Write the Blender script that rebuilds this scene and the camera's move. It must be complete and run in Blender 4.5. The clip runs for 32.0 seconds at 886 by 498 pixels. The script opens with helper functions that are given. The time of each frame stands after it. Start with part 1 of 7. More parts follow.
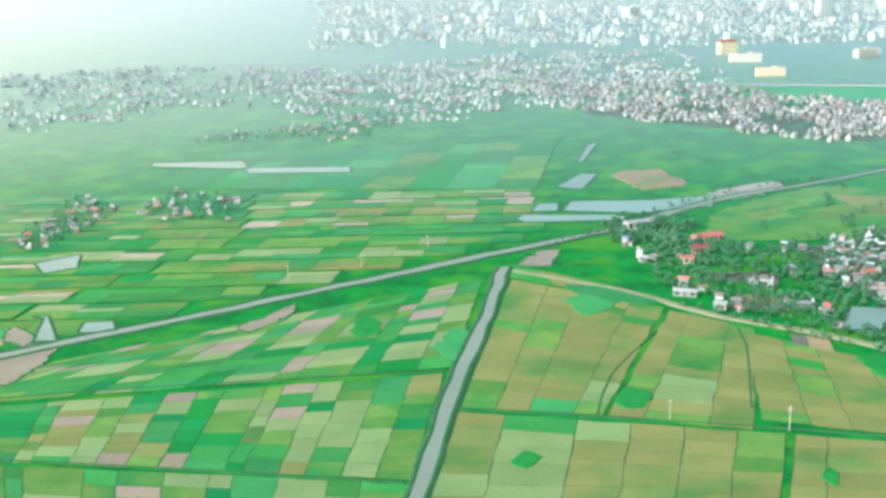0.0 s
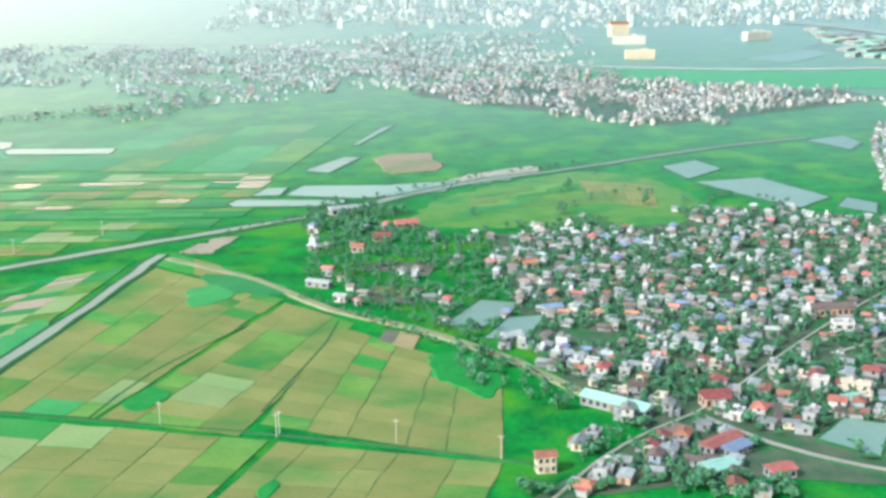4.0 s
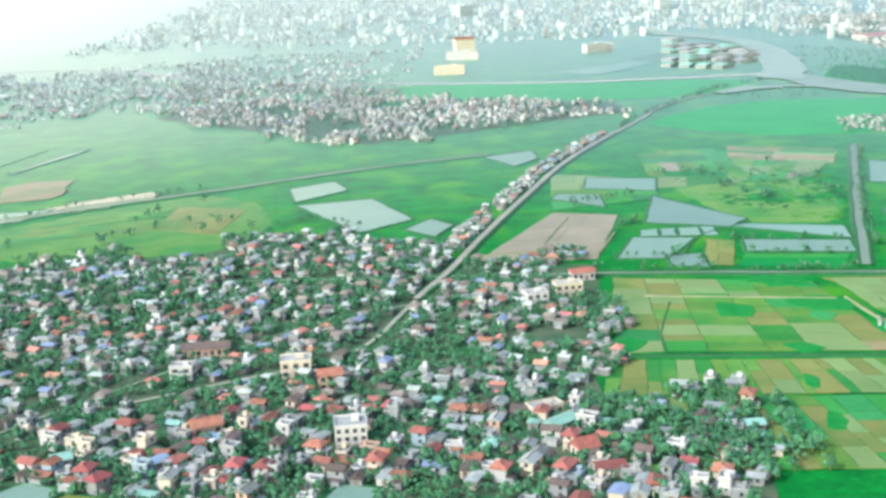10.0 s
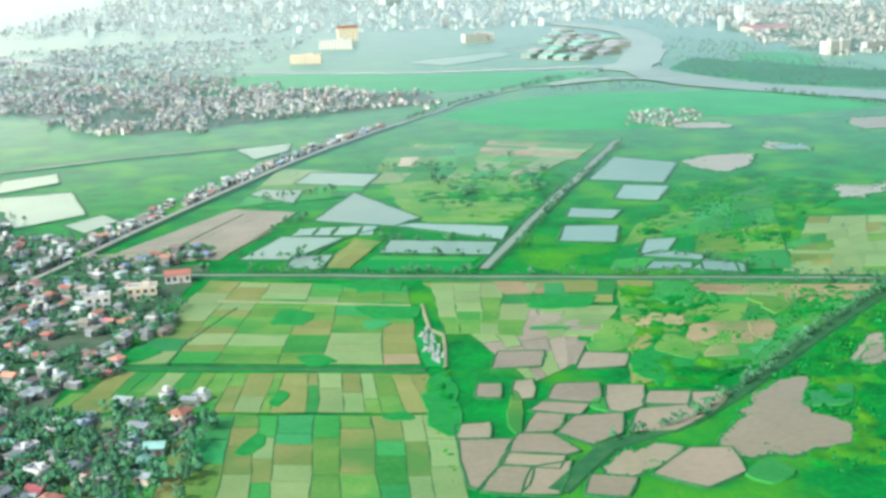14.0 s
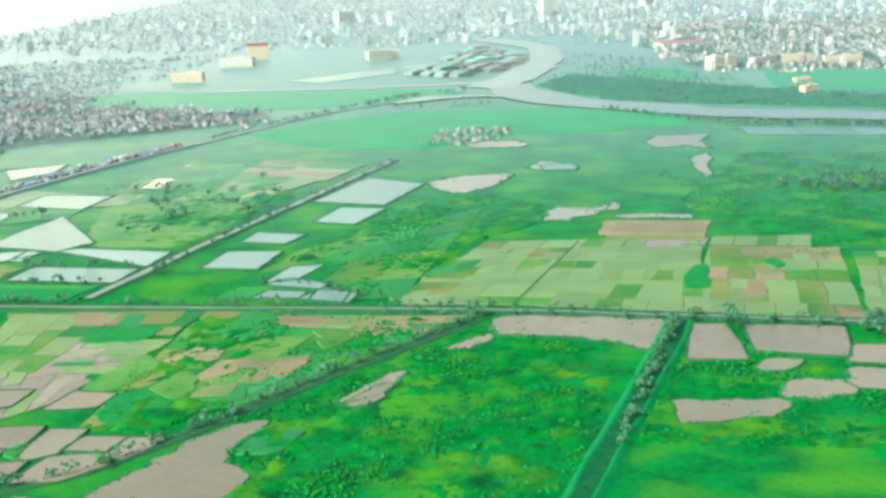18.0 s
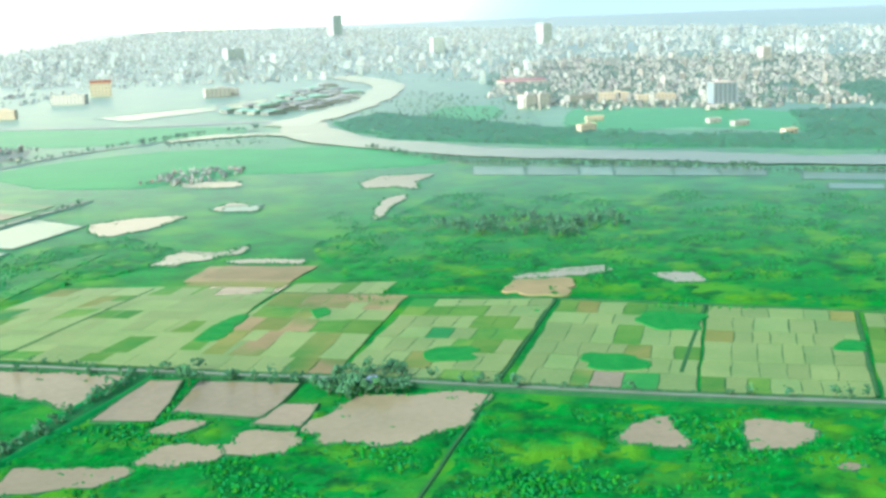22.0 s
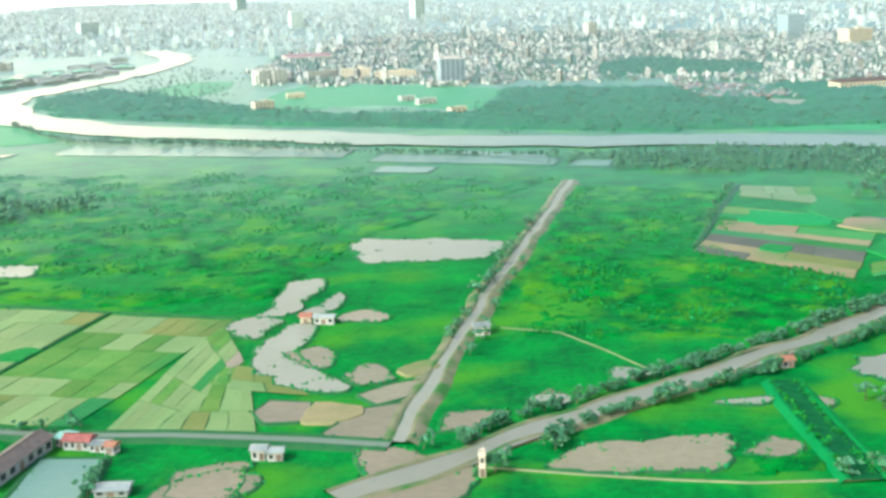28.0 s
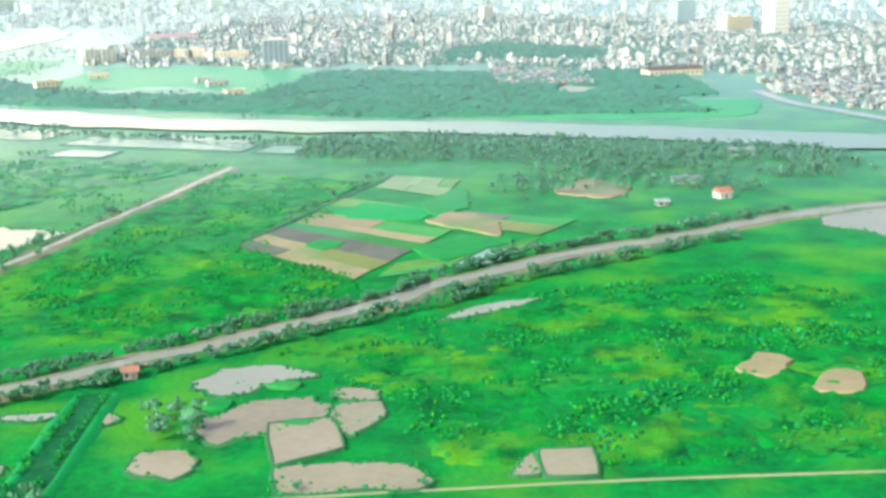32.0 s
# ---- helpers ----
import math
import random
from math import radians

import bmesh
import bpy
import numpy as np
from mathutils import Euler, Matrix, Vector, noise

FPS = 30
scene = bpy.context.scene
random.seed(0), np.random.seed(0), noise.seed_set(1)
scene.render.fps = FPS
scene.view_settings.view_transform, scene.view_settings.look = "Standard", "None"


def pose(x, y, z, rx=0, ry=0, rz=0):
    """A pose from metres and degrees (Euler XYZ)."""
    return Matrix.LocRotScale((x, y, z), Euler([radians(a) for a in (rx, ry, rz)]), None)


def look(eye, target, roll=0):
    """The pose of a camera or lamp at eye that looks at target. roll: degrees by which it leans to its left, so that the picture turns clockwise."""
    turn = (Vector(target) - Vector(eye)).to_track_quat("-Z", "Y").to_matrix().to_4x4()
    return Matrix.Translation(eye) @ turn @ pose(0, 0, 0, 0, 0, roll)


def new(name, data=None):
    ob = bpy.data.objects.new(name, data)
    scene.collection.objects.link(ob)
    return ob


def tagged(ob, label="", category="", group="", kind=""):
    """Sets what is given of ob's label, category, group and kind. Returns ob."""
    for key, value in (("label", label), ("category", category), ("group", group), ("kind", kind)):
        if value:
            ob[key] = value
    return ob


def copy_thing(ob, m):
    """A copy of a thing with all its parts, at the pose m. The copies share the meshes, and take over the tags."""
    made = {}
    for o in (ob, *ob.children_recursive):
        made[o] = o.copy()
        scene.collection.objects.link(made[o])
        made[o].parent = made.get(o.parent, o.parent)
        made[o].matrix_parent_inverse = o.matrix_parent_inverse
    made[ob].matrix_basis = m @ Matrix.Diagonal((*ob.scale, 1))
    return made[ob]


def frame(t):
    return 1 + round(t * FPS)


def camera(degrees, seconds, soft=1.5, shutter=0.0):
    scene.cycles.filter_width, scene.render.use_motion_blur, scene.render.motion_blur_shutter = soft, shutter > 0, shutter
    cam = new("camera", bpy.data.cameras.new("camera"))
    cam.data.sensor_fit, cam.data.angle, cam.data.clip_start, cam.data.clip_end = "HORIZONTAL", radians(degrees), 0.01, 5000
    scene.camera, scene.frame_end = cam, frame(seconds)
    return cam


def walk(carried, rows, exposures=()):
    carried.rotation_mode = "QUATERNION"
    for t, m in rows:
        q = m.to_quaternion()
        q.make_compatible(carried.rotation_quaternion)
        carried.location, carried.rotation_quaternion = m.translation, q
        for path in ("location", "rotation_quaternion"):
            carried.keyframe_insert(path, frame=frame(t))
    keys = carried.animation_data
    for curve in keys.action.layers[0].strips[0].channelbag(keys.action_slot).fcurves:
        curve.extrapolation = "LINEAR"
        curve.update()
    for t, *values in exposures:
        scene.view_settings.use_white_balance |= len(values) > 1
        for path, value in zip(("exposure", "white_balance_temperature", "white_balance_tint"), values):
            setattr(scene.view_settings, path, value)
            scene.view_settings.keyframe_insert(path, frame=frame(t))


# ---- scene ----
EXPOSURE = 0.66
cam = camera(38.23, 32.0, soft=3.1)
PATH = [
    (0.0, 0.00, 0.00, 146.62, 76.51, 1.02, -0.11),
    (0.5, 19.20, 4.08, 145.53, 76.75, 1.00, -0.22),
    (1.0, 38.35, 8.22, 144.44, 76.76, 0.96, -0.19),
    (1.5, 57.50, 12.30, 143.35, 76.53, 0.91, -0.22),
    (2.0, 76.59, 16.39, 142.25, 76.38, 0.96, -0.10),
    (2.5, 95.68, 20.53, 141.16, 76.47, 0.72, -0.03),
    (3.0, 114.77, 24.61, 140.07, 76.39, 0.53, -0.03),
    (3.5, 133.86, 28.69, 139.03, 75.94, 0.59, 0.10),
    (5.5, 209.93, 45.08, 134.78, 75.70, 1.07, 0.40),
    (6.0, 228.85, 49.22, 133.74, 75.91, 1.34, 0.58),
    (6.5, 247.82, 53.30, 132.71, 76.08, 1.48, 0.76),
    (7.0, 266.74, 57.38, 131.67, 76.11, 1.69, 0.74),
    (7.5, 285.66, 61.47, 130.64, 76.19, 1.86, 0.87),
    (8.0, 304.58, 65.55, 129.60, 76.32, 1.96, 0.91),
    (8.5, 323.44, 69.69, 128.57, 76.43, 2.12, 1.01),
    (9.0, 342.30, 73.77, 127.53, 76.51, 2.12, 1.04),
    (9.5, 361.10, 77.86, 126.50, 76.54, 2.25, 1.10),
    (10.0, 379.90, 81.94, 125.52, 76.73, 2.25, 1.19),
    (10.5, 398.70, 86.08, 124.49, 76.88, 2.33, 1.42),
    (11.0, 417.51, 90.16, 123.51, 76.85, 2.18, 1.49),
    (11.5, 436.25, 94.24, 122.53, 76.77, 2.15, 1.49),
    (12.0, 455.00, 98.32, 121.50, 76.81, 1.94, 1.34),
    (12.5, 473.74, 102.41, 120.52, 76.80, 1.86, 1.42),
    (13.0, 492.43, 106.55, 119.54, 76.63, 1.59, 1.52),
    (13.5, 511.12, 110.63, 118.56, 76.43, 1.45, 1.62),
    (14.0, 529.75, 114.71, 117.59, 76.29, 1.77, 1.59),
    (14.5, 548.43, 118.79, 116.61, 76.34, 2.00, 1.91),
    (16.5, 622.78, 135.18, 112.81, 76.69, 2.89, 2.93),
    (17.0, 641.36, 139.26, 111.84, 76.86, 2.69, 3.15),
    (17.5, 659.87, 143.35, 110.92, 77.00, 2.46, 3.33),
    (18.0, 678.38, 147.43, 110.00, 77.11, 2.18, 3.22),
    (18.5, 696.90, 151.51, 109.08, 77.12, 2.07, 3.23),
    (19.0, 715.36, 155.59, 108.16, 77.12, 1.94, 3.18),
    (19.5, 733.81, 159.73, 107.24, 77.41, 1.94, 3.21),
    (20.0, 752.21, 163.82, 106.32, 77.71, 1.98, 3.26),
    (20.5, 770.67, 167.90, 105.40, 77.98, 1.94, 3.49),
    (21.0, 789.01, 171.98, 104.48, 78.34, 2.34, 3.34),
    (21.5, 807.41, 176.06, 103.56, 78.59, 2.27, 2.93),
    (22.0, 825.76, 180.15, 102.69, 78.73, 2.00, 2.06),
    (22.5, 844.10, 184.23, 101.77, 78.68, 1.84, 1.60),
    (23.0, 862.44, 188.31, 100.91, 78.58, 1.84, 1.06),
    (23.5, 880.73, 192.40, 99.99, 78.40, 1.81, 0.80),
    (24.0, 899.01, 196.48, 99.13, 78.03, 1.84, 0.75),
    (24.5, 917.30, 200.56, 98.27, 77.72, 1.63, 0.67),
    (25.0, 935.52, 204.64, 97.41, 77.49, 1.68, 0.79),
    (25.5, 953.75, 208.72, 96.54, 77.59, 1.78, 0.80),
    (27.5, 1026.43, 225.11, 93.09, 77.88, 1.54, 1.32),
    (28.0, 1044.60, 229.19, 92.29, 77.66, 1.72, 1.43),
    (28.5, 1062.71, 233.28, 91.42, 77.49, 1.55, 1.39),
    (29.0, 1080.77, 237.36, 90.62, 77.20, 1.67, 1.28),
    (29.5, 1098.82, 241.44, 89.76, 76.45, 1.33, 1.04),
    (30.0, 1116.88, 245.52, 88.95, 75.99, 1.52, 0.96),
    (30.5, 1134.93, 249.61, 88.15, 76.22, 1.21, 1.23),
    (31.0, 1152.93, 253.69, 87.34, 76.64, 1.12, 1.69),
    (31.5, 1170.93, 257.77, 86.54, 76.93, 0.77, 1.84),
    (32.0, 1188.93, 261.85, 85.73, 76.98, 0.88, 1.73),
]
walk(cam, [(t, pose(x, y, z, rx, ry, rz)) for t, x, y, z, rx, ry, rz in PATH], [(0.0, EXPOSURE + 0.04, 5560, 18), (6.0, EXPOSURE + 0.10, 5600, 17), (14.0, EXPOSURE + 0.06, 5600, 13), (19.0, EXPOSURE + 0.02, 5600, 8), (28.0, EXPOSURE + 0.05, 5600, 9), (31.0, EXPOSURE + 0.25, 5600, 14), (32.0, EXPOSURE + 0.27, 5600, 14)])
# World: hazy afternoon sky, pale at the horizon and warmer towards the sun
SUN_AZ, SUN_EL = radians(-124), radians(42)      # azimuth from +y towards +x
SUN_DIR = Vector((math.sin(SUN_AZ) * math.cos(SUN_EL), math.cos(SUN_AZ) * math.cos(SUN_EL), math.sin(SUN_EL)))
world = bpy.data.worlds.new("hazy_sky")
scene.world = world
world.use_nodes = True
wt = world.node_tree
wt.nodes.clear()
sky = wt.nodes.new("ShaderNodeTexSky")
sky.sky_type, sky.sun_disc = "NISHITA", False
sky.sun_elevation, sky.sun_rotation = SUN_EL, SUN_AZ
sky.altitude, sky.air_density, sky.dust_density, sky.ozone_density = 200, 1.6, 6.0, 1.0
wgeo = wt.nodes.new("ShaderNodeTexCoord")
wsep = wt.nodes.new("ShaderNodeSeparateXYZ")
wt.links.new(wgeo.outputs["Generated"], wsep.inputs[0])
wlow = wt.nodes.new("ShaderNodeMapRange")        # 1 at the horizon and below, 0 high up
wlow.inputs["From Min"].default_value, wlow.inputs["From Max"].default_value = 0.0, 0.25
wlow.inputs["To Min"].default_value, wlow.inputs["To Max"].default_value = 1.0, 0.0
wlow.interpolation_type = "SMOOTHSTEP"
wt.links.new(wsep.outputs["Z"], wlow.inputs["Value"])
wdot = wt.nodes.new("ShaderNodeVectorMath")
wdot.operation = "DOT_PRODUCT"
wdot.inputs[1].default_value = SUN_DIR
wt.links.new(wgeo.outputs["Generated"], wdot.inputs[0])
wsun = wt.nodes.new("ShaderNodeMapRange")
wsun.inputs["From Min"].default_value, wsun.inputs["From Max"].default_value = -0.46, 0.04
wsun.interpolation_type = "SMOOTHSTEP"
wt.links.new(wdot.outputs["Value"], wsun.inputs["Value"])
whaze = wt.nodes.new("ShaderNodeMix")
whaze.data_type = "RGBA"
wcool = wt.nodes.new("ShaderNodeMix")             # pale on the horizon, a teal-blue sky above it
wcool.data_type = "RGBA"
wcool.inputs["A"].default_value, wcool.inputs["B"].default_value = (0.50, 0.65, 0.67, 1), (0.13, 0.40, 0.43, 1)
wrise = wt.nodes.new("ShaderNodeMapRange")
wrise.inputs["From Min"].default_value, wrise.inputs["From Max"].default_value = 0.02, 0.12
wrise.interpolation_type = "SMOOTHSTEP"
wt.links.new(wsep.outputs["Z"], wrise.inputs["Value"])
wt.links.new(wrise.outputs["Result"], wcool.inputs["Factor"])
wt.links.new(wcool.outputs["Result"], whaze.inputs["A"])
whaze.inputs["B"].default_value = (9.6, 8.0, 4.3, 1)
wt.links.new(wsun.outputs["Result"], whaze.inputs["Factor"])
wback = wt.nodes.new("ShaderNodeBackground")
wback.inputs["Strength"].default_value = 0.15
wt.links.new(sky.outputs["Color"], wback.inputs["Color"])
wmist = wt.nodes.new("ShaderNodeBackground")
wmist.inputs["Strength"].default_value = 0.95
wt.links.new(whaze.outputs["Result"], wmist.inputs["Color"])
wmix = wt.nodes.new("ShaderNodeMixShader")
wt.links.new(wlow.outputs["Result"], wmix.inputs["Fac"])
wt.links.new(wback.outputs[0], wmix.inputs[1])
wt.links.new(wmist.outputs[0], wmix.inputs[2])
wout = wt.nodes.new("ShaderNodeOutputWorld")
wt.links.new(wmix.outputs[0], wout.inputs["Surface"])

sun = new("sun", bpy.data.lights.new("sun", "SUN"))
sun.data.energy, sun.data.angle, sun.data.color = 2.45, radians(6.0), (1.0, 0.95, 0.84)
sun.matrix_world = look(SUN_DIR * 1000, (0, 0, 0))


# Materials -----------------------------------------------------------------
def surf(name, a, b, scale=0.05, rough=0.8, haze_gloss=0.0, vary=0.0, island=0.0, bump=0.2, fine=12.0, third=None, metal=0.0, contrast=0.25):
    """Two colours mixed by noise at two world scales, an optional third in broad patches, and a grazing gloss that
    imitates distance haze.
    """
    m = bpy.data.materials.new(name)
    m.use_nodes = True
    nt = m.node_tree
    nt.nodes.clear()
    add, link = nt.nodes.new, nt.links.new
    geo = add("ShaderNodeNewGeometry")
    n1, n2 = add("ShaderNodeTexNoise"), add("ShaderNodeTexNoise")
    for n, s, d in ((n1, scale, 4.0), (n2, scale * fine, 3.0)):
        n.inputs["Scale"].default_value, n.inputs["Detail"].default_value = s, d
        link(geo.outputs["Position"], n.inputs["Vector"])
    summed = add("ShaderNodeMath")
    summed.operation = "MULTIPLY_ADD"
    link(n2.outputs["Fac"], summed.inputs[0])
    summed.inputs[1].default_value = 0.6
    link(n1.outputs["Fac"], summed.inputs[2])
    span = add("ShaderNodeMapRange")
    span.inputs["From Min"].default_value, span.inputs["From Max"].default_value = 0.80 - contrast, 0.80 + contrast
    link(summed.outputs[0], span.inputs["Value"])
    mix = add("ShaderNodeMix")
    mix.data_type = "RGBA"
    mix.inputs["A"].default_value, mix.inputs["B"].default_value = (*a, 1), (*b, 1)
    link(span.outputs[0], mix.inputs["Factor"])
    colour = mix.outputs["Result"]
    if third:
        n3 = add("ShaderNodeTexNoise")
        n3.inputs["Scale"].default_value, n3.inputs["Detail"].default_value = scale * 0.45, 6.0
        link(geo.outputs["Position"], n3.inputs["Vector"])
        edge = add("ShaderNodeMapRange")
        edge.inputs["From Min"].default_value, edge.inputs["From Max"].default_value = 0.50, 0.66
        link(n3.outputs["Fac"], edge.inputs["Value"])
        mix3 = add("ShaderNodeMix")
        mix3.data_type = "RGBA"
        mix3.inputs["B"].default_value = (*third, 1)
        link(edge.outputs[0], mix3.inputs["Factor"])
        link(colour, mix3.inputs["A"])
        colour = mix3.outputs["Result"]
    if vary or island:
        hsv = add("ShaderNodeHueSaturation")
        link(colour, hsv.inputs["Color"])
        src = geo.outputs["Random Per Island"] if island else add("ShaderNodeObjectInfo").outputs["Random"]
        amount = island or vary
        val = add("ShaderNodeMapRange")
        val.inputs["To Min"].default_value, val.inputs["To Max"].default_value = 1 - amount, 1 + amount
        link(src, val.inputs["Value"])
        link(val.outputs[0], hsv.inputs["Value"])
        wob = add("ShaderNodeTexWhiteNoise")
        wob.noise_dimensions = "1D"
        link(src, wob.inputs["W"])
        hue = add("ShaderNodeMapRange")
        hue.inputs["To Min"].default_value, hue.inputs["To Max"].default_value = 0.5 - amount * 0.07, 0.5 + amount * 0.07
        link(wob.outputs["Value"], hue.inputs["Value"])
        link(hue.outputs[0], hsv.inputs["Hue"])
        colour = hsv.outputs["Color"]
    base = add("ShaderNodeBsdfPrincipled")
    link(colour, base.inputs["Base Color"])
    base.inputs["Roughness"].default_value, base.inputs["Metallic"].default_value = rough, metal
    base.inputs["Specular IOR Level"].default_value = 0.08 if haze_gloss else 0.3
    if bump:
        bm_ = add("ShaderNodeBump")
        bm_.inputs["Strength"].default_value, bm_.inputs["Distance"].default_value = bump, 0.5
        link(n2.outputs["Fac"], bm_.inputs["Height"])
        link(bm_.outputs["Normal"], base.inputs["Normal"])
    out = add("ShaderNodeOutputMaterial")
    if haze_gloss:
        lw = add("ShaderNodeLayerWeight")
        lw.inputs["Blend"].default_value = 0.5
        up = add("ShaderNodeCombineXYZ")      # level normal everywhere, so the imitated haze thickens towards the horizon
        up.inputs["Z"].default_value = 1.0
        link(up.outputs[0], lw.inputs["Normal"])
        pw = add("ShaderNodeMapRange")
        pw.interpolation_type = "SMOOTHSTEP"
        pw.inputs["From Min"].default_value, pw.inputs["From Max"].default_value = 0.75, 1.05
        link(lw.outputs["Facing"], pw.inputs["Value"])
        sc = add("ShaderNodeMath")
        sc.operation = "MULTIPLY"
        sc.inputs[1].default_value = haze_gloss
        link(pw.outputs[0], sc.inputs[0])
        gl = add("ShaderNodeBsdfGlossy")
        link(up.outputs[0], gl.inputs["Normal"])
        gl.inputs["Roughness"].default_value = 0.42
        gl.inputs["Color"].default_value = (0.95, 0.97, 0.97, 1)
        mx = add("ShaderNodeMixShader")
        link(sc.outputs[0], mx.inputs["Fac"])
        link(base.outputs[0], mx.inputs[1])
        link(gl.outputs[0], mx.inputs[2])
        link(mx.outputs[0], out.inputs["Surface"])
    else:
        link(base.outputs[0], out.inputs["Surface"])
    return m


def water(name, a, b, rough=0.08, ior=1.33):
    m = surf(name, a, b, 0.035, rough, bump=0.03, fine=14.0, vary=0.13, contrast=0.3)
    p = [n for n in m.node_tree.nodes if n.type == "BSDF_PRINCIPLED"][0]
    p.inputs["Specular IOR Level"].default_value, p.inputs["IOR"].default_value = 0.36, ior
    return m


# Share of grazing gloss laid over surfaces to imitate distance haze.
HAZE_GLOSS = 0.82
M_GROUND = surf("wild_grass", (0.002, 0.076, 0.015), (0.008, 0.205, 0.021), 0.07, 0.85, HAZE_GLOSS, contrast=0.26, third=(0.044, 0.205, 0.010), bump=0.8, fine=7.0)
M_SCRUB = surf("scrub", (0.001, 0.056, 0.010), (0.007, 0.200, 0.015), 0.11, 0.85, HAZE_GLOSS, contrast=0.21, third=(0.055, 0.205, 0.006), bump=0.6)
M_BUND = surf("bund_grass", (0.014, 0.085, 0.030), (0.036, 0.115, 0.038), 0.2, 0.9, HAZE_GLOSS)
M_RICE = surf("green_rice", (0.018, 0.160, 0.034), (0.044, 0.205, 0.046), 0.06, 0.8, HAZE_GLOSS, vary=0.22)
M_DARKRICE = surf("dense_rice", (0.005, 0.145, 0.028), (0.012, 0.18, 0.034), 0.09, 0.8, HAZE_GLOSS, vary=0.15)
M_LIME = surf("young_rice", (0.058, 0.172, 0.028), (0.104, 0.210, 0.042), 0.09, 0.8, HAZE_GLOSS, vary=0.14, contrast=0.2, third=(0.030, 0.165, 0.030))
M_GOLD = surf("ripening_rice", (0.122, 0.160, 0.042), (0.168, 0.192, 0.060), 0.06, 0.8, HAZE_GLOSS, vary=0.10, third=(0.054, 0.150, 0.032))
M_PALE = surf("flooded_seedlings", (0.108, 0.196, 0.058), (0.158, 0.236, 0.082), 0.06, 0.5, HAZE_GLOSS, vary=0.12)
M_TAN = surf("bare_soil", (0.165, 0.158, 0.075), (0.235, 0.195, 0.102), 0.08, 0.85, HAZE_GLOSS, vary=0.14, third=(0.10, 0.165, 0.05))
M_DARKSOIL = surf("wet_ploughed_soil", (0.075, 0.090, 0.065), (0.115, 0.120, 0.085), 0.1, 0.8, HAZE_GLOSS, vary=0.2)
M_LOT = surf("graded_fill", (0.175, 0.178, 0.122), (0.240, 0.225, 0.160), 0.06, 0.9, HAZE_GLOSS)
M_EARTH = surf("packed_earth", (0.130, 0.172, 0.085), (0.205, 0.225, 0.128), 0.14, 0.9, HAZE_GLOSS)
M_ROAD = surf("worn_asphalt", (0.20, 0.205, 0.165), (0.28, 0.28, 0.22), 0.1, 0.85, HAZE_GLOSS)
# Garden earth and yards, darkened in the colour for shade under trees.
M_YARD = surf("gardens_painted_shade", (0.032, 0.082, 0.042), (0.085, 0.110, 0.066), 0.12, 0.9, 0.6, third=(0.022, 0.105, 0.034), contrast=0.16)
M_CONC = surf("concrete", (0.34, 0.33, 0.30), (0.46, 0.45, 0.42), 0.5, 0.85)
M_WATER = water("pond_water", (0.115, 0.210, 0.160), (0.155, 0.245, 0.188), 0.30, 1.25)
M_RIVER = water("river_water", (0.175, 0.245, 0.190), (0.225, 0.285, 0.225), 0.30, 1.25)
M_MUD = water("muddy_flood_water", (0.166, 0.152, 0.084), (0.228, 0.196, 0.118), 0.2, 1.25)
M_ALGAE = water("algae_water", (0.12, 0.17, 0.03), (0.17, 0.21, 0.05), 0.2)
M_DITCH = surf("weed_mat", (0.002, 0.060, 0.018), (0.010, 0.110, 0.026), 0.5, 0.8, HAZE_GLOSS, contrast=0.2)
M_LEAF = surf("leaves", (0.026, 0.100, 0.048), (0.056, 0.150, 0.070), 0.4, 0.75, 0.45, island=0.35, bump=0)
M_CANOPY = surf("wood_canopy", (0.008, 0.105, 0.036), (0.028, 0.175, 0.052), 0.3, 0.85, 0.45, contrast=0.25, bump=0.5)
# Far crowns: haze imitated by a lighter leaf colour and more gloss.
M_FARLEAF = surf("hazed_far_leaves", (0.018, 0.110, 0.052), (0.040, 0.165, 0.070), 0.4, 0.8, 0.5, island=0.3, bump=0)
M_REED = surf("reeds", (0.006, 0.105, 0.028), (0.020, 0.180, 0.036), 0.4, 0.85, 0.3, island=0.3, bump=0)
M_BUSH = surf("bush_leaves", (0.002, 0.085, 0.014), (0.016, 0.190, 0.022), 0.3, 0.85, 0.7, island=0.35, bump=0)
M_BARK = surf("bark", (0.07, 0.05, 0.035), (0.13, 0.10, 0.07), 1.5, 0.9, bump=0)
M_WALLS = [surf(n, a, tuple(c * 0.84 for c in a), 0.9, 0.85, vary=0.1, bump=0.1) for n, a in (
    ("white_plaster", (0.45, 0.47, 0.445)), ("cream_plaster", (0.52, 0.48, 0.37)), ("grey_plaster", (0.26, 0.29, 0.28)),
    ("pale_blue_plaster", (0.27, 0.37, 0.41)), ("peach_plaster", (0.46, 0.33, 0.24)))]
M_TILE = surf("red_roof_tile", (0.19, 0.070, 0.052), (0.285, 0.120, 0.086), 0.8, 0.75, vary=0.35, bump=0.4)
M_RUST = surf("old_roof_tile", (0.075, 0.066, 0.058), (0.135, 0.108, 0.090), 0.8, 0.85, vary=0.3, bump=0.4)
M_METAL = surf("weathered_roof_sheet", (0.14, 0.175, 0.165), (0.25, 0.28, 0.26), 0.4, 0.6, vary=0.35, bump=0.1)
M_BLUE = surf("blue_roof_sheet", (0.12, 0.18, 0.26), (0.17, 0.23, 0.31), 0.4, 0.6, vary=0.25, bump=0.1)
M_TEAL = surf("green_roof_sheet", (0.17, 0.36, 0.27), (0.23, 0.41, 0.33), 0.3, 0.5, vary=0.15, bump=0.1)
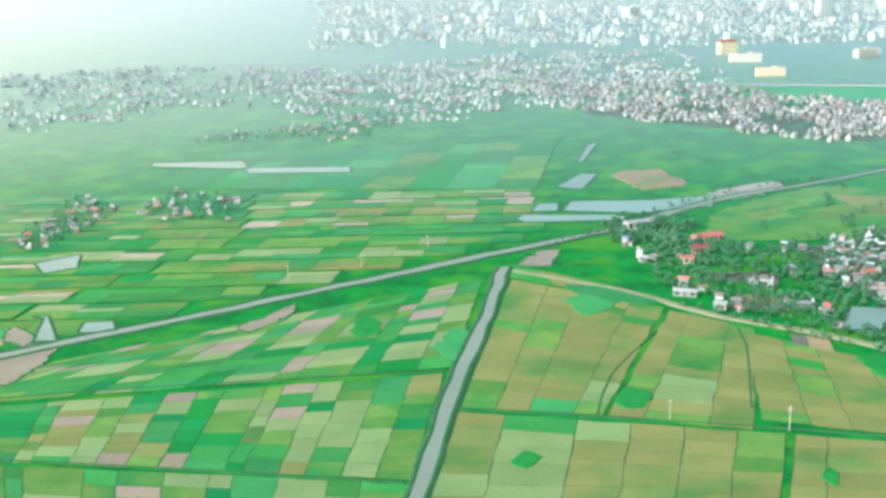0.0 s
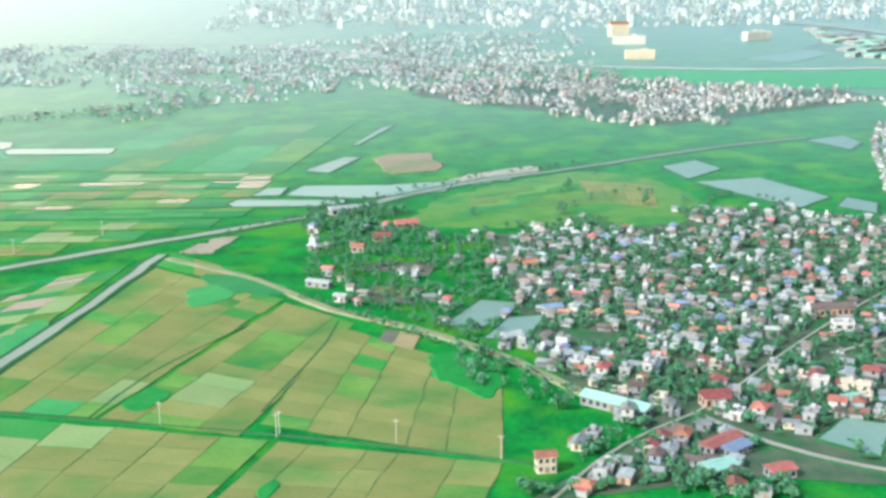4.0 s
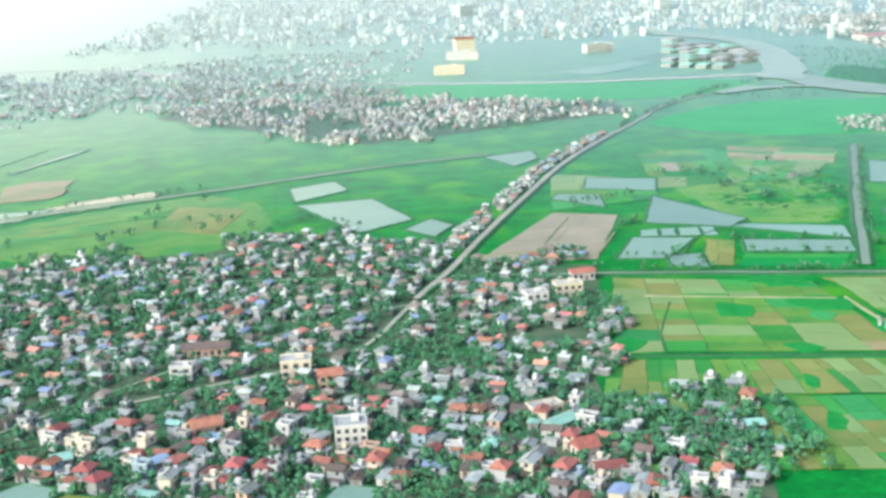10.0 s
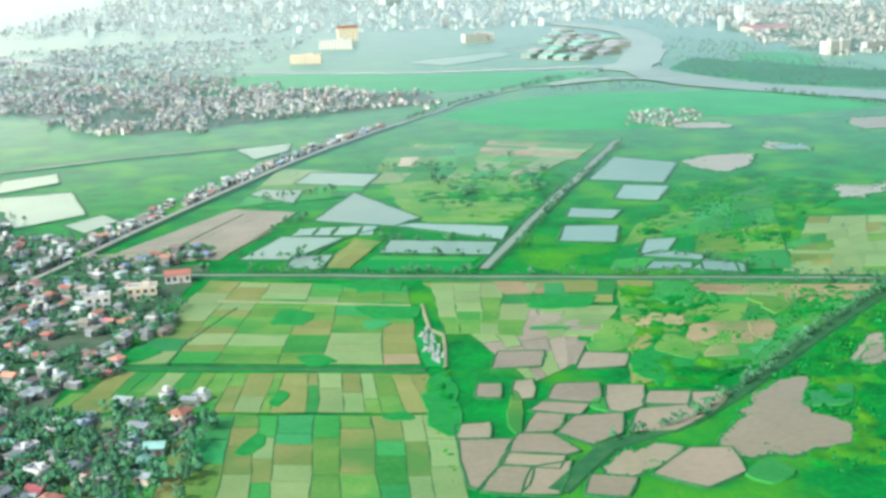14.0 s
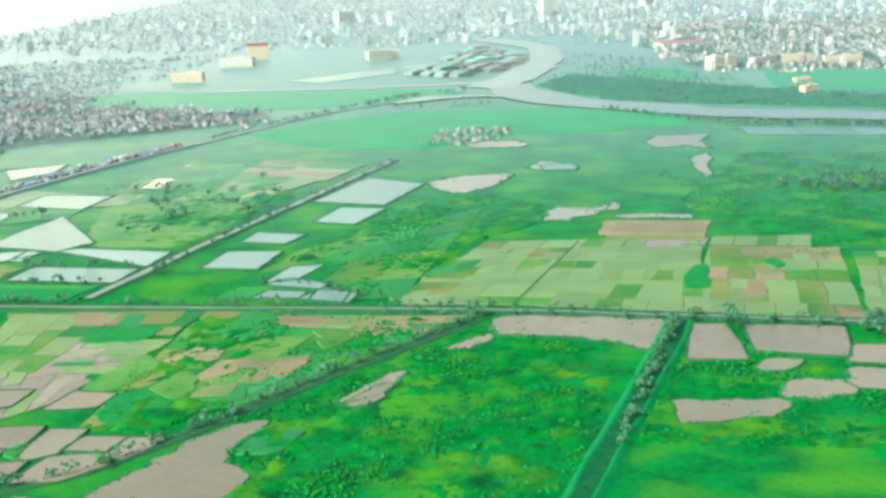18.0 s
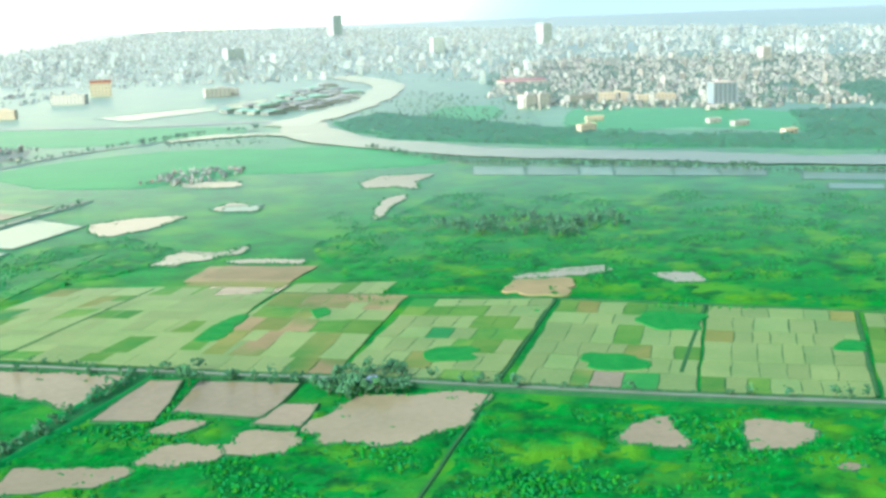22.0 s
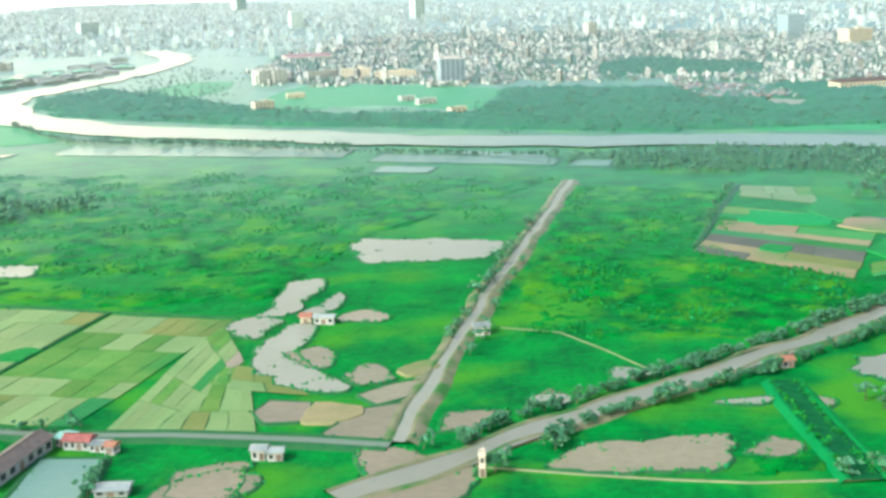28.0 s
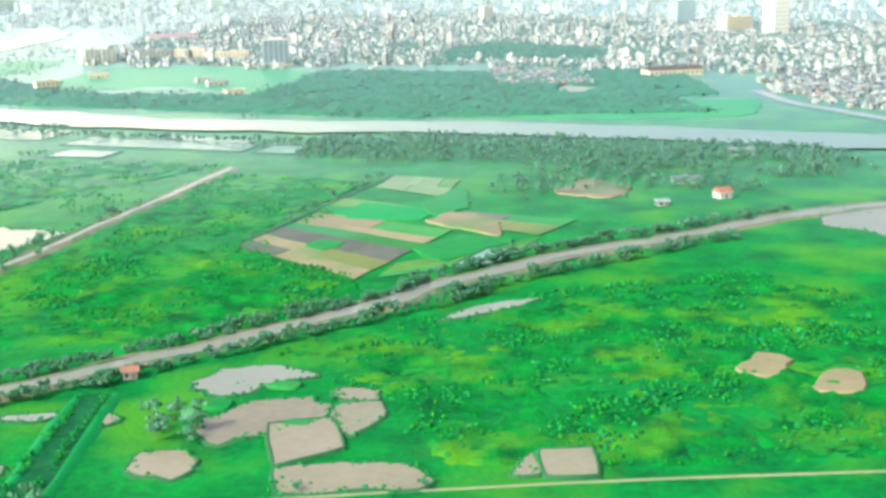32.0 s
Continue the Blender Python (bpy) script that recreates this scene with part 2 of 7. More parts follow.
M_SLAB = surf("roof_slab", (0.18, 0.21, 0.20), (0.29, 0.31, 0.29), 0.5, 0.85, vary=0.25, bump=0.1)
M_PANE = surf("dark_window_glass", (0.03, 0.04, 0.045), (0.05, 0.06, 0.065), 0.5, 0.12, bump=0)
M_DOOR = surf("painted_door", (0.12, 0.10, 0.08), (0.20, 0.15, 0.11), 0.8, 0.6, vary=0.3, bump=0)
M_TOWN = surf("town_plaster", (0.20, 0.24, 0.23), (0.38, 0.39, 0.36), 0.02, 0.85, island=0.55, bump=0)
M_TOWNRED = surf("town_tile", (0.26, 0.12, 0.085), (0.36, 0.19, 0.14), 0.3, 0.85, 0.5, island=0.4, bump=0)
M_TOWNGREY = surf("town_roof_sheet", (0.17, 0.225, 0.205), (0.32, 0.365, 0.335), 0.3, 0.7, 0.5, island=0.5, bump=0)
M_TOWNBROWN = surf("town_old_tile", (0.13, 0.13, 0.11), (0.21, 0.19, 0.16), 0.3, 0.85, 0.5, island=0.4, bump=0)
M_TOWNWHITE = surf("town_limewash", (0.26, 0.305, 0.30), (0.47, 0.475, 0.44), 0.02, 0.85, island=0.5, bump=0)
M_SILT = surf("silty_bank", (0.11, 0.13, 0.065), (0.18, 0.175, 0.10), 0.25, 0.9, HAZE_GLOSS, third=(0.04, 0.13, 0.03))
# City walls: blue-grey haze of the distance put into the base colour.
M_HAZED_CITY = surf("hazed_city_plaster", (0.28, 0.36, 0.38), (0.46, 0.51, 0.51), 0.01, 0.85, island=0.45, bump=0)
M_CANAL = water("silty_canal_water", (0.192, 0.200, 0.142), (0.238, 0.240, 0.178), 0.3, 1.25)
M_STILL = water("still_canal_water", (0.115, 0.160, 0.110), (0.150, 0.195, 0.135), 0.3, 1.2)
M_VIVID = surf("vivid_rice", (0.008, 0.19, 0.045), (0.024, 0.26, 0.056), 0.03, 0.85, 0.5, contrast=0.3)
M_CROP = surf("tall_crop", (0.008, 0.155, 0.026), (0.020, 0.20, 0.034), 0.25, 0.8, HAZE_GLOSS, contrast=0.2, bump=0.6)
# Glass of far windows, with haze and sky light painted into its colour.
M_HAZYPANE = surf("hazed_far_glass", (0.13, 0.18, 0.20), (0.19, 0.24, 0.26), 0.5, 0.25, bump=0)
M_BAY = surf("tinted_glass", (0.10, 0.15, 0.19), (0.14, 0.19, 0.23), 0.5, 0.3, bump=0)
M_TOWER = surf("blue_grey_cladding", (0.20, 0.28, 0.33), (0.26, 0.33, 0.37), 0.1, 0.6, bump=0)


# Mesh helpers -----------------------------------------------------------------
def mesh(name, verts, faces, mats, slots=None, smooth=False):
    me = bpy.data.meshes.new(name)
    me.from_pydata(verts if isinstance(verts, list) else verts.tolist(), [], faces if isinstance(faces, list) else faces.tolist())
    for m in (mats if isinstance(mats, (list, tuple)) else [mats]):
        me.materials.append(m)
    if slots is not None:
        me.polygons.foreach_set("material_index", slots)
    if smooth:
        me.polygons.foreach_set("use_smooth", [True] * len(me.polygons))
    me.update()
    return me


def part(name, me, parent=None, label="", at=(0, 0, 0)):
    ob = new(name, me)
    ob.location = at
    if parent:
        ob.parent = parent
    if label:
        ob["label"] = label
    return ob


class Heap:
    """Collects pieces into one mesh."""

    def __init__(self):
        self.v, self.f, self.s, self.n = [], [], [], 0

    def add(self, v, f, slot=0):
        v = np.asarray(v, float)
        self.v.append(v)
        self.f.extend([tuple(i + self.n for i in q) for q in f])
        self.s.extend([slot] * len(f))
        self.n += len(v)
        return self

    def box(self, x, y, z, w, d, h, turn=0.0, slot=0, taper=1.0):
        c, s = math.cos(turn), math.sin(turn)
        v = []
        for k, zz in ((1.0, z), (taper, z + h)):
            for px, py in ((-w / 2, -d / 2), (w / 2, -d / 2), (w / 2, d / 2), (-w / 2, d / 2)):
                v.append((x + k * (px * c - py * s), y + k * (px * s + py * c), zz))
        return self.add(v, [(0, 1, 5, 4), (1, 2, 6, 5), (2, 3, 7, 6), (3, 0, 4, 7), (4, 5, 6, 7), (3, 2, 1, 0)], slot)

    def gable(self, x, y, z, w, d, h, turn=0.0, slot=0, hip=0.0, thick=0.25):
        """A roof with its ridge along the local y axis; hip draws the ridge's ends in."""
        c, s = math.cos(turn), math.sin(turn)
        raw = [(-w / 2, -d / 2, 0), (w / 2, -d / 2, 0), (w / 2, d / 2, 0), (-w / 2, d / 2, 0),
               (-w / 2, -d / 2, thick), (w / 2, -d / 2, thick), (w / 2, d / 2, thick), (-w / 2, d / 2, thick),
               (0, -d / 2 + hip, h + thick), (0, d / 2 - hip, h + thick)]
        v = [(x + px * c - py * s, y + px * s + py * c, z + pz) for px, py, pz in raw]
        return self.add(v, [(0, 1, 5, 4), (1, 2, 6, 5), (2, 3, 7, 6), (3, 0, 4, 7), (3, 2, 1, 0), (4, 5, 8), (6, 7, 9), (5, 6, 9, 8), (7, 4, 8, 9)], slot)

    def done(self, name, mats, smooth=False):
        v = np.concatenate(self.v) if self.v else np.zeros((0, 3))
        return mesh(name, v, self.f, mats, self.s, smooth)


# Registers of what already lies on the plain, so that houses and trees keep clear of it
LINES, PONDS = [], []


def inside(x, y, poly):
    hit, j = False, len(poly) - 1
    for i in range(len(poly)):
        (xi, yi), (xj, yj) = poly[i], poly[j]
        if (yi > y) != (yj > y) and x < (xj - xi) * (y - yi) / (yj - yi) + xi:
            hit = not hit
        j = i
    return hit


def clear(x, y, r):
    for (ax, ay), (bx, by), w in LINES:
        k = w / 2 + r
        if x < ax - k and x < bx - k or x > ax + k and x > bx + k or y < ay - k and y < by - k or y > ay + k and y > by + k:
            continue
        dx, dy = bx - ax, by - ay
        k = min(1.0, max(0.0, ((x - ax) * dx + (y - ay) * dy) / (dx * dx + dy * dy + 1e-9)))
        if (x - ax - k * dx) ** 2 + (y - ay - k * dy) ** 2 < (w / 2 + r) ** 2:
            return False
    for poly, (x0, y0, x1, y1) in PONDS:
        if x0 - r < x < x1 + r and y0 - r < y < y1 + r and inside(x, y, poly):
            return False
    return True


def register_line(pts, width):
    LINES.extend((a, b, width) for a, b in zip(pts, pts[1:]))


def smooth_line(pts, step=14.0):
    """A curve through the points."""
    p = [Vector(q).to_3d() for q in pts]
    p = [2 * p[0] - p[1]] + p + [2 * p[-1] - p[-2]]
    out = []
    for i in range(1, len(p) - 2):
        n = max(1, int((p[i + 1] - p[i]).length / step))
        for k in range(n):
            t = k / n
            out.append(0.5 * (2 * p[i] + (p[i + 1] - p[i - 1]) * t + (2 * p[i - 1] - 5 * p[i] + 4 * p[i + 1] - p[i + 2]) * t * t + (3 * p[i] - p[i - 1] - 3 * p[i + 1] + p[i + 2]) * t ** 3))
    out.append(p[-2])
    return out


def ribbon(pts, profile, wobble=0.0):
    """Sweeps a profile of (offset, height) along a line."""
    v, f, k = [], [], len(profile)
    for i, p in enumerate(pts):
        a, b = pts[max(0, i - 1)], pts[min(len(pts) - 1, i + 1)]
        d = (b - a).normalized()
        side = Vector((d.y, -d.x, 0))
        for j, (o, z) in enumerate(profile):
            o2 = o + wobble * noise.noise(Vector((p.x * 0.06, p.y * 0.06, o * 0.1))) * (1 if abs(o) > 0.1 else 0)
            q = p + side * o2
            v.append((q.x, q.y, z))
    for i in range(len(pts) - 1):
        for j in range(k - 1):
            a = i * k + j
            f.append((a, a + 1, a + k + 1, a + k))
    return v, f
# The plain -----------------------------------------------------------------
def plain():
    xs = np.concatenate([np.linspace(-6000, -600, 9)[:-1], np.linspace(-600, 1800, 43), np.linspace(1800, 7000, 9)[1:]])
    ys = np.concatenate([np.linspace(-2000, 180, 7)[:-1], np.linspace(180, 1750, 28), np.linspace(1750, 6500, 12)[1:]])
    v = [(x, y, -0.12 + 0.09 * noise.noise(Vector((x * 0.01, y * 0.01, 0)))) for y in ys for x in xs]
    n = len(xs)
    f = [(j * n + i, j * n + i + 1, (j + 1) * n + i + 1, (j + 1) * n + i) for j in range(len(ys) - 1) for i in range(n - 1)]
    tagged(part("ground", mesh("ground", v, f, M_GROUND, smooth=True)), "flat delta plain of wild green grass and marsh", "ground", kind="structure")


plain()


LEVEL = [0.42, 0]


def canal(pts, width, name="canal", look_="water"):
    line = smooth_line(pts)
    register_line(pts, width + 2)
    root = tagged(new(name), "straight earth-banked irrigation canal between fields" if look_ != "green" else "narrow weed-choked green drainage canal", "canal", kind="structure")
    LEVEL[0] += 0.008
    h = width / 2
    wob = min(3.0, width * (0.55 if look_ in ("silt", "mud") else 0.3))
    if look_ in ("silt", "mud"):
        line = smooth_line(pts, 5)
    v, f = ribbon(line, [(-h - 0.4, LEVEL[0]), (h + 0.4, LEVEL[0])])
    part("water", mesh("water", v, f, {"water": M_STILL, "silt": M_CANAL, "mud": M_CANAL, "green": M_DITCH}[look_]), root)
    for s in (-1, 1):
        v, f = ribbon(line, [(s * (h - 0.4), 0.35), (s * (h + 0.2), 0.68), (s * (h + 0.9), 0.7), (s * (h + (3.4 if look_ == "silt" else 2.4)), -0.3)][::s], wob)
        part("bank", mesh("bank", v, f, {"water": M_BUND, "silt": M_SILT, "mud": M_SILT, "green": M_DARKRICE}[look_], smooth=True), root)


def river(pts, width):
    line = smooth_line(pts, 22)
    register_line(pts, width + 8)
    LEVEL[0] += 0.03
    z = LEVEL[0] + 0.2
    v, f = ribbon(line, [(-width / 2, z), (0, z), (width / 2, z)], 9)
    tagged(part("river", mesh("river", v, f, M_RIVER)), "broad pale silty river curving past the town", "river", kind="structure")


def dyke(pts, width, cover="grass"):
    line = smooth_line(pts)
    register_line(pts, width)
    h = width / 2
    top = (0.55 if width > 0.5 else 0.3) if cover == "earth" else (0.36 if width > 1.2 else 0.3)
    foot = min(0.8, h)
    if width < 0.5:
        top, foot = 0.14, h * 0.5
    v, f = ribbon(line, [(-h - foot, -0.2), (-h, top), (h, top), (h + foot, -0.2)], min(0.5, h * 0.6))
    tagged(part("field_dyke", mesh("field_dyke", v, f, M_EARTH if cover == "earth" else M_BUND)),
           "raised bare-earth track between fields" if cover == "earth" else "low grassy dyke dividing the paddy fields", "dyke", kind="structure")


def road(pts, width):
    line = smooth_line(pts, 10)
    register_line(pts, width + 2)
    h = width / 2
    root = tagged(new("road"), "pale worn rural road on a low embankment", "road", kind="structure")
    z = 1.15 if 2.5 < width < 8 else 0.5
    v, f = ribbon(line, [(-h, z), (h, z)])
    part("carriageway", mesh("carriageway", v, f, M_CONC if width > 8 else M_ROAD), root)
    for s in (-1, 1):
        v, f = ribbon(line, [(s * h, z - 0.05), (s * (h + 0.5), z - 0.1), (s * (h + 1.9 * z), -0.3)][::s], 0.5)
        part("verge", mesh("verge", v, f, M_BUND), root)


WATERS = {"water": (M_WATER, "still grey-green fish pond with earth banks"), "mud": (M_MUD, "shallow muddy brown flood water lying in the grass"),
          "algae": (M_ALGAE, "yellow-green algae-covered pond with earth banks")}


def shoreline(pts, loose):
    """A closed outline through a few corners; loose ones wander like a natural shore."""
    p = [Vector(q) for q in pts]
    n, ring = len(p), []
    mid = sum(p, Vector((0, 0))) / n
    size = sum((q - mid).length for q in p) / n
    thin = abs(sum(p[i - 1].x * p[i].y - p[i].x * p[i - 1].y for i in range(n))) / sum((p[i] - p[i - 1]).length for i in range(n))
    for i in range(n):
        a, b, c, d = p[i - 1], p[i], p[(i + 1) % n], p[(i + 2) % n]
        steps = max(3, min(40, int((c - b).length / 2.8)))
        for k in range(steps):
            t = k / steps
            if loose:
                q = 0.5 * (2 * b + (c - a) * t + (2 * a - 5 * b + 4 * c - d) * t * t + (3 * b - a - 3 * c + d) * t ** 3)
                q = q.lerp(b.lerp(c, t), 0.45)
            else:
                q = b.lerp(c, t)
            amp = min(thin * 0.48, 4.0) if loose else min(0.9, size * 0.03)
            w = noise.noise(Vector((q.x * 0.13, q.y * 0.13, 3))) + 0.6 * noise.noise(Vector((q.x * 0.38, q.y * 0.38, 7)))
            ring.append(q + (q - mid).normalized() * amp * w)
    if sum(ring[i - 1].x * ring[i].y - ring[i].x * ring[i - 1].y for i in range(len(ring))) < 0:
        ring.reverse()
    return ring


def skirt(ring, steps):
    """A band outside an outline: (offset, height) steps."""
    v, f, k, n = [], [], len(ring), len(steps)
    for i, q in enumerate(ring):
        tang = ring[(i + 1) % k] - ring[i - 1]
        out = Vector((tang.y, -tang.x)).normalized()
        v.extend((q.x + out.x * o, q.y + out.y * o, z) for o, z in steps)
    for i in range(k):
        a, b = i * n, ((i + 1) % k) * n
        f.extend((a + j, b + j, b + j + 1, a + j + 1) for j in range(n - 1))
    return v, f


SHORES = []


def pond(pts, kind="water", loose=0):
    """loose: a flood pool with a wandering shore instead of a banked pond."""
    m, label = WATERS[kind]
    ring = shoreline(pts, loose)
    if kind == "mud" and not loose:      # flooded plots lie bund to bund
        mid = sum(ring, Vector((0, 0))) / len(ring)
        ring = [q + (q - mid).normalized() * 0.9 for q in ring]
    SHORES.append((ring, loose))
    PONDS.append(([(q.x, q.y) for q in ring], (min(q.x for q in ring), min(q.y for q in ring), max(q.x for q in ring), max(q.y for q in ring))))
    z = (0.22 if loose else 0.32) + 0.0045 * (len(PONDS) % 21)
    root = tagged(new("flood_pool" if loose else "pond"), label if not (loose and kind == "water") else "shallow pale flood water lying in the grass", "pond", kind="structure")
    part("water", mesh("water", [(q.x, q.y, z) for q in ring], [tuple(range(len(ring)))], M_CANAL if loose and kind == "water" else m), root)
    bw = 0.4 if loose else 0.3 if kind == "mud" else 0.7
    v, f = skirt(ring, ((-0.3, z - 0.05), (0.4 * bw, z + (0.04 if loose else 0.2)), (bw, z + (0.02 if loose else 0.18)), (bw * 2.4, -0.2)))
    part("shore" if loose else "bank", mesh("bank", v, f, M_BUND, smooth=True), root)


PATCHES = {"crop": (M_CROP, "dense dark green crop patch among paler fields"), "grass": (M_RICE, "bright green patch of tall grass"),
           "vivid": (M_VIVID, "broad vivid green rice field far on the plain"),
           "lime": (M_LIME, "yellow-green patch of young growth"), "soil": (M_TAN, "bare brown soil patch")}


def patch(pts, kind="crop", low=False):
    m, label = PATCHES[kind]
    ring = shoreline(pts, 1)
    LEVEL[1] += 1
    z = (-0.12 if low else 0.02 if kind == "vivid" else 0.32) + 0.004 * LEVEL[1]
    root = tagged(new("crop_patch"), label, "crop", kind="structure")
    part("growth", mesh("growth", [(q.x, q.y, z) for q in ring], [tuple(range(len(ring)))], m), root)
    v, f = skirt(ring, ((0, z), (0.25, z - 0.1), (0.4, -0.1)))
    part("edge", mesh("edge", v, f, m, smooth=True), root)


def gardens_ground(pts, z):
    # Dark sheet between houses: yard earth with tree shade in its colour.
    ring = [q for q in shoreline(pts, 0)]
    tagged(part("village_ground", mesh("village_ground", [(q.x, q.y, z) for q in ring], [tuple(range(len(ring)))], M_YARD)), "dark gardens and trodden yards with painted tree shade between houses", "ground", kind="structure")


PALETTES = {
    "mix": [(M_RICE, 6), (M_DARKRICE, 4), (M_LIME, 5), (M_GOLD, 4), (M_PALE, 5), (M_MUD, 2)],
    "wet": [(M_RICE, 7), (M_DARKRICE, 3), (M_LIME, 5), (M_PALE, 5), (M_MUD, 2)],
    "gold": [(M_GOLD, 20), (M_LIME, 4), (M_PALE, 1), (M_RICE, 1)],
    "green": [(M_RICE, 6), (M_DARKRICE, 3), (M_LIME, 2)],
    "lime": [(M_LIME, 6), (M_RICE, 3), (M_GOLD, 2)],
    "pale": [(M_PALE, 22), (M_LIME, 6), (M_GOLD, 3), (M_RICE, 1), (M_MUD, 1)],
    "tan": [(M_TAN, 6), (M_GOLD, 2), (M_RICE, 2), (M_PALE, 1)],
    "stubble": [(M_TAN, 3), (M_GOLD, 4), (M_PALE, 3), (M_LIME, 2)],
    "plot": [(M_TAN, 4), (M_DARKSOIL, 3), (M_GOLD, 1), (M_RICE, 2)],
    "mud": [(M_MUD, 6), (M_PALE, 6), (M_RICE, 1)],
    "olive": [(M_PALE, 8), (M_LIME, 9), (M_GOLD, 6), (M_RICE, 4), (M_TAN, 1)],
    "lot": [(M_LOT, 1)], "fish": [(M_WATER, 1)]}
LABELS = {"mix": "patchwork of green and ripening rice paddies", "wet": "patchwork of green and flooded rice paddies", "gold": "ripening yellow-green rice paddies",
          "green": "deep green rice paddies", "lime": "bright young rice paddies", "pale": "pale flooded paddies with seedlings", "tan": "brown ploughed plots and vegetable beds",
          "stubble": "pale stubble fields with bare plots", "plot": "dark ploughed plots and vegetable beds", "mud": "muddy flooded paddies awaiting planting", "olive": "olive and pale green rice plots with thin bunds", "lot": "graded bare-earth building lot", "fish": "row of rectangular fish ponds by the river"}
FIELD = [0]


def paddies(pts, nu, nv, palette):
    """A block of fields between four corners, cut into uneven parcels with sunken seams."""
    FIELD[0] += 1
    rnd = random.Random(FIELD[0] * 7 + 1)
    a, b, c, d = [Vector(q) for q in pts]
    us = [0.0] + sorted((i + rnd.uniform(-0.28, 0.28)) / nu for i in range(1, nu)) + [1.0]

    def at(u, v):
        q = a.lerp(b, u).lerp(d.lerp(c, u), v)
        return q

    root = tagged(new("paddy_field"), LABELS[palette], "field", kind="structure")
    base = 0.02 + 0.009 * (FIELD[0] % 7) + 0.0007 * FIELD[0]
    grid = [at(i / 4, j / 4) for j in range(5) for i in range(5)]
    f = [(j * 5 + i, j * 5 + i + 1, j * 5 + i + 6, j * 5 + i + 5) for j in range(4) for i in range(4)]
    if ((b - a).cross(d - a)) < 0:
        f = [q[::-1] for q in f]
    part("bund", mesh("bund", [(q.x, q.y, base) for q in grid], f, M_BUND), root)
    bag = [m for m, w in PALETTES[palette] for _ in range(w)]
    last = None
    for i in range(nu):
        rows = max(1, nv + rnd.choice((-1, 0, 0, 1)) if nv > 2 else nv)
        off = rnd.uniform(-0.3, 0.3)
        vs = [0.0] + sorted(min(0.97, max(0.03, (j + off + rnd.uniform(-0.2, 0.2)) / rows)) for j in range(1, rows)) + [1.0]
        for j in range(rows):
            m = rnd.choice(bag) if (last is None or rnd.random() > 0.3) else last
            last = m
            q = [at(us[i], vs[j]), at(us[i + 1], vs[j]), at(us[i + 1], vs[j + 1]), at(us[i], vs[j + 1])]
            mid = sum(q, Vector((0, 0))) / 4
            gap = rnd.uniform(0.7, 1.0) if m is M_WATER else rnd.uniform(0.07, 0.22)
            ring = []
            for e in range(4):
                s, t = q[e], q[(e + 1) % 4]
                for k in (0.0, 0.5):
                    w = s.lerp(t, k)
                    r = (w - mid).length
                    if r < 1.2:
                        continue
                    w = mid + (w - mid) * (1 - gap * 1.4 / r)
                    ring.append(w + Vector((noise.noise(Vector((w.x * 0.09, w.y * 0.09, 1))), noise.noise(Vector((w.x * 0.09, w.y * 0.09, 9))))) * 0.8)
            if len(ring) < 4:
                continue
            ar = sum(ring[e - 1].x * ring[e].y - ring[e].x * ring[e - 1].y for e in range(len(ring)))
            if ar < 0:
                ring.reverse()
            z = base + (0.05 if m is M_MUD or m is M_WATER else rnd.uniform(0.07, 0.14))
            n = len(ring)
            v = [(w.x, w.y, z) for w in ring] + [(w.x, w.y, base - 0.05) for w in ring]
            fs = [tuple(range(n))] + [(n + e, n + (e + 1) % n, (e + 1) % n, e) for e in range(n)]
            part("parcel", mesh("parcel", v, fs, m), root)


# Waterways
canal(((-211.0, 413.1), (-166.1, 452.2), (-111.8, 493.9), (-47.3, 543.4), (19.2, 595.8), (82.0, 642.4), (87.4, 643.8), (113.8, 675.8), (162.7, 724.2), (234.5, 771.3), (317.2, 829.0), (386.8, 863.9)), 6.3, "canal")
canal(((26.7, 572.2), (15.7, 494.0), (1.2, 402.3), (-9.5, 322.5), (-14.9, 283.7)), 4.6, "canal")
canal(((528.7, 563.3), (547.2, 637.0), (572.1, 727.2), (606.7, 852.5)), 3.6, "canal")
canal(((280.1, 568.9), (426.0, 563.0), (513.0, 553.9), (571.2, 547.9), (662.7, 538.9), (722.0, 527.8), (783.1, 515.8), (824.3, 505.9), (869.9, 495.1), (917.8, 485.6), (956.3, 477.2), (979.2, 476.8), (1025.3, 468.6)), 3.2, "canal")
canal(((685.0, 380.2), (699.1, 430.0), (725.7, 522.7)), 5.2, "canal", "green")
canal(((1026.3, 470.1), (1036.5, 533.3), (1043.6, 576.2), (1052.7, 624.2), (1067.2, 696.8), (1084.0, 784.9)), 2.9, "canal", "silt")
canal(((1017.3, 442.9), (1042.1, 462.1), (1046.7, 468.3), (1074.8, 492.9), (1109.1, 520.8), (1157.5, 565.2), (1180.1, 592.7), (1212.0, 621.0), (1248.0, 645.9), (1289.4, 675.9), (1332.4, 696.1)), 6.3, "canal", "mud")
canal(((1113.4, 446.5), (1110.5, 503.6)), 5.8, "canal", "green")
river(((1481.4, 790.1), (1328.0, 850.4), (1181.4, 900.0), (1033.6, 922.3), (960.9, 953.3), (818.9, 1017.3), (728.9, 1095.0), (690.6, 1155.7), (662.7, 1247.4)), 43.7)
river(((653.4, 1232.5), (670.8, 1301.4), (690.8, 1410.1), (707.0, 1543.9), (704.5, 1672.0), (668.8, 1788.4), (619.2, 1880.7)), 40.0)
river(((686.0, 1157.1), (644.5, 1170.2), (609.4, 1165.0), (579.7, 1135.4)), 14.9)
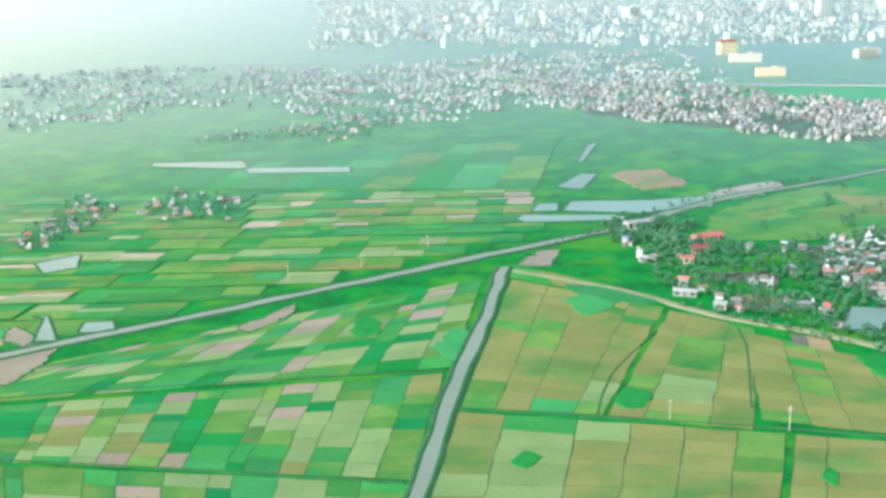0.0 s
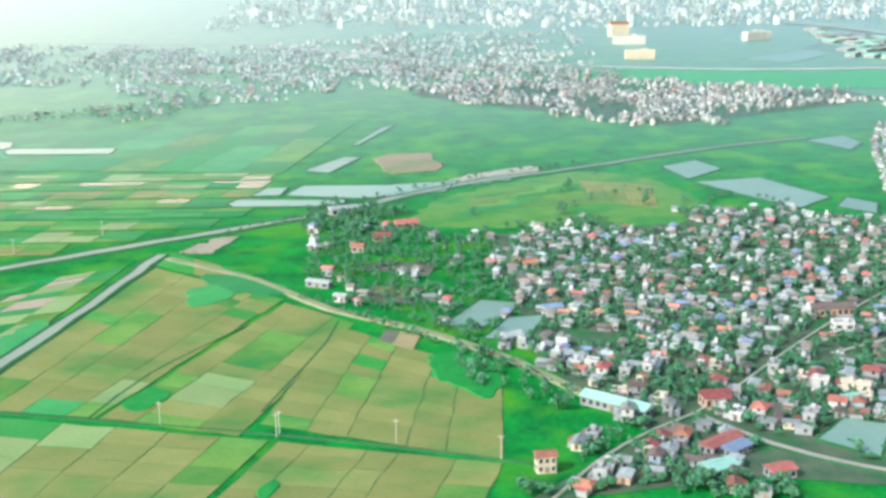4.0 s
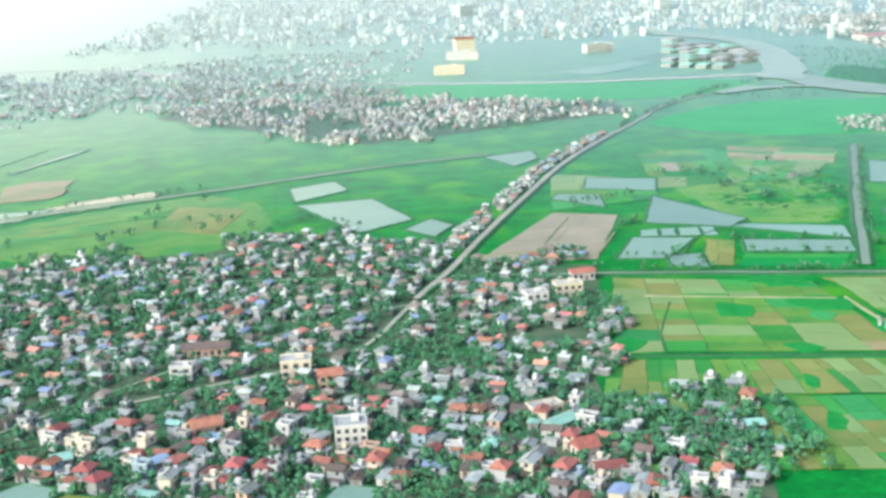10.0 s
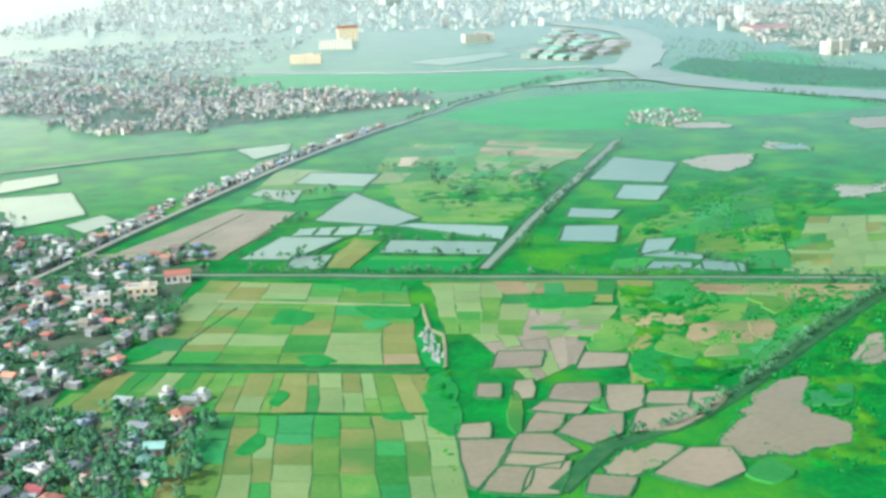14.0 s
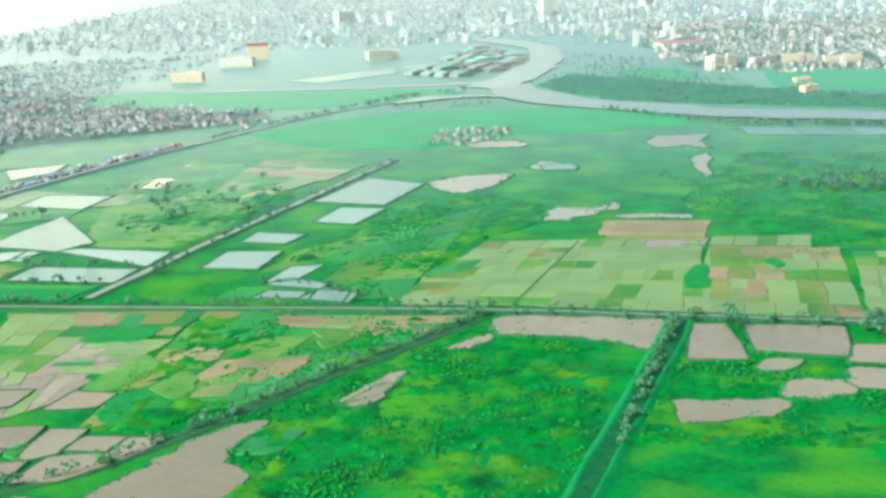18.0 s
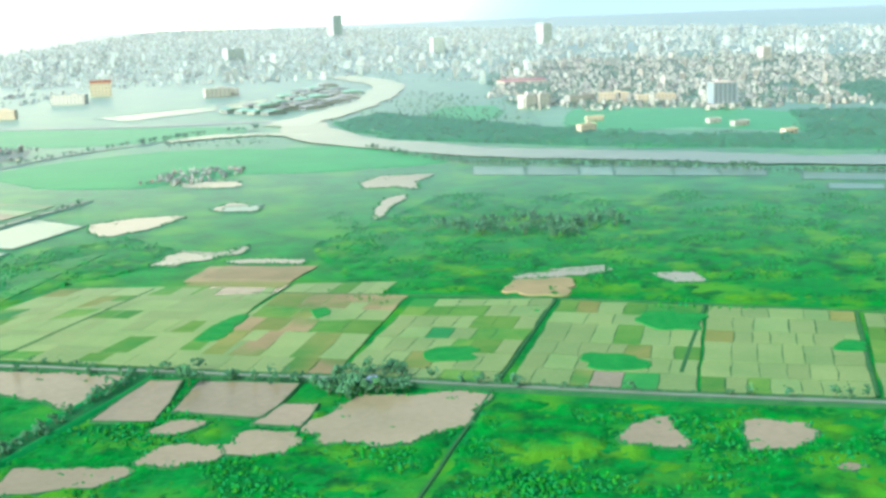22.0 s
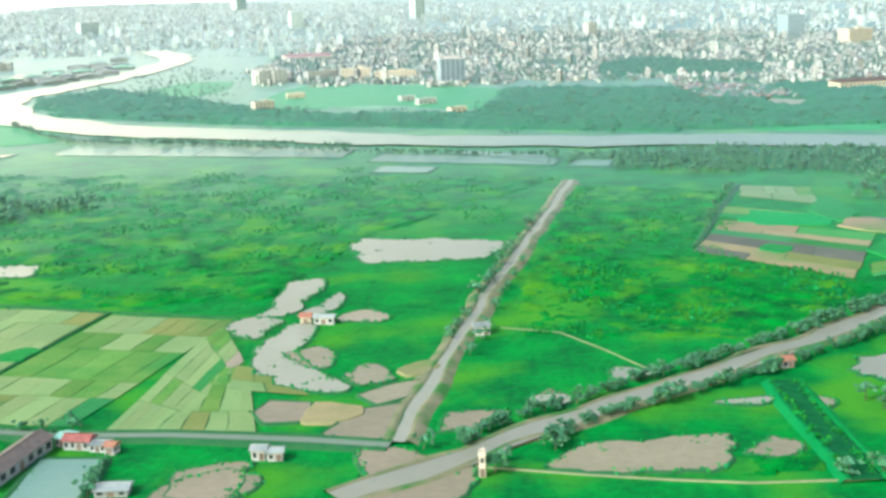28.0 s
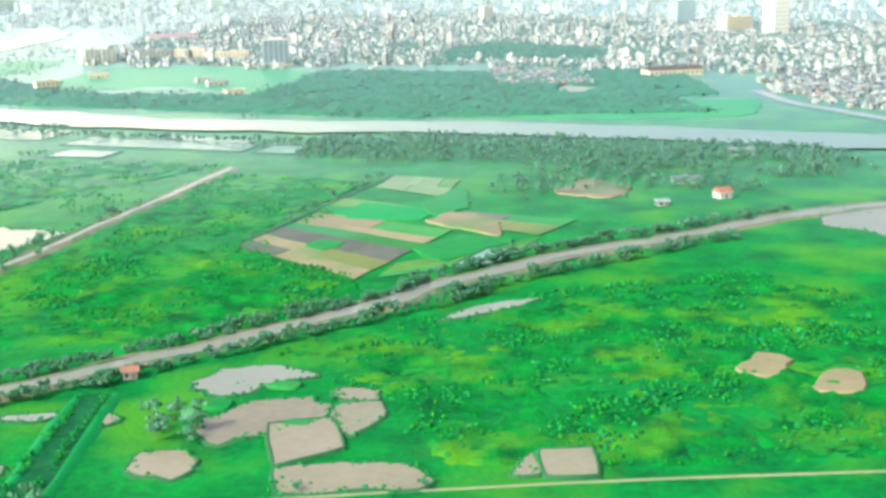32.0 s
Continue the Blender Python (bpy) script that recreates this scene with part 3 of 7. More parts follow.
# Dykes, roads and paths
dyke(((30.9, 565.8), (74.6, 529.4), (108.4, 487.7), (138.6, 465.1), (173.2, 429.1), (184.0, 411.3), (199.3, 387.7)), 3.4, "earth")
dyke(((543.9, 372.0), (556.9, 396.7), (578.0, 411.4), (594.6, 432.1), (625.7, 477.4), (664.2, 529.4)), 4.6, "grass")
dyke(((3.5, 390.1), (46.8, 380.3), (93.4, 369.9), (128.8, 360.7), (173.8, 346.1)), 0.7, "grass")
dyke(((46.8, 380.3), (56.2, 419.2), (80.4, 470.2)), 0.6, "grass")
dyke(((112.1, 473.1), (110.2, 449.8), (96.8, 384.7)), 0.6, "grass")
dyke(((-202.0, 393.9), (-150.9, 406.7), (-107.0, 414.5), (-57.5, 421.2), (1.4, 427.7)), 0.7, "grass")
dyke(((-187.3, 362.3), (-133.0, 353.3), (-64.3, 342.1), (-12.9, 332.0)), 0.7, "grass")
dyke(((845.5, 604.2), (824.5, 507.4), (805.9, 420.0), (798.9, 387.2)), 0.7, "grass")
dyke(((674.4, 544.9), (699.6, 634.4)), 0.7, "grass")
dyke(((920.2, 490.7), (938.7, 576.5)), 0.7, "grass")
dyke(((737.7, 624.3), (845.3, 603.7), (938.7, 577.1), (976.8, 568.1)), 0.7, "grass")
dyke(((874.6, 514.7), (893.3, 589.3)), 0.9, "grass")
dyke(((388.6, 463.3), (455.5, 458.9), (512.1, 454.2)), 1.7, "grass")
dyke(((438.5, 528.9), (504.4, 518.0)), 0.9, "earth")
dyke(((1028.9, 460.9), (1062.2, 452.5), (1092.5, 447.1), (1111.4, 447.7), (1139.9, 451.6), (1184.1, 457.7), (1219.6, 461.7), (1281.1, 466.4)), 0.4, "earth")
dyke(((1048.8, 552.8), (1064.1, 547.1), (1084.1, 512.1)), 0.2, "earth")
dyke(((1152.1, 761.9), (1115.0, 644.2)), 1.7, "grass")
road(((355.6, 532.2), (368.1, 575.6), (378.6, 622.9), (401.1, 712.1), (431.8, 824.5), (471.8, 934.2)), 2.6)
road(((471.8, 934.2), (501.0, 1006.6), (523.7, 1066.4), (578.6, 1145.6), (631.9, 1207.8)), 2.3)
road(((173.4, 316.0), (190.9, 346.1), (208.4, 367.0), (223.3, 380.2), (241.5, 403.5), (262.2, 432.6), (293.0, 472.5), (328.6, 512.8), (354.4, 526.9)), 0.9)
road(((223.4, 379.4), (239.6, 357.4), (259.9, 341.6), (285.7, 330.9), (326.4, 324.8)), 2.3)
road(((277.3, 431.4), (305.1, 448.4), (338.0, 472.2), (355.6, 532.2)), 1.7)
road(((-302.8, 1637.1), (-187.0, 1606.5), (-103.7, 1602.1), (-3.5, 1528.7), (88.9, 1425.6), (166.3, 1353.0), (303.9, 1309.4), (463.1, 1267.8), (640.8, 1274.5)), 9.0)
road(((1355.7, 1052.2), (1362.1, 988.3), (1377.1, 950.0), (1391.6, 910.9), (1410.4, 859.9)), 7.0)
# Ponds
pond(((-197.2, 594.9), (-180.1, 611.9), (-174.5, 585.6), (-187.1, 575.9)))
pond(((-81.9, 484.3), (-64.1, 515.6), (-64.1, 498.9), (-77.4, 476.5)), "mud", 1)
pond(((90.2, 855.4), (105.2, 927.9), (114.5, 943.2), (93.2, 855.1)))
pond(((68.2, 767.1), (87.9, 812.2), (97.7, 809.1), (82.8, 758.4)))
pond(((-144.6, 480.5), (-146.1, 494.4), (-134.9, 495.3), (-130.3, 481.2)))
pond(((-173.8, 474.9), (-172.0, 489.8), (-160.3, 474.1), (-161.3, 463.5)), "mud", 1)
pond(((-164.1, 501.1), (-169.5, 503.9), (-163.6, 503.5), (-150.3, 469.9), (-159.2, 470.4)))
pond(((-174.7, 441.0), (-158.1, 466.8), (-147.2, 459.2), (-154.0, 415.8)), "mud", 1)
pond(((-203.7, 882.3), (-141.0, 885.0), (-132.2, 852.0), (-200.6, 868.1)))
pond(((-136.7, 856.9), (-63.6, 853.7), (-62.1, 831.7), (-129.6, 834.4)))
pond(((253.0, 360.1), (265.0, 375.4), (276.5, 370.1), (266.2, 347.7)))
pond(((267.0, 347.7), (277.7, 367.7), (291.8, 363.2), (286.1, 336.3)), "algae")
pond(((286.7, 336.3), (290.5, 348.8), (309.5, 348.0), (306.1, 331.7)), "algae")
pond(((276.8, 767.5), (299.5, 786.6), (309.6, 758.5), (284.9, 729.6)))
pond(((287.2, 719.9), (324.9, 731.6), (348.4, 676.8), (324.7, 651.4)))
pond(((345.6, 654.5), (356.6, 676.0), (367.5, 661.4), (359.7, 638.0)))
pond(((384.6, 853.3), (413.7, 872.2), (416.0, 842.5), (401.6, 816.9)))
pond(((338.6, 353.7), (344.3, 369.2), (353.9, 365.8), (350.5, 349.8)))
pond(((455.5, 652.6), (466.9, 712.8), (501.2, 653.6), (490.5, 638.5)))
pond(((491.7, 638.4), (498.5, 642.9), (539.1, 632.7), (536.0, 608.9)))
pond(((488.7, 591.9), (491.3, 613.0), (533.8, 605.4), (531.1, 584.8)))
pond(((435.4, 586.0), (445.8, 623.1), (471.9, 619.1), (455.3, 584.0)))
pond(((455.3, 572.2), (455.4, 589.2), (470.4, 590.3), (468.6, 567.6)))
pond(((416.5, 714.4), (420.7, 727.7), (441.1, 722.0), (440.9, 691.3)))
pond(((435.3, 740.1), (439.0, 770.6), (475.3, 761.7), (470.6, 727.7)))
pond(((580.5, 731.8), (599.1, 795.6), (629.3, 773.1), (614.7, 719.4)))
pond(((588.0, 684.1), (595.7, 716.5), (616.4, 710.7), (606.4, 677.8)))
pond(((564.0, 648.0), (567.1, 666.0), (588.7, 659.7), (582.7, 642.4)))
pond(((558.1, 604.5), (562.3, 630.9), (584.1, 629.4), (579.8, 600.2)))
pond(((586.8, 579.8), (592.1, 603.6), (604.3, 605.0), (597.5, 582.9)))
pond(((602.7, 557.2), (609.5, 570.8), (622.1, 562.3), (620.2, 550.8)))
pond(((629.9, 454.4), (640.4, 475.3), (645.9, 478.3), (641.0, 461.1)), "mud", 1)
pond(((655.4, 499.0), (667.1, 512.3), (669.2, 507.4), (661.9, 498.4)), "mud", 1)
pond(((688.2, 818.5), (706.7, 823.7), (706.2, 803.3), (690.1, 803.4)))
pond(((722.6, 484.8), (728.6, 517.2), (737.6, 516.5), (738.3, 483.8)), "mud")
pond(((742.5, 490.9), (743.3, 516.1), (770.6, 511.4), (766.0, 484.3)), "mud")
pond(((764.8, 480.0), (769.9, 493.8), (778.2, 493.3), (776.3, 477.1)), "mud")
pond(((713.2, 436.0), (716.4, 450.9), (741.6, 451.5), (738.1, 440.6)), "mud", 1)
pond(((742.8, 452.5), (745.2, 464.7), (759.5, 465.9), (759.9, 453.9)), "mud", 1)
pond(((759.3, 460.8), (763.8, 474.0), (776.4, 473.2), (775.5, 458.7)), "mud", 1)
pond(((739.5, 475.4), (742.8, 482.7), (751.7, 481.2), (747.0, 472.0)), "mud", 1)
pond(((854.7, 459.9), (856.3, 474.7), (866.0, 477.7), (867.9, 457.8)), "mud", 1)
pond(((881.8, 455.0), (884.2, 474.6), (899.1, 471.8), (893.2, 456.3)), "mud", 1)
pond(((915.3, 467.2), (917.2, 472.4), (920.0, 471.5), (918.8, 466.0)), "mud", 1)
pond(((887.9, 624.4), (882.5, 638.8), (896.7, 639.0), (900.4, 623.9)), "water", 1)
pond(((844.0, 648.7), (854.4, 653.1), (866.0, 654.5), (864.0, 643.6)), "water", 1)
pond(((831.7, 635.8), (834.3, 641.7), (841.9, 639.9), (840.5, 631.4)), "water", 1)
pond(((1001.0, 649.6), (1002.9, 669.3), (1052.8, 660.8), (1046.5, 635.7), (1007.2, 632.3)), "water", 1)
pond(((956.7, 440.3), (956.5, 464.6), (969.7, 463.7), (970.0, 440.7)))
pond(((979.7, 439.6), (988.9, 457.4), (1001.6, 456.6), (996.4, 435.8)), "mud", 1)
pond(((1090.7, 845.9), (1109.6, 842.3), (1104.2, 822.4), (1085.9, 825.7)))
pond(((1055.0, 494.0), (1058.5, 501.4), (1062.0, 498.1), (1060.3, 490.7)), "mud", 1)
pond(((1035.7, 477.0), (1037.3, 486.0), (1049.9, 487.8), (1044.4, 478.1)), "mud", 1)
pond(((985.6, 445.4), (986.7, 458.8), (999.4, 461.0), (995.5, 442.4)), "mud", 1)
pond(((1021.2, 438.9), (1020.4, 465.8), (1033.3, 465.2), (1044.3, 456.0), (1038.2, 438.1)), "mud", 1)
pond(((1055.9, 454.8), (1065.4, 466.5), (1092.8, 471.2), (1085.2, 453.4)), "mud", 1)
pond(((1149.0, 444.5), (1151.4, 452.5), (1155.2, 451.2), (1153.4, 442.2)), "mud", 1)
pond(((1072.7, 507.6), (1074.6, 516.3), (1085.1, 513.2), (1081.0, 508.4)), "water", 1)
pond(((1054.3, 492.0), (1055.1, 497.0), (1063.2, 497.3), (1061.4, 491.1)), "water", 1)
pond(((1177.8, 555.2), (1186.9, 569.0), (1203.7, 576.5), (1193.4, 564.8)), "water", 1)
pond(((1180.5, 611.7), (1189.7, 630.9), (1198.2, 630.3), (1191.0, 611.0)))
pond(((1128.6, 440.7), (1130.4, 446.1), (1141.6, 446.9), (1139.5, 438.3)), "mud", 1)
pond(((1295.7, 664.8), (1306.6, 685.5), (1333.0, 686.2), (1315.6, 643.2)), "water", 1)
pond(((1233.4, 1077.4), (1242.3, 1104.6), (1263.0, 1087.8), (1245.8, 1049.4)), "water", 1)
pond(((989.3, 856.9), (994.5, 882.8), (1083.4, 851.2), (1078.8, 830.7)))
pond(((993.3, 822.2), (997.9, 841.7), (1023.6, 833.2), (1019.8, 815.7)))
pond(((451.9, 1365.8), (506.9, 1417.3), (549.3, 1460.9), (558.5, 1405.8), (495.5, 1320.6)))
pond(((548.4, 1474.7), (587.3, 1540.3), (595.7, 1465.0), (574.4, 1423.2)))
pond(((1034.7, 876.1), (1035.7, 887.9), (1077.8, 863.0), (1077.4, 837.6)))
pond(((750.1, 889.5), (759.8, 916.4), (789.7, 917.1), (783.6, 891.5), (782.7, 862.6), (768.6, 873.4), (756.8, 869.5)), "water", 1)
pond(((767.5, 771.8), (767.3, 827.6), (778.9, 843.9), (779.1, 825.5), (774.1, 809.0), (772.6, 780.1)), "water", 1)
pond(((686.7, 676.5), (693.7, 703.0), (706.3, 695.1), (717.7, 708.7), (710.3, 689.1), (693.9, 676.2)), "water", 1)
# Fields
paddies(((-209.0, 389.2), (-1.6, 424.2), (-11.3, 333.9), (-195.7, 361.8)), 20, 7, "mix")
paddies(((-194.4, 359.1), (-11.2, 330.8), (-14.9, 283.7), (-166.4, 301.5)), 15, 5, "mix")
paddies(((-184.7, 396.7), (1.4, 431.4), (16.5, 554.5), (-143.3, 445.7)), 14, 11, "wet")
paddies(((29.0, 550.7), (88.6, 501.6), (48.7, 381.7), (3.8, 390.5)), 4, 13, "gold")
paddies(((3.2, 386.4), (102.0, 363.0), (82.0, 296.0), (-8.0, 300.0)), 6, 6, "gold")
paddies(((90.2, 497.4), (118.1, 470.7), (93.2, 366.5), (50.3, 381.6)), 3, 11, "gold")
paddies(((113.9, 466.1), (168.9, 415.1), (166.5, 348.3), (97.6, 375.5)), 5, 8, "gold")
paddies(((104.7, 362.3), (166.1, 346.4), (153.7, 291.2), (83.0, 293.0)), 5, 6, "gold")
# Narrow plots in east-west rows between the main canal and the far ponds
for k in range(13):
    y0, y1 = 452 + 24.0 * k, 475 + 24.0 * k
    x0, x1 = -235.0 - 4.0 * k, min(52.0, -150.0 + (y0 - 468.0) * 1.25)
    for j, u in enumerate((0.0, 0.5)):
        paddies(((x0 + u * (x1 - x0), y0), (x0 + (u + 0.5) * (x1 - x0) - 1.5, y0 + 2), (x0 + (u + 0.5) * (x1 - x0) + 1, y1), (x0 + u * (x1 - x0) + 4, y1 - 1.5)), max(2, int((x1 - x0) / 34)), 2 if (k + j) % 3 else 3, ("wet", "mix", "wet", "mud" if k < 3 else "lime", "green")[(k * 2 + j * 3) % 5])
paddies(((-188.0, 786.2), (55.8, 762.8), (84.6, 952.3), (-147.0, 925.3)), 9, 4, "green")
paddies(((429.7, 556.4), (502.0, 543.0), (510.1, 459.1), (421.1, 465.1)), 6, 9, "olive")
paddies(((418.7, 457.5), (512.4, 450.4), (519.5, 420.3), (413.1, 426.3)), 19, 2, "olive")
paddies(((413.9, 424.3), (519.6, 418.4), (524.8, 367.7), (420.7, 372.0)), 15, 4, "olive")
paddies(((509.7, 545.2), (546.9, 543.2), (539.6, 483.9), (516.3, 486.8)), 4, 4, "pale")
paddies(((547.7, 519.5), (548.8, 543.0), (574.0, 542.9), (570.6, 517.5)), 2, 3, "lime")
paddies(((540.3, 482.8), (548.6, 516.2), (572.1, 512.9), (562.1, 481.1)), 6, 2, "mud")
paddies(((545.3, 457.7), (550.0, 479.9), (559.1, 477.0), (554.1, 456.1)), 3, 1, "mud")
paddies(((488.9, 853.6), (592.3, 830.7), (556.2, 752.3), (472.6, 734.6)), 7, 4, "wet")
paddies(((574.1, 545.1), (660.6, 529.8), (605.4, 453.6), (567.4, 438.0)), 5, 5, "lime")
paddies(((633.4, 552.1), (664.1, 638.7), (749.9, 635.5), (725.8, 535.8)), 8, 6, "pale")
paddies(((707.2, 644.5), (712.0, 671.8), (755.7, 667.8), (748.7, 639.9)), 3, 1, "tan")
paddies(((598.8, 536.6), (629.0, 536.0), (624.1, 519.8), (602.5, 525.2)), 2, 1, "tan")
paddies(((625.2, 513.6), (629.0, 534.6), (660.6, 533.1), (645.8, 511.5)), 3, 1, "tan")
paddies(((515.2, 510.8), (561.5, 518.2), (553.3, 456.7), (541.1, 440.8)), 5, 4, "mud")
paddies(((727.2, 525.7), (751.4, 637.4), (789.2, 636.5), (762.7, 521.8)), 4, 5, "pale")
paddies(((638.1, 546.6), (643.7, 593.3), (698.2, 636.5), (674.7, 543.6)), 5, 6, "pale")
paddies(((676.0, 543.5), (699.7, 636.3), (745.6, 630.8), (733.6, 530.3)), 6, 6, "pale")
paddies(((735.0, 529.6), (748.3, 624.1), (794.3, 614.3), (779.9, 520.4)), 5, 5, "stubble")
paddies(((781.1, 520.3), (797.1, 607.1), (844.8, 603.4), (823.9, 509.0)), 7, 6, "pale")
paddies(((709.8, 638.0), (718.1, 672.7), (752.8, 665.9), (747.8, 630.6)), 3, 1, "tan")
paddies(((828.3, 509.5), (847.0, 601.2), (893.0, 588.6), (876.2, 498.0)), 6, 6, "pale")
paddies(((877.0, 497.6), (893.8, 587.8), (937.5, 575.9), (919.5, 489.5)), 6, 6, "pale")
paddies(((921.3, 489.0), (940.0, 573.7), (976.5, 565.6), (956.7, 482.9)), 5, 6, "pale")
paddies(((1113.4, 638.7), (1132.8, 688.1), (1178.9, 659.0), (1153.5, 596.6)), 6, 2, "plot")
paddies(((1172.8, 673.1), (1182.1, 689.0), (1219.3, 673.1), (1205.9, 650.0)), 2, 2, "plot")
paddies(((1148.0, 736.6), (1153.3, 761.8), (1179.8, 752.5), (1174.5, 715.3)), 2, 3, "pale")
paddies(((1216.2, 742.4), (1244.6, 742.1), (1239.5, 713.8), (1219.4, 722.6)), 2, 1, "tan")
paddies(((1159.8, 597.5), (1162.7, 614.3), (1206.0, 645.8), (1194.8, 619.3)), 4, 1, "lime")
paddies(((1126.8, 693.6), (1136.9, 716.4), (1168.8, 695.2), (1165.6, 678.5)), 2, 1, "green")
paddies(((812.8, 911.3), (974.4, 874.0), (979.5, 908.0), (812.2, 948.9)), 6, 1, "fish")
paddies(((378.3, 590.9), (415.0, 681.2), (445.1, 671.3), (427.2, 586.6)), 3, 2, "lot")
paddies(((573.1, 560.5), (591.2, 631.7), (660.4, 707.0), (637.7, 554.1)), 4, 4, "green")
paddies(((105.5, 802.2), (115.4, 821.9), (141.5, 823.4), (144.4, 778.6)), 2, 1, "tan")
paddies(((506.9, 485.3), (512.8, 488.2), (517.9, 457.1), (511.9, 456.1)), 1, 1, "green")
paddies(((451.2, 638.9), (484.4, 642.5), (483.6, 622.8), (448.8, 624.7)), 4, 1, "fish")
paddies(((467.3, 571.8), (476.4, 617.6), (487.8, 611.5), (478.8, 569.1)), 2, 2, "gold")
paddies(((479.8, 568.2), (487.0, 587.6), (527.0, 581.7), (520.9, 560.9)), 3, 1, "green")
paddies(((507.0, 546.9), (567.8, 545.7), (566.7, 530.7), (514.7, 529.1)), 5, 1, "tan")
paddies(((600.8, 538.2), (643.2, 531.4), (642.2, 521.8), (599.6, 528.4)), 3, 1, "tan")
paddies(((30.3, 576.2), (67.1, 543.2), (90.4, 505.6), (27.9, 553.7)), 4, 1, "lime")
dyke(((403.2, 601.9), (421.2, 669.4)), 0.9, "earth")
dyke(((428.7, 596.5), (439.3, 634.0)), 0.9, "earth")
dyke(((371.8, 596.1), (402.9, 602.8), (428.7, 596.5)), 0.9, "earth")
dyke(((457.4, 572.0), (475.7, 624.7), (501.7, 648.0)), 0.7, "grass")
dyke(((508.0, 519.6), (511.8, 491.7), (516.1, 485.7), (517.4, 454.8)), 0.7, "earth")
patch(((459.2, 512.8), (463.8, 516.9), (471.7, 511.7), (470.7, 499.6), (462.2, 501.4)))
patch(((488.1, 518.1), (496.6, 521.9), (507.3, 516.4), (505.8, 504.0), (491.1, 506.4)))
patch(((485.8, 550.4), (493.1, 552.7), (498.6, 547.7), (496.7, 537.7), (487.7, 540.0)))
patch(((473.2, 467.6), (479.5, 469.2), (485.5, 462.7), (479.6, 459.2)))
patch(((471.4, 430.3), (473.2, 439.5), (475.9, 435.9), (474.4, 426.8)))
patch(((419.0, 471.3), (426.9, 478.6), (433.2, 474.5), (425.8, 465.8)))
patch(((489.4, 499.3), (495.1, 503.7), (499.2, 498.5), (493.0, 492.0)), "grass")
patch(((468.2, 396.0), (472.1, 407.9), (475.0, 404.2), (472.6, 394.1)))
patch(((511.7, 441.5), (517.1, 451.1), (521.2, 436.5), (522.0, 405.3), (514.5, 413.0)))
patch(((502.5, 419.3), (507.9, 421.8), (510.6, 417.0), (504.4, 415.0)))
patch(((541.3, 523.4), (552.5, 527.8), (565.4, 523.3), (561.2, 511.9), (543.2, 512.1)))
patch(((558.3, 477.1), (569.1, 493.0), (573.4, 481.4), (567.6, 467.0), (559.5, 466.6)), "lime")
patch(((568.8, 461.0), (582.8, 475.3), (590.7, 459.4), (574.7, 437.5)), "crop")
patch(((593.2, 479.9), (610.4, 484.1), (603.1, 458.6), (590.7, 459.4)), "lime")
patch(((611.7, 431.0), (624.0, 434.5), (621.2, 422.3), (611.2, 420.9)), "grass")
patch(((479.0, 546.3), (486.7, 552.5), (500.1, 547.5), (499.5, 537.4), (486.1, 537.4)))
patch(((540.6, 523.4), (550.5, 528.1), (565.8, 524.0), (560.8, 512.3), (544.6, 513.9)))
patch(((593.2, 489.6), (602.7, 494.1), (614.5, 490.4), (610.7, 475.4)), "soil")
patch(((554.2, 424.7), (558.7, 428.8), (564.0, 424.1), (561.6, 417.1)), "grass")
patch(((583.6, 522.9), (590.4, 541.2), (597.9, 534.3), (594.4, 510.7)), "grass")
patch(((803.9, 540.1), (810.1, 547.0), (820.8, 543.6), (817.4, 531.7), (804.3, 531.6)))
patch(((731.0, 559.4), (736.8, 587.7), (742.2, 591.1), (739.7, 562.0)))
patch(((763.2, 594.4), (766.9, 598.8), (770.0, 592.1), (766.5, 584.7)))
patch(((848.0, 529.1), (852.7, 534.9), (865.3, 531.8), (865.3, 517.8), (852.0, 518.9)))
patch(((868.2, 570.2), (875.0, 581.4), (889.2, 578.0), (886.4, 559.1), (873.4, 559.1)))
patch(((920.7, 533.4), (925.8, 542.8), (931.3, 540.6), (929.1, 531.7)))
patch(((1167.2, 700.6), (1180.3, 733.5), (1183.2, 699.2), (1173.4, 679.8)), "crop")
patch(((1170.6, 628.4), (1179.6, 647.7), (1188.6, 634.9), (1177.8, 616.8)), "crop")
patch(((1134.6, 637.2), (1140.0, 646.5), (1146.1, 641.1), (1141.5, 630.5)), "crop")
patch(((54.3, 390.9), (59.1, 405.7), (65.7, 401.9), (62.5, 385.8)))
patch(((-33.8, 479.1), (-33.3, 493.7), (-25.9, 485.9), (-26.7, 471.8)))
patch(((145.2, 433.1), (159.4, 438.5), (170.7, 415.1), (163.5, 394.5), (149.8, 410.4)))
patch(((103.8, 329.8), (107.0, 336.9), (108.4, 333.2), (105.8, 324.6)))
patch(((50.4, 539.4), (79.2, 529.2), (88.8, 507.9), (61.5, 513.1)), "grass")
patch(((-37.6, 474.2), (-34.6, 497.1), (-27.3, 488.7), (-30.8, 470.1)))
patch(((-4.7, 451.1), (1.8, 475.5), (8.3, 471.4), (3.5, 437.5)), "grass")
patch(((48.9, 508.3), (57.7, 525.2), (69.7, 507.0), (56.3, 491.4)), "grass")
patch(((17.8, 344.6), (22.4, 352.8), (27.1, 348.3), (21.6, 340.3)))
pond(((1111.8, 488.3), (1116.0, 493.0), (1118.5, 489.7), (1114.4, 484.4)), "mud", 1)
pond(((1093.5, 490.6), (1100.0, 492.6), (1107.9, 493.7), (1102.8, 488.6)), "water", 1)
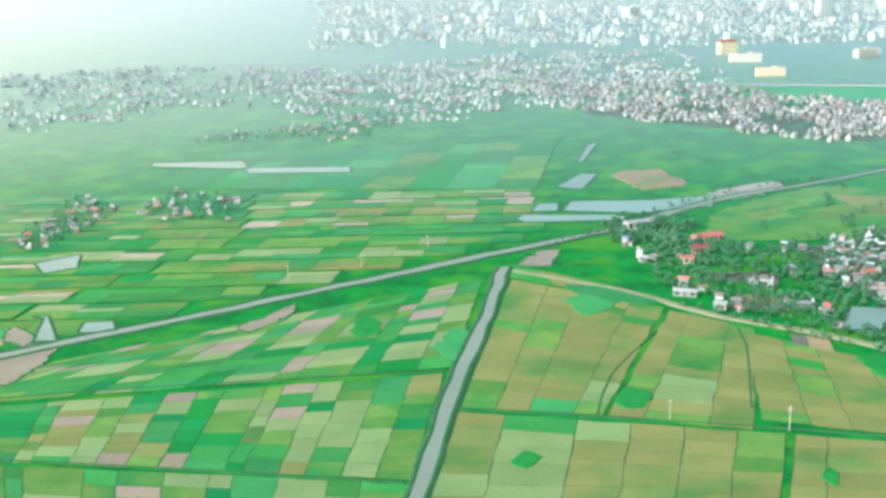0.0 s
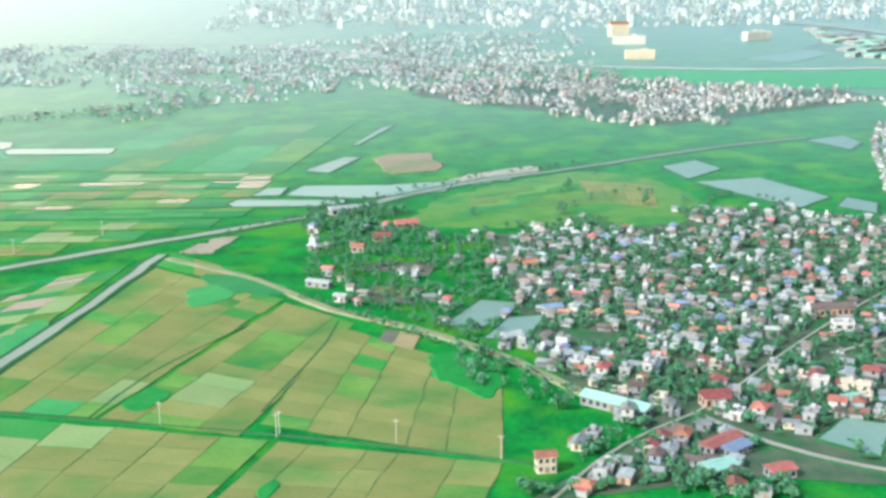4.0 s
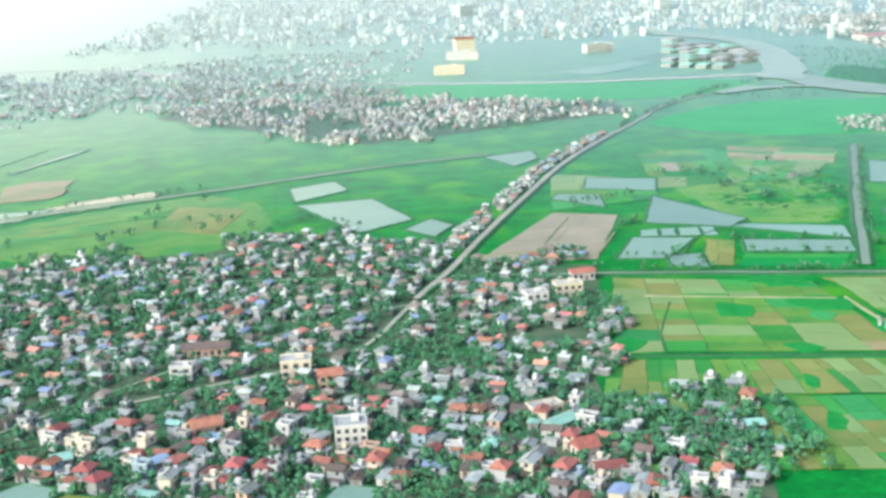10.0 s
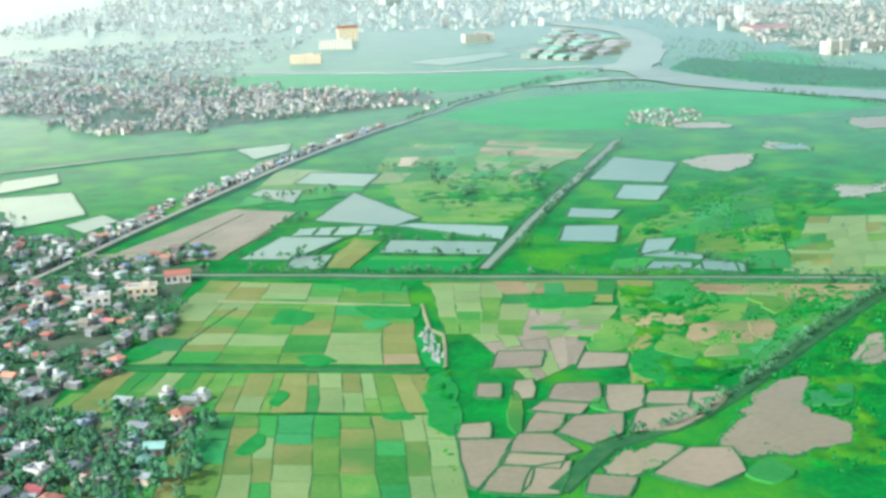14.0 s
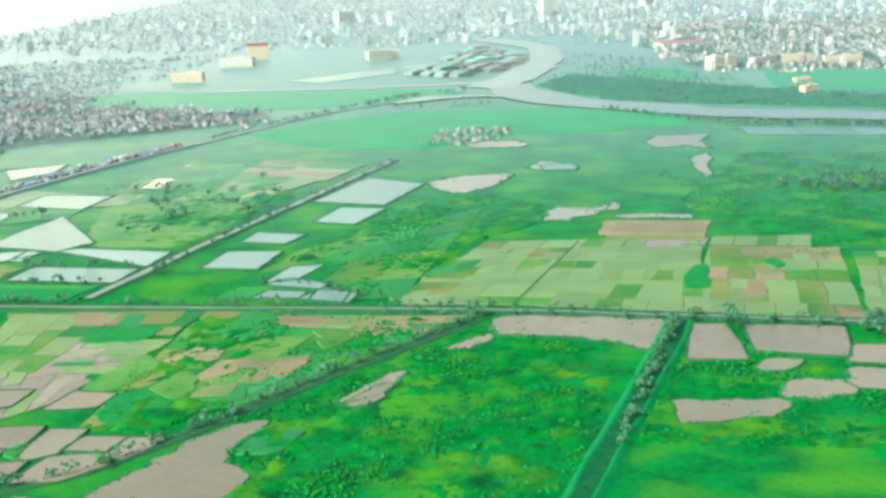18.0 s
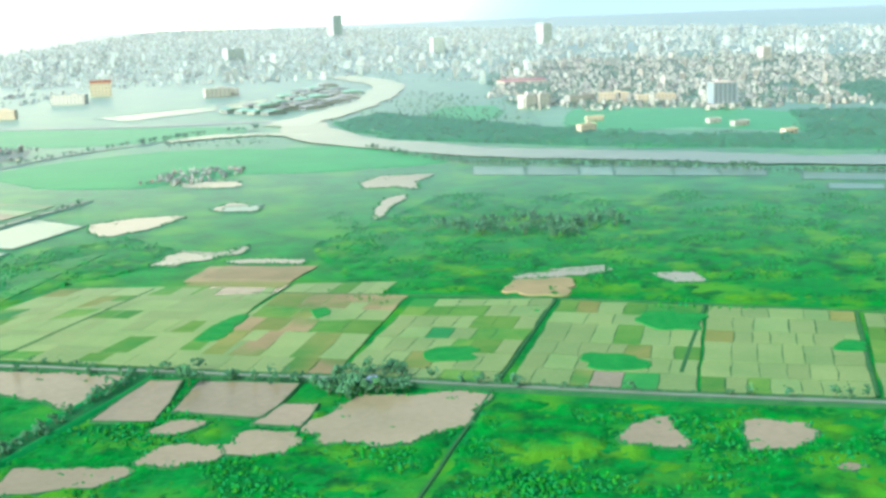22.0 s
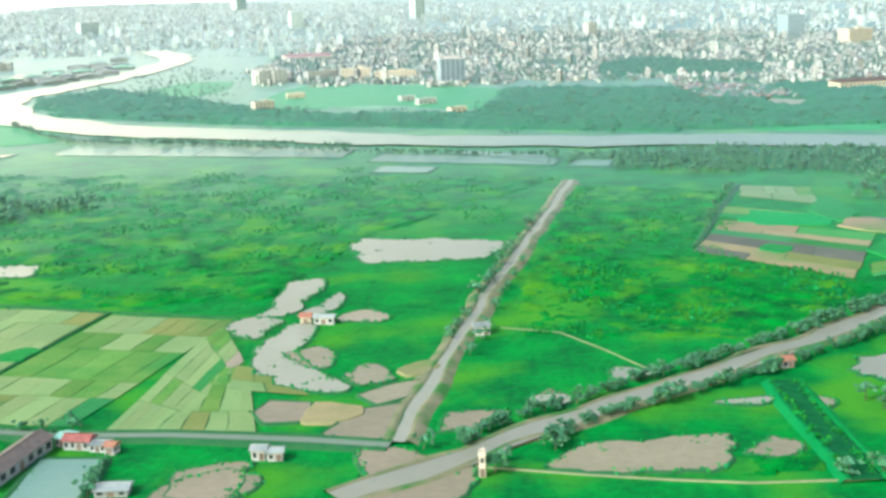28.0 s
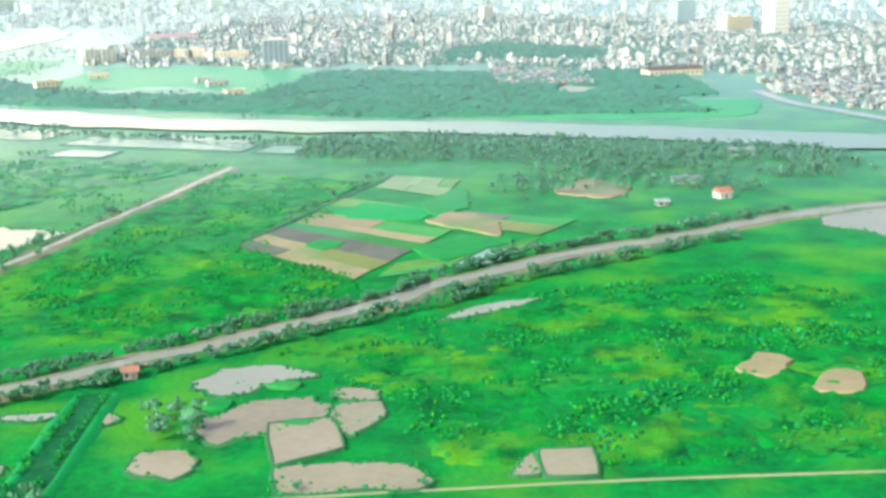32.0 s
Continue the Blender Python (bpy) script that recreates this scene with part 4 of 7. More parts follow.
pond(((1093.9, 461.6), (1100.9, 469.3), (1105.6, 465.1), (1100.3, 458.8)), "mud", 1)
pond(((896.8, 442.9), (900.5, 445.6), (904.1, 443.4), (900.0, 440.7)), "mud", 1)
pond(((938.9, 436.3), (942.3, 440.3), (946.6, 438.6), (943.1, 433.8)), "mud", 1)
pond(((631.9, 450.0), (638.1, 466.4), (643.6, 468.4), (638.3, 452.5)), "mud", 1)
paddies(((113.7, 501.5), (122.5, 519.7), (143.0, 514.4), (138.3, 492.8)), 2, 2, "plot")
paddies(((112.7, 545.1), (121.7, 557.6), (148.1, 552.9), (144.1, 534.3)), 2, 2, "plot")
paddies(((127.3, 450.6), (130.2, 463.6), (142.3, 455.6), (139.9, 439.7)), 1, 2, "plot")
pond(((545.3, 428.8), (548.0, 439.2), (558.5, 439.8), (557.2, 425.3)), "mud")
pond(((559.9, 420.0), (561.1, 437.5), (570.2, 436.9), (567.8, 422.3), (562.6, 418.7)), "mud")
pond(((569.4, 424.6), (572.1, 432.2), (581.5, 431.6), (579.9, 423.2)), "mud")
pond(((580.6, 420.7), (582.8, 430.7), (592.3, 430.9), (585.7, 418.5)), "mud")
pond(((563.9, 404.9), (567.6, 419.5), (579.7, 421.6), (582.5, 414.9), (574.1, 406.2)), "mud")
pond(((546.7, 405.8), (551.3, 415.5), (562.5, 417.1), (560.6, 405.1), (553.7, 398.5)), "mud")
pond(((540.5, 421.1), (543.6, 426.1), (554.3, 424.2), (551.4, 417.8)), "mud")
pond(((538.3, 406.3), (541.5, 418.3), (547.9, 416.8), (546.4, 410.5), (543.7, 406.0)), "mud")
pond(((534.0, 394.5), (537.0, 404.6), (543.7, 404.9), (549.6, 394.4), (546.4, 392.2)), "mud")
pond(((522.1, 403.6), (521.6, 410.8), (529.1, 412.2), (528.9, 403.2)), "mud")
pond(((522.3, 401.1), (534.4, 401.2), (532.7, 392.9), (526.7, 374.7), (524.8, 376.2)), "mud")
pond(((532.3, 387.4), (534.0, 392.8), (546.1, 391.3), (544.4, 384.4)), "mud")
pond(((528.0, 373.2), (531.8, 385.0), (538.8, 384.6), (537.1, 375.7), (535.4, 371.5)), "mud")
pond(((536.6, 371.4), (539.4, 384.0), (547.6, 387.4), (543.9, 371.1)), "mud")
pond(((526.7, 432.0), (527.0, 440.5), (532.2, 440.2), (531.9, 430.8)), "mud")
pond(((536.3, 429.3), (536.7, 442.1), (541.2, 443.1), (540.7, 430.3)), "mud")
pond(((531.0, 453.9), (532.9, 467.5), (545.0, 467.6), (543.5, 455.4)), "mud")
pond(((554.3, 452.3), (557.9, 465.7), (569.0, 463.4), (566.8, 453.9)), "mud")
pond(((550.5, 370.8), (552.5, 379.5), (561.1, 377.6), (558.2, 369.1)), "mud")
pond(((566.2, 380.3), (576.2, 393.7), (585.2, 393.6), (585.4, 381.0), (576.5, 373.4)), "mud")
pond(((587.3, 390.2), (583.0, 397.0), (592.0, 414.4), (599.6, 431.7), (611.1, 443.1), (614.7, 438.5), (608.9, 422.3), (616.5, 407.5), (612.9, 397.2), (596.0, 388.9)), "mud", 1)
pond(((555.2, 384.5), (558.0, 391.7), (567.3, 396.1), (574.4, 394.8), (564.9, 380.4), (557.5, 379.2)), "mud", 1)
patch(((534.0, 411.9), (536.1, 435.6), (537.8, 427.2), (537.0, 404.6)), "lime")
patch(((586.4, 379.4), (593.3, 388.4), (597.0, 380.5), (590.9, 373.4)), "grass")
paddies(((865.2, 1157.0), (1040.0, 1073.5), (1063.7, 1233.9), (859.6, 1307.5)), 6, 3, "green")
patch(((502.0, 975.3), (542.1, 1039.4), (593.1, 1077.1), (659.0, 1075.9), (731.3, 1030.1), (743.7, 950.1), (673.6, 942.9), (622.3, 899.5), (559.6, 910.3)), "vivid")
patch(((441.0, 1210.9), (518.9, 1256.1), (616.7, 1232.2), (627.0, 1181.8), (568.6, 1140.4), (489.1, 1124.7)), "vivid")
patch(((271.2, 1229.8), (327.3, 1283.7), (461.4, 1257.4), (545.5, 1225.7), (531.0, 1146.0), (422.3, 1133.7), (306.7, 1141.5)), "vivid")
patch(((639.3, 1010.7), (679.4, 1073.5), (745.9, 1071.0), (796.7, 977.6), (760.4, 954.5), (693.5, 953.1)), "vivid")
patch(((761.3, 1237.3), (781.5, 1365.7), (827.9, 1362.3), (832.0, 1264.4), (801.7, 1208.0)), "vivid")
# Ponds at the canal bend and the young rice behind the village
pond(((38.9, 677.1), (42.3, 686.9), (99.2, 683.0), (95.7, 669.1), (42.7, 668.7)), "water", 0)
pond(((65.6, 696.1), (72.4, 721.9), (118.9, 721.3), (157.2, 732.4), (149.9, 701.3), (106.6, 686.9)), "water", 0)
pond(((134.3, 711.1), (161.3, 747.3), (200.7, 773.8), (204.8, 752.1), (170.7, 722.1)), "water", 1)
pond(((47.8, 695.4), (53.3, 716.4), (64.5, 717.5), (62.6, 696.2)), "water", 0)
pond(((34.8, 575.9), (42.6, 600.0), (55.2, 605.0), (48.0, 574.4)), "mud", 1)
patch(((109.0, 801.3), (140.4, 801.6), (149.4, 770.9), (119.1, 756.3)), "soil")
patch(((135.9, 623.6), (144.5, 678.3), (181.5, 723.1), (231.8, 757.7), (266.0, 728.1), (280.5, 676.0), (264.8, 625.8), (234.9, 618.6), (194.3, 619.5)), "lime", True)
paddies(((160.7, 656.0), (166.2, 688.5), (222.5, 728.8), (223.4, 672.4)), 6, 3, "lime")
paddies(((224.5, 674.8), (225.4, 729.9), (262.4, 713.6), (257.5, 657.5)), 4, 3, "gold")
pond(((336.5, 345.3), (342.6, 369.5), (354.0, 366.3), (348.4, 344.6)), "water", 0)
pond(((350.6, 344.4), (353.9, 356.9), (365.2, 354.5), (362.8, 343.7)), "algae", 0)
pond(((364.3, 343.6), (368.6, 357.7), (381.2, 353.5), (378.3, 342.8)), "algae", 0)
# Flooded plots west of the long canal
paddies(((472.8, 767.6), (475.1, 845.1), (523.4, 858.5), (526.5, 755.9)), 4, 4, "wet")
paddies(((525.3, 819.5), (532.6, 864.3), (593.0, 840.3), (578.0, 789.2)), 5, 2, "tan")
paddies(((414.7, 686.8), (420.3, 787.1), (470.4, 765.0), (471.2, 708.4)), 4, 3, "wet")
patch(((494.8, 667.9), (481.7, 736.1), (511.4, 753.1), (557.0, 777.4), (552.5, 689.1), (538.6, 646.0), (507.9, 646.0)), "lime", True)
pond(((630.5, 776.7), (649.8, 792.5), (674.1, 797.0), (660.6, 756.7), (644.9, 744.9)), "water", 1)
pond(((606.8, 555.3), (607.4, 568.1), (618.9, 565.7), (617.9, 550.1)), "water", 0)
pond(((586.5, 577.5), (595.3, 585.3), (610.2, 576.5), (608.0, 569.6)), "water", 0)
pond(((586.4, 558.8), (590.1, 569.0), (604.1, 566.2), (602.4, 558.1)), "water", 0)
patch(((588.7, 476.0), (590.9, 488.7), (595.7, 490.9), (597.5, 480.2), (593.5, 474.6)), "soil")
patch(((608.1, 480.1), (609.7, 492.1), (616.3, 493.6), (615.4, 482.5)), "soil")
patch(((591.0, 460.5), (594.0, 468.2), (601.2, 469.9), (600.1, 460.6)), "soil")
patch(((600.8, 472.4), (602.8, 479.7), (607.1, 480.2), (606.4, 471.8)), "soil")
patch(((574.9, 492.0), (582.2, 502.4), (591.0, 499.7), (588.3, 490.6)), "soil")
patch(((577.7, 467.4), (582.5, 481.7), (589.9, 471.0), (586.4, 457.3)), "lime")
patch(((614.4, 517.7), (623.2, 519.8), (628.3, 510.0), (619.7, 502.2)), "lime")
patch(((562.3, 486.4), (567.6, 496.7), (575.3, 487.7), (570.0, 477.9)), "lime")
# Pools and bare ground in the wide marsh
pond(((686.4, 676.8), (690.5, 697.0), (693.1, 705.9), (709.0, 701.4), (719.8, 714.1), (718.8, 695.4), (705.9, 688.2), (696.6, 674.4)), "water", 1)
pond(((717.1, 682.4), (729.5, 685.0), (746.9, 680.6), (749.7, 671.7), (734.1, 675.8), (720.8, 675.5)), "water", 1)
pond(((682.7, 809.6), (689.5, 832.5), (705.7, 820.9), (703.7, 801.1)), "water", 1)
pond(((644.4, 901.7), (657.1, 914.6), (676.5, 912.9), (681.8, 890.2), (656.1, 888.9)), "water", 1)
pond(((831.4, 635.9), (833.9, 643.0), (847.8, 646.0), (866.5, 650.4), (867.0, 642.6), (848.1, 636.6)), "water", 1)
patch(((826.2, 615.5), (833.6, 632.9), (852.2, 632.4), (847.3, 606.5)), "soil")
patch(((1023.4, 518.0), (1031.2, 524.2), (1032.8, 517.4), (1026.4, 512.3)), "soil")
# Flooded plots and beds beyond the tree-lined canal
pond(((1127.2, 506.3), (1133.5, 519.1), (1145.5, 521.2), (1153.6, 515.8), (1146.9, 511.6), (1139.2, 502.7)), "water", 1)
pond(((1136.2, 484.1), (1138.3, 495.6), (1145.3, 500.0), (1155.9, 503.2), (1158.7, 491.0), (1149.0, 484.0), (1140.2, 475.7)), "mud", 1)
pond(((1148.7, 486.3), (1159.4, 489.2), (1162.8, 475.5), (1152.6, 467.8)), "mud", 0)
pond(((1159.3, 489.8), (1160.4, 497.2), (1168.1, 498.4), (1169.7, 490.9), (1164.3, 481.0)), "mud", 1)
pond(((1153.0, 465.4), (1163.3, 469.3), (1176.7, 465.7), (1179.2, 458.1), (1166.6, 455.9), (1154.7, 456.0)), "mud", 1)
pond(((1127.8, 465.5), (1128.9, 472.1), (1135.7, 473.9), (1138.2, 467.4), (1135.3, 462.1)), "mud", 1)
pond(((1193.0, 462.7), (1196.9, 472.1), (1197.9, 463.2)), "mud", 1)
pond(((1198.8, 472.9), (1207.1, 473.9), (1207.0, 463.1), (1199.4, 462.7)), "mud", 0)
pond(((1157.7, 502.5), (1159.1, 507.2), (1166.6, 505.7), (1166.6, 499.7)), "mud", 1)
patch(((1143.9, 508.8), (1146.9, 511.6), (1150.9, 510.1), (1150.0, 506.6)), "grass")
patch(((1150.4, 486.9), (1152.5, 489.3), (1155.8, 488.6), (1155.1, 486.3)), "grass")
patch(((1134.3, 496.3), (1136.1, 501.4), (1138.9, 499.4), (1138.5, 494.9)), "crop")
patch(((1171.1, 672.5), (1177.9, 686.2), (1195.1, 667.9), (1192.8, 650.9), (1180.3, 659.8)), "soil")
patch(((1168.2, 631.6), (1178.7, 648.2), (1196.5, 643.5), (1191.2, 631.5), (1177.7, 621.1)), "crop")
patch(((1214.1, 720.9), (1228.7, 749.9), (1242.0, 728.6), (1233.7, 711.1), (1222.0, 716.1)), "soil")
patch(((1140.1, 680.3), (1145.4, 704.9), (1170.0, 691.5), (1166.9, 676.3)), "vivid")
patch(((1241.6, 516.0), (1247.8, 529.3), (1253.8, 523.3), (1249.0, 512.9)), "soil")
patch(((1254.0, 505.2), (1261.7, 517.5), (1267.0, 515.6), (1262.9, 505.1)), "soil")
dyke(((437.0, 462.0), (437.8, 483.0), (441.6, 500.1), (446.4, 520.6)), 0.5, "grass")
pond(((670.5, 532.1), (696.7, 528.1), (724.4, 521.2), (716.3, 492.9), (702.8, 502.2), (684.0, 509.6), (669.5, 512.5)), "mud", 1)
pond(((775.7, 476.9), (790.5, 500.1), (806.7, 502.9), (821.9, 500.5), (816.5, 475.5), (795.8, 462.8), (782.6, 467.5)), "mud", 1)
pond(((981.3, 568.2), (984.8, 577.5), (985.5, 606.6), (994.4, 613.1), (997.6, 603.4), (993.6, 589.4), (993.4, 575.5), (989.0, 568.7)), "water", 1)
pond(((993.0, 568.4), (997.1, 579.5), (1002.1, 593.3), (1004.8, 585.8), (1002.4, 574.7), (998.7, 566.7)), "water", 1)
pond(((1005.3, 569.7), (1013.6, 573.8), (1018.3, 566.3), (1015.5, 560.2), (1006.4, 562.1)), "mud", 1)
pond(((975.7, 562.9), (981.3, 568.2), (988.1, 564.2), (987.5, 548.9), (980.2, 548.4)), "water", 1)
pond(((987.0, 526.4), (987.3, 545.8), (993.5, 559.2), (999.9, 556.5), (999.3, 543.3), (997.1, 535.0), (1004.4, 519.3), (1014.1, 505.7), (1011.7, 501.9), (1002.4, 504.4), (994.4, 512.7)), "water", 1)
pond(((996.5, 532.2), (1002.1, 538.6), (1008.4, 530.4), (1007.0, 520.9), (999.8, 523.7)), "mud", 1)
pond(((1010.2, 515.9), (1016.3, 523.0), (1022.3, 518.1), (1022.6, 509.2), (1016.3, 506.8)), "mud", 1)
pond(((1016.9, 500.0), (1024.1, 506.7), (1028.9, 508.8), (1027.7, 499.3), (1021.2, 493.7)), "mud", 0)
pond(((995.3, 489.4), (997.2, 496.3), (1005.7, 494.6), (1005.8, 483.9), (998.1, 483.3)), "mud", 0)
pond(((1011.2, 474.9), (1017.8, 489.5), (1026.9, 493.3), (1025.8, 482.1), (1024.2, 472.0)), "mud", 0)
patch(((1005.3, 483.2), (1007.5, 494.5), (1017.6, 491.7), (1017.1, 483.9), (1010.6, 480.9)), "soil")
paddies(((977.3, 477.4), (978.6, 521.1), (987.5, 523.6), (997.5, 476.3)), 3, 4, "pale")
paddies(((985.1, 506.0), (984.7, 523.8), (996.6, 517.7), (1004.8, 500.8)), 2, 2, "pale")
pond(((150.2, 466.9), (163.9, 498.0), (180.0, 493.2), (164.4, 464.7)))
pond(((163.9, 451.3), (173.7, 474.8), (187.0, 477.7), (178.5, 449.2)))
paddies(((964.8, 478.8), (973.0, 565.4), (985.4, 527.4), (978.7, 478.0)), 4, 6, "pale")
patch(((882.2, 1114.2), (896.5, 1300.9), (1000.0, 1276.4), (1069.2, 1217.1), (1042.6, 1084.2), (972.9, 1127.4)), "vivid")
patch(((1196.8, 945.1), (1216.5, 997.7), (1283.0, 1005.6), (1347.3, 1014.0), (1328.9, 940.4), (1270.0, 928.7)), "vivid")
# Settlements, woods and scrub
VILLAGE = ((181.2, 437.3), (168.7, 602.8), (250.1, 621.0), (290.2, 659.9), (361.5, 599.9), (380.5, 592.5), (425.9, 577.5), (422.4, 514.3), (411.0, 465.7), (414.4, 414.5), (437.3, 417.1), (452.3, 401.6), (443.1, 330.5), (311.0, 321.3), (233.0, 336.2), (169.8, 321.9), (190.9, 346.1), (208.4, 367.0), (189.6, 406.2))
GARDENS = ((95.9, 521.6), (82.0, 626.9), (142.4, 610.4), (168.7, 602.8), (181.2, 437.3), (149.9, 450.4))
FAR_VILLAGE = ((120.8, 1106.5), (224.3, 1001.6), (307.5, 923.8), (395.9, 982.7), (500.6, 1048.7), (483.6, 1110.9), (294.2, 1191.3), (146.0, 1193.6))
SUBURB = ((-204.8, 1295.1), (3.8, 1174.2), (207.7, 1083.6), (273.9, 1197.4), (196.2, 1520.0), (4.3, 1646.5), (-177.8, 1495.4))
SUBURB_EAST = ((87.2, 1266.8), (336.2, 964.9), (386.0, 1112.0), (270.2, 1313.7), (72.0, 1404.2))
HAMLET_A = ((-220.7, 623.2), (-228.1, 771.5), (-187.3, 725.1), (-196.4, 627.5))
HAMLET_B = ((-176.6, 700.7), (-172.6, 771.7), (-127.7, 762.1), (-118.0, 681.0))
HAMLET_C = ((-197.3, 971.6), (-37.4, 981.3), (-42.6, 1133.8), (-140.4, 1033.9))
TOWN = ((844.5, 1345.4), (1019.0, 1268.1), (1127.6, 1275.8), (1277.5, 1201.1), (1476.1, 1158.7), (1681.5, 1716.7), (1168.3, 2107.3), (886.5, 2105.2), (820.8, 1657.1))
CITY = ((820.8, 1657.1), (886.5, 2105.2), (1168.3, 2107.3), (1681.5, 1716.7), (2168.9, 3061.1), (1712.2, 3126.9), (-462.7, 5349.8), (-342.1, 3562.5), (-177.3, 1815.7), (0.1, 1970.3), (242.6, 1802.0), (545.3, 1808.0), (724.2, 1948.1))
WOOD_BANK = ((1070.7, 852.7), (1140.7, 870.5), (1328.0, 850.4), (1355.9, 832.1), (1326.0, 750.8), (1242.9, 777.6), (1173.6, 791.0), (1125.1, 808.8))
WOOD_FAR_A = ((721.4, 1128.8), (768.3, 1143.1), (858.1, 1167.1), (911.0, 1092.1), (1040.2, 1059.6), (1066.8, 1232.9), (1229.2, 1192.3), (1155.7, 942.1), (890.3, 1034.1))
WOOD_LEFT = ((704.5, 1267.6), (701.5, 1467.2), (741.1, 1585.5), (837.8, 1433.5), (858.3, 1223.5), (820.0, 1202.9))
WOOD_FAR_B = ((1041.7, 1006.7), (1079.2, 1171.7), (1161.3, 1207.4), (1271.8, 1162.6), (1315.5, 956.1), (1184.8, 948.0))
WOOD_MID = ((798.5, 761.6), (827.7, 767.2), (868.6, 763.9), (882.9, 719.3), (856.7, 707.3), (812.7, 720.4))
WOOD_RIVERFORK = ((681.7, 1200.2), (721.0, 1317.2), (777.0, 1270.0), (894.4, 1118.1), (971.7, 1056.6), (964.6, 1021.9), (778.3, 1112.9))
WOOD_FARM = ((735.2, 516.7), (740.4, 526.3), (805.2, 516.8), (804.0, 494.4), (780.3, 496.0), (777.0, 508.3), (745.0, 514.9))
WOOD_YARD = ((948.4, 483.5), (957.9, 481.6), (954.9, 459.6), (954.5, 441.0), (958.9, 429.8), (946.1, 427.8))
WOOD_HUT = ((1044.2, 454.6), (1046.5, 464.5), (1054.1, 462.6), (1054.8, 454.1))
WOOD_CANALS = ((1026.0, 456.8), (1026.6, 465.5), (1033.0, 471.3), (1043.2, 470.8), (1035.7, 457.8))
WOOD_POOL = ((1119.0, 480.3), (1122.8, 494.4), (1136.5, 490.6), (1135.3, 475.3))
WOOD_TOWN = ((1156.1, 1367.7), (1204.0, 1532.2), (1275.3, 1472.6), (1289.6, 1346.7), (1209.6, 1296.7))
WOOD_VILLAGE = ((392.3, 419.6), (437.3, 424.9), (452.1, 414.5), (462.7, 401.4), (464.9, 370.2), (414.3, 372.2))
WOOD_DYKE = ((191.1, 390.3), (167.4, 432.6), (151.9, 439.0), (153.0, 412.9), (168.0, 393.6), (187.4, 379.9))
WOOD_JUNCTION = ((83.3, 630.6), (95.5, 677.4), (133.5, 653.0), (112.8, 603.7))
SUBURB_NEAR = ((-160.6, 1190.9), (-54.7, 1489.5), (88.9, 1730.1), (315.7, 1726.1), (286.9, 1310.9), (113.8, 1193.4), (-11.9, 1074.3), (-86.4, 1049.9))
SUBURB_WEST = ((-531.2, 1540.5), (-345.5, 1627.0), (-55.2, 1501.4), (-90.5, 1245.7), (-144.0, 1230.9), (-241.8, 1201.5), (-298.4, 1111.3), (-367.2, 1051.7))
CITY_TREES = ((-177.3, 1815.7), (242.6, 1802.0), (545.3, 1808.0), (820.8, 1657.1), (1000.0, 2110.0), (1168.3, 2107.3), (1681.5, 1716.7), (1900.0, 2300.0), (1300.0, 2900.0), (-200.0, 3000.0))
WOOD_WEST = ((556.9, 1151.4), (586.7, 1201.6), (654.7, 1150.9), (662.0, 1096.2), (625.5, 1083.5), (582.6, 1093.3))
SCRUB_A = ((609.4, 452.5), (663.3, 520.0), (697.9, 498.8), (703.1, 482.3), (682.7, 380.3), (600.9, 384.1))
SCRUB_B = ((799.3, 845.0), (1081.6, 796.4), (1003.6, 674.4), (982.7, 589.4), (938.8, 583.3), (845.1, 609.0), (775.5, 626.8), (746.7, 708.0))
SCRUB_C = ((1083.1, 775.9), (1148.2, 746.5), (1115.1, 640.2), (1153.4, 594.7), (1158.5, 579.1), (1115.7, 537.7), (1053.5, 545.3), (1055.2, 588.1))
SCRUB_D = ((1141.0, 533.5), (1194.7, 569.8), (1257.0, 602.8), (1301.6, 557.1), (1271.2, 472.8), (1209.9, 465.7), (1181.0, 468.3), (1170.9, 503.2))
SCRUB_E = ((777.9, 501.8), (948.6, 475.8), (945.8, 422.8), (813.0, 429.7))
SCRUB_F = ((516.1, 485.7), (525.6, 373.3), (520.7, 373.5), (510.4, 455.3))
SCRUB_G = ((727.8, 522.8), (699.1, 424.8), (783.9, 415.6), (816.1, 453.2), (805.5, 414.8), (840.0, 413.5), (855.3, 488.1), (826.1, 494.8), (810.9, 469.1))
SCRUB_H = ((1093.1, 460.3), (1119.4, 474.4), (1109.0, 452.5), (1073.0, 448.7), (1096.3, 452.8))
HAMLET_D = ((614.0, 910.2), (628.4, 964.3), (672.0, 972.2), (672.2, 929.4), (637.9, 903.2))
HAMLET_E = ((1186.6, 1169.6), (1199.3, 1240.4), (1252.5, 1191.0), (1264.7, 1108.3), (1205.3, 1108.2))
EAST_QUARTER = ((1364.7, 1088.7), (1406.4, 1178.4), (1508.5, 1200.0), (1412.7, 913.5), (1372.3, 1004.2))
PARK = ((1148.9, 1327.6), (1160.0, 1454.1), (1202.3, 1506.1), (1302.9, 1400.7), (1283.1, 1306.2), (1208.9, 1290.4))
GROVE_HUT = ((778.3, 498.1), (778.0, 523.5), (798.4, 523.9), (802.7, 509.3), (799.3, 496.5))
YOUNG_RICE = ((135.9, 623.6), (144.5, 678.3), (181.5, 723.1), (231.8, 757.7), (266.0, 728.1), (280.5, 676.0), (264.8, 625.8), (234.9, 618.6))
FARM_TREES = ((1190.8, 717.9), (1197.6, 774.2), (1243.1, 820.6), (1302.9, 798.6), (1283.6, 710.9), (1246.3, 727.5), (1206.6, 711.1))
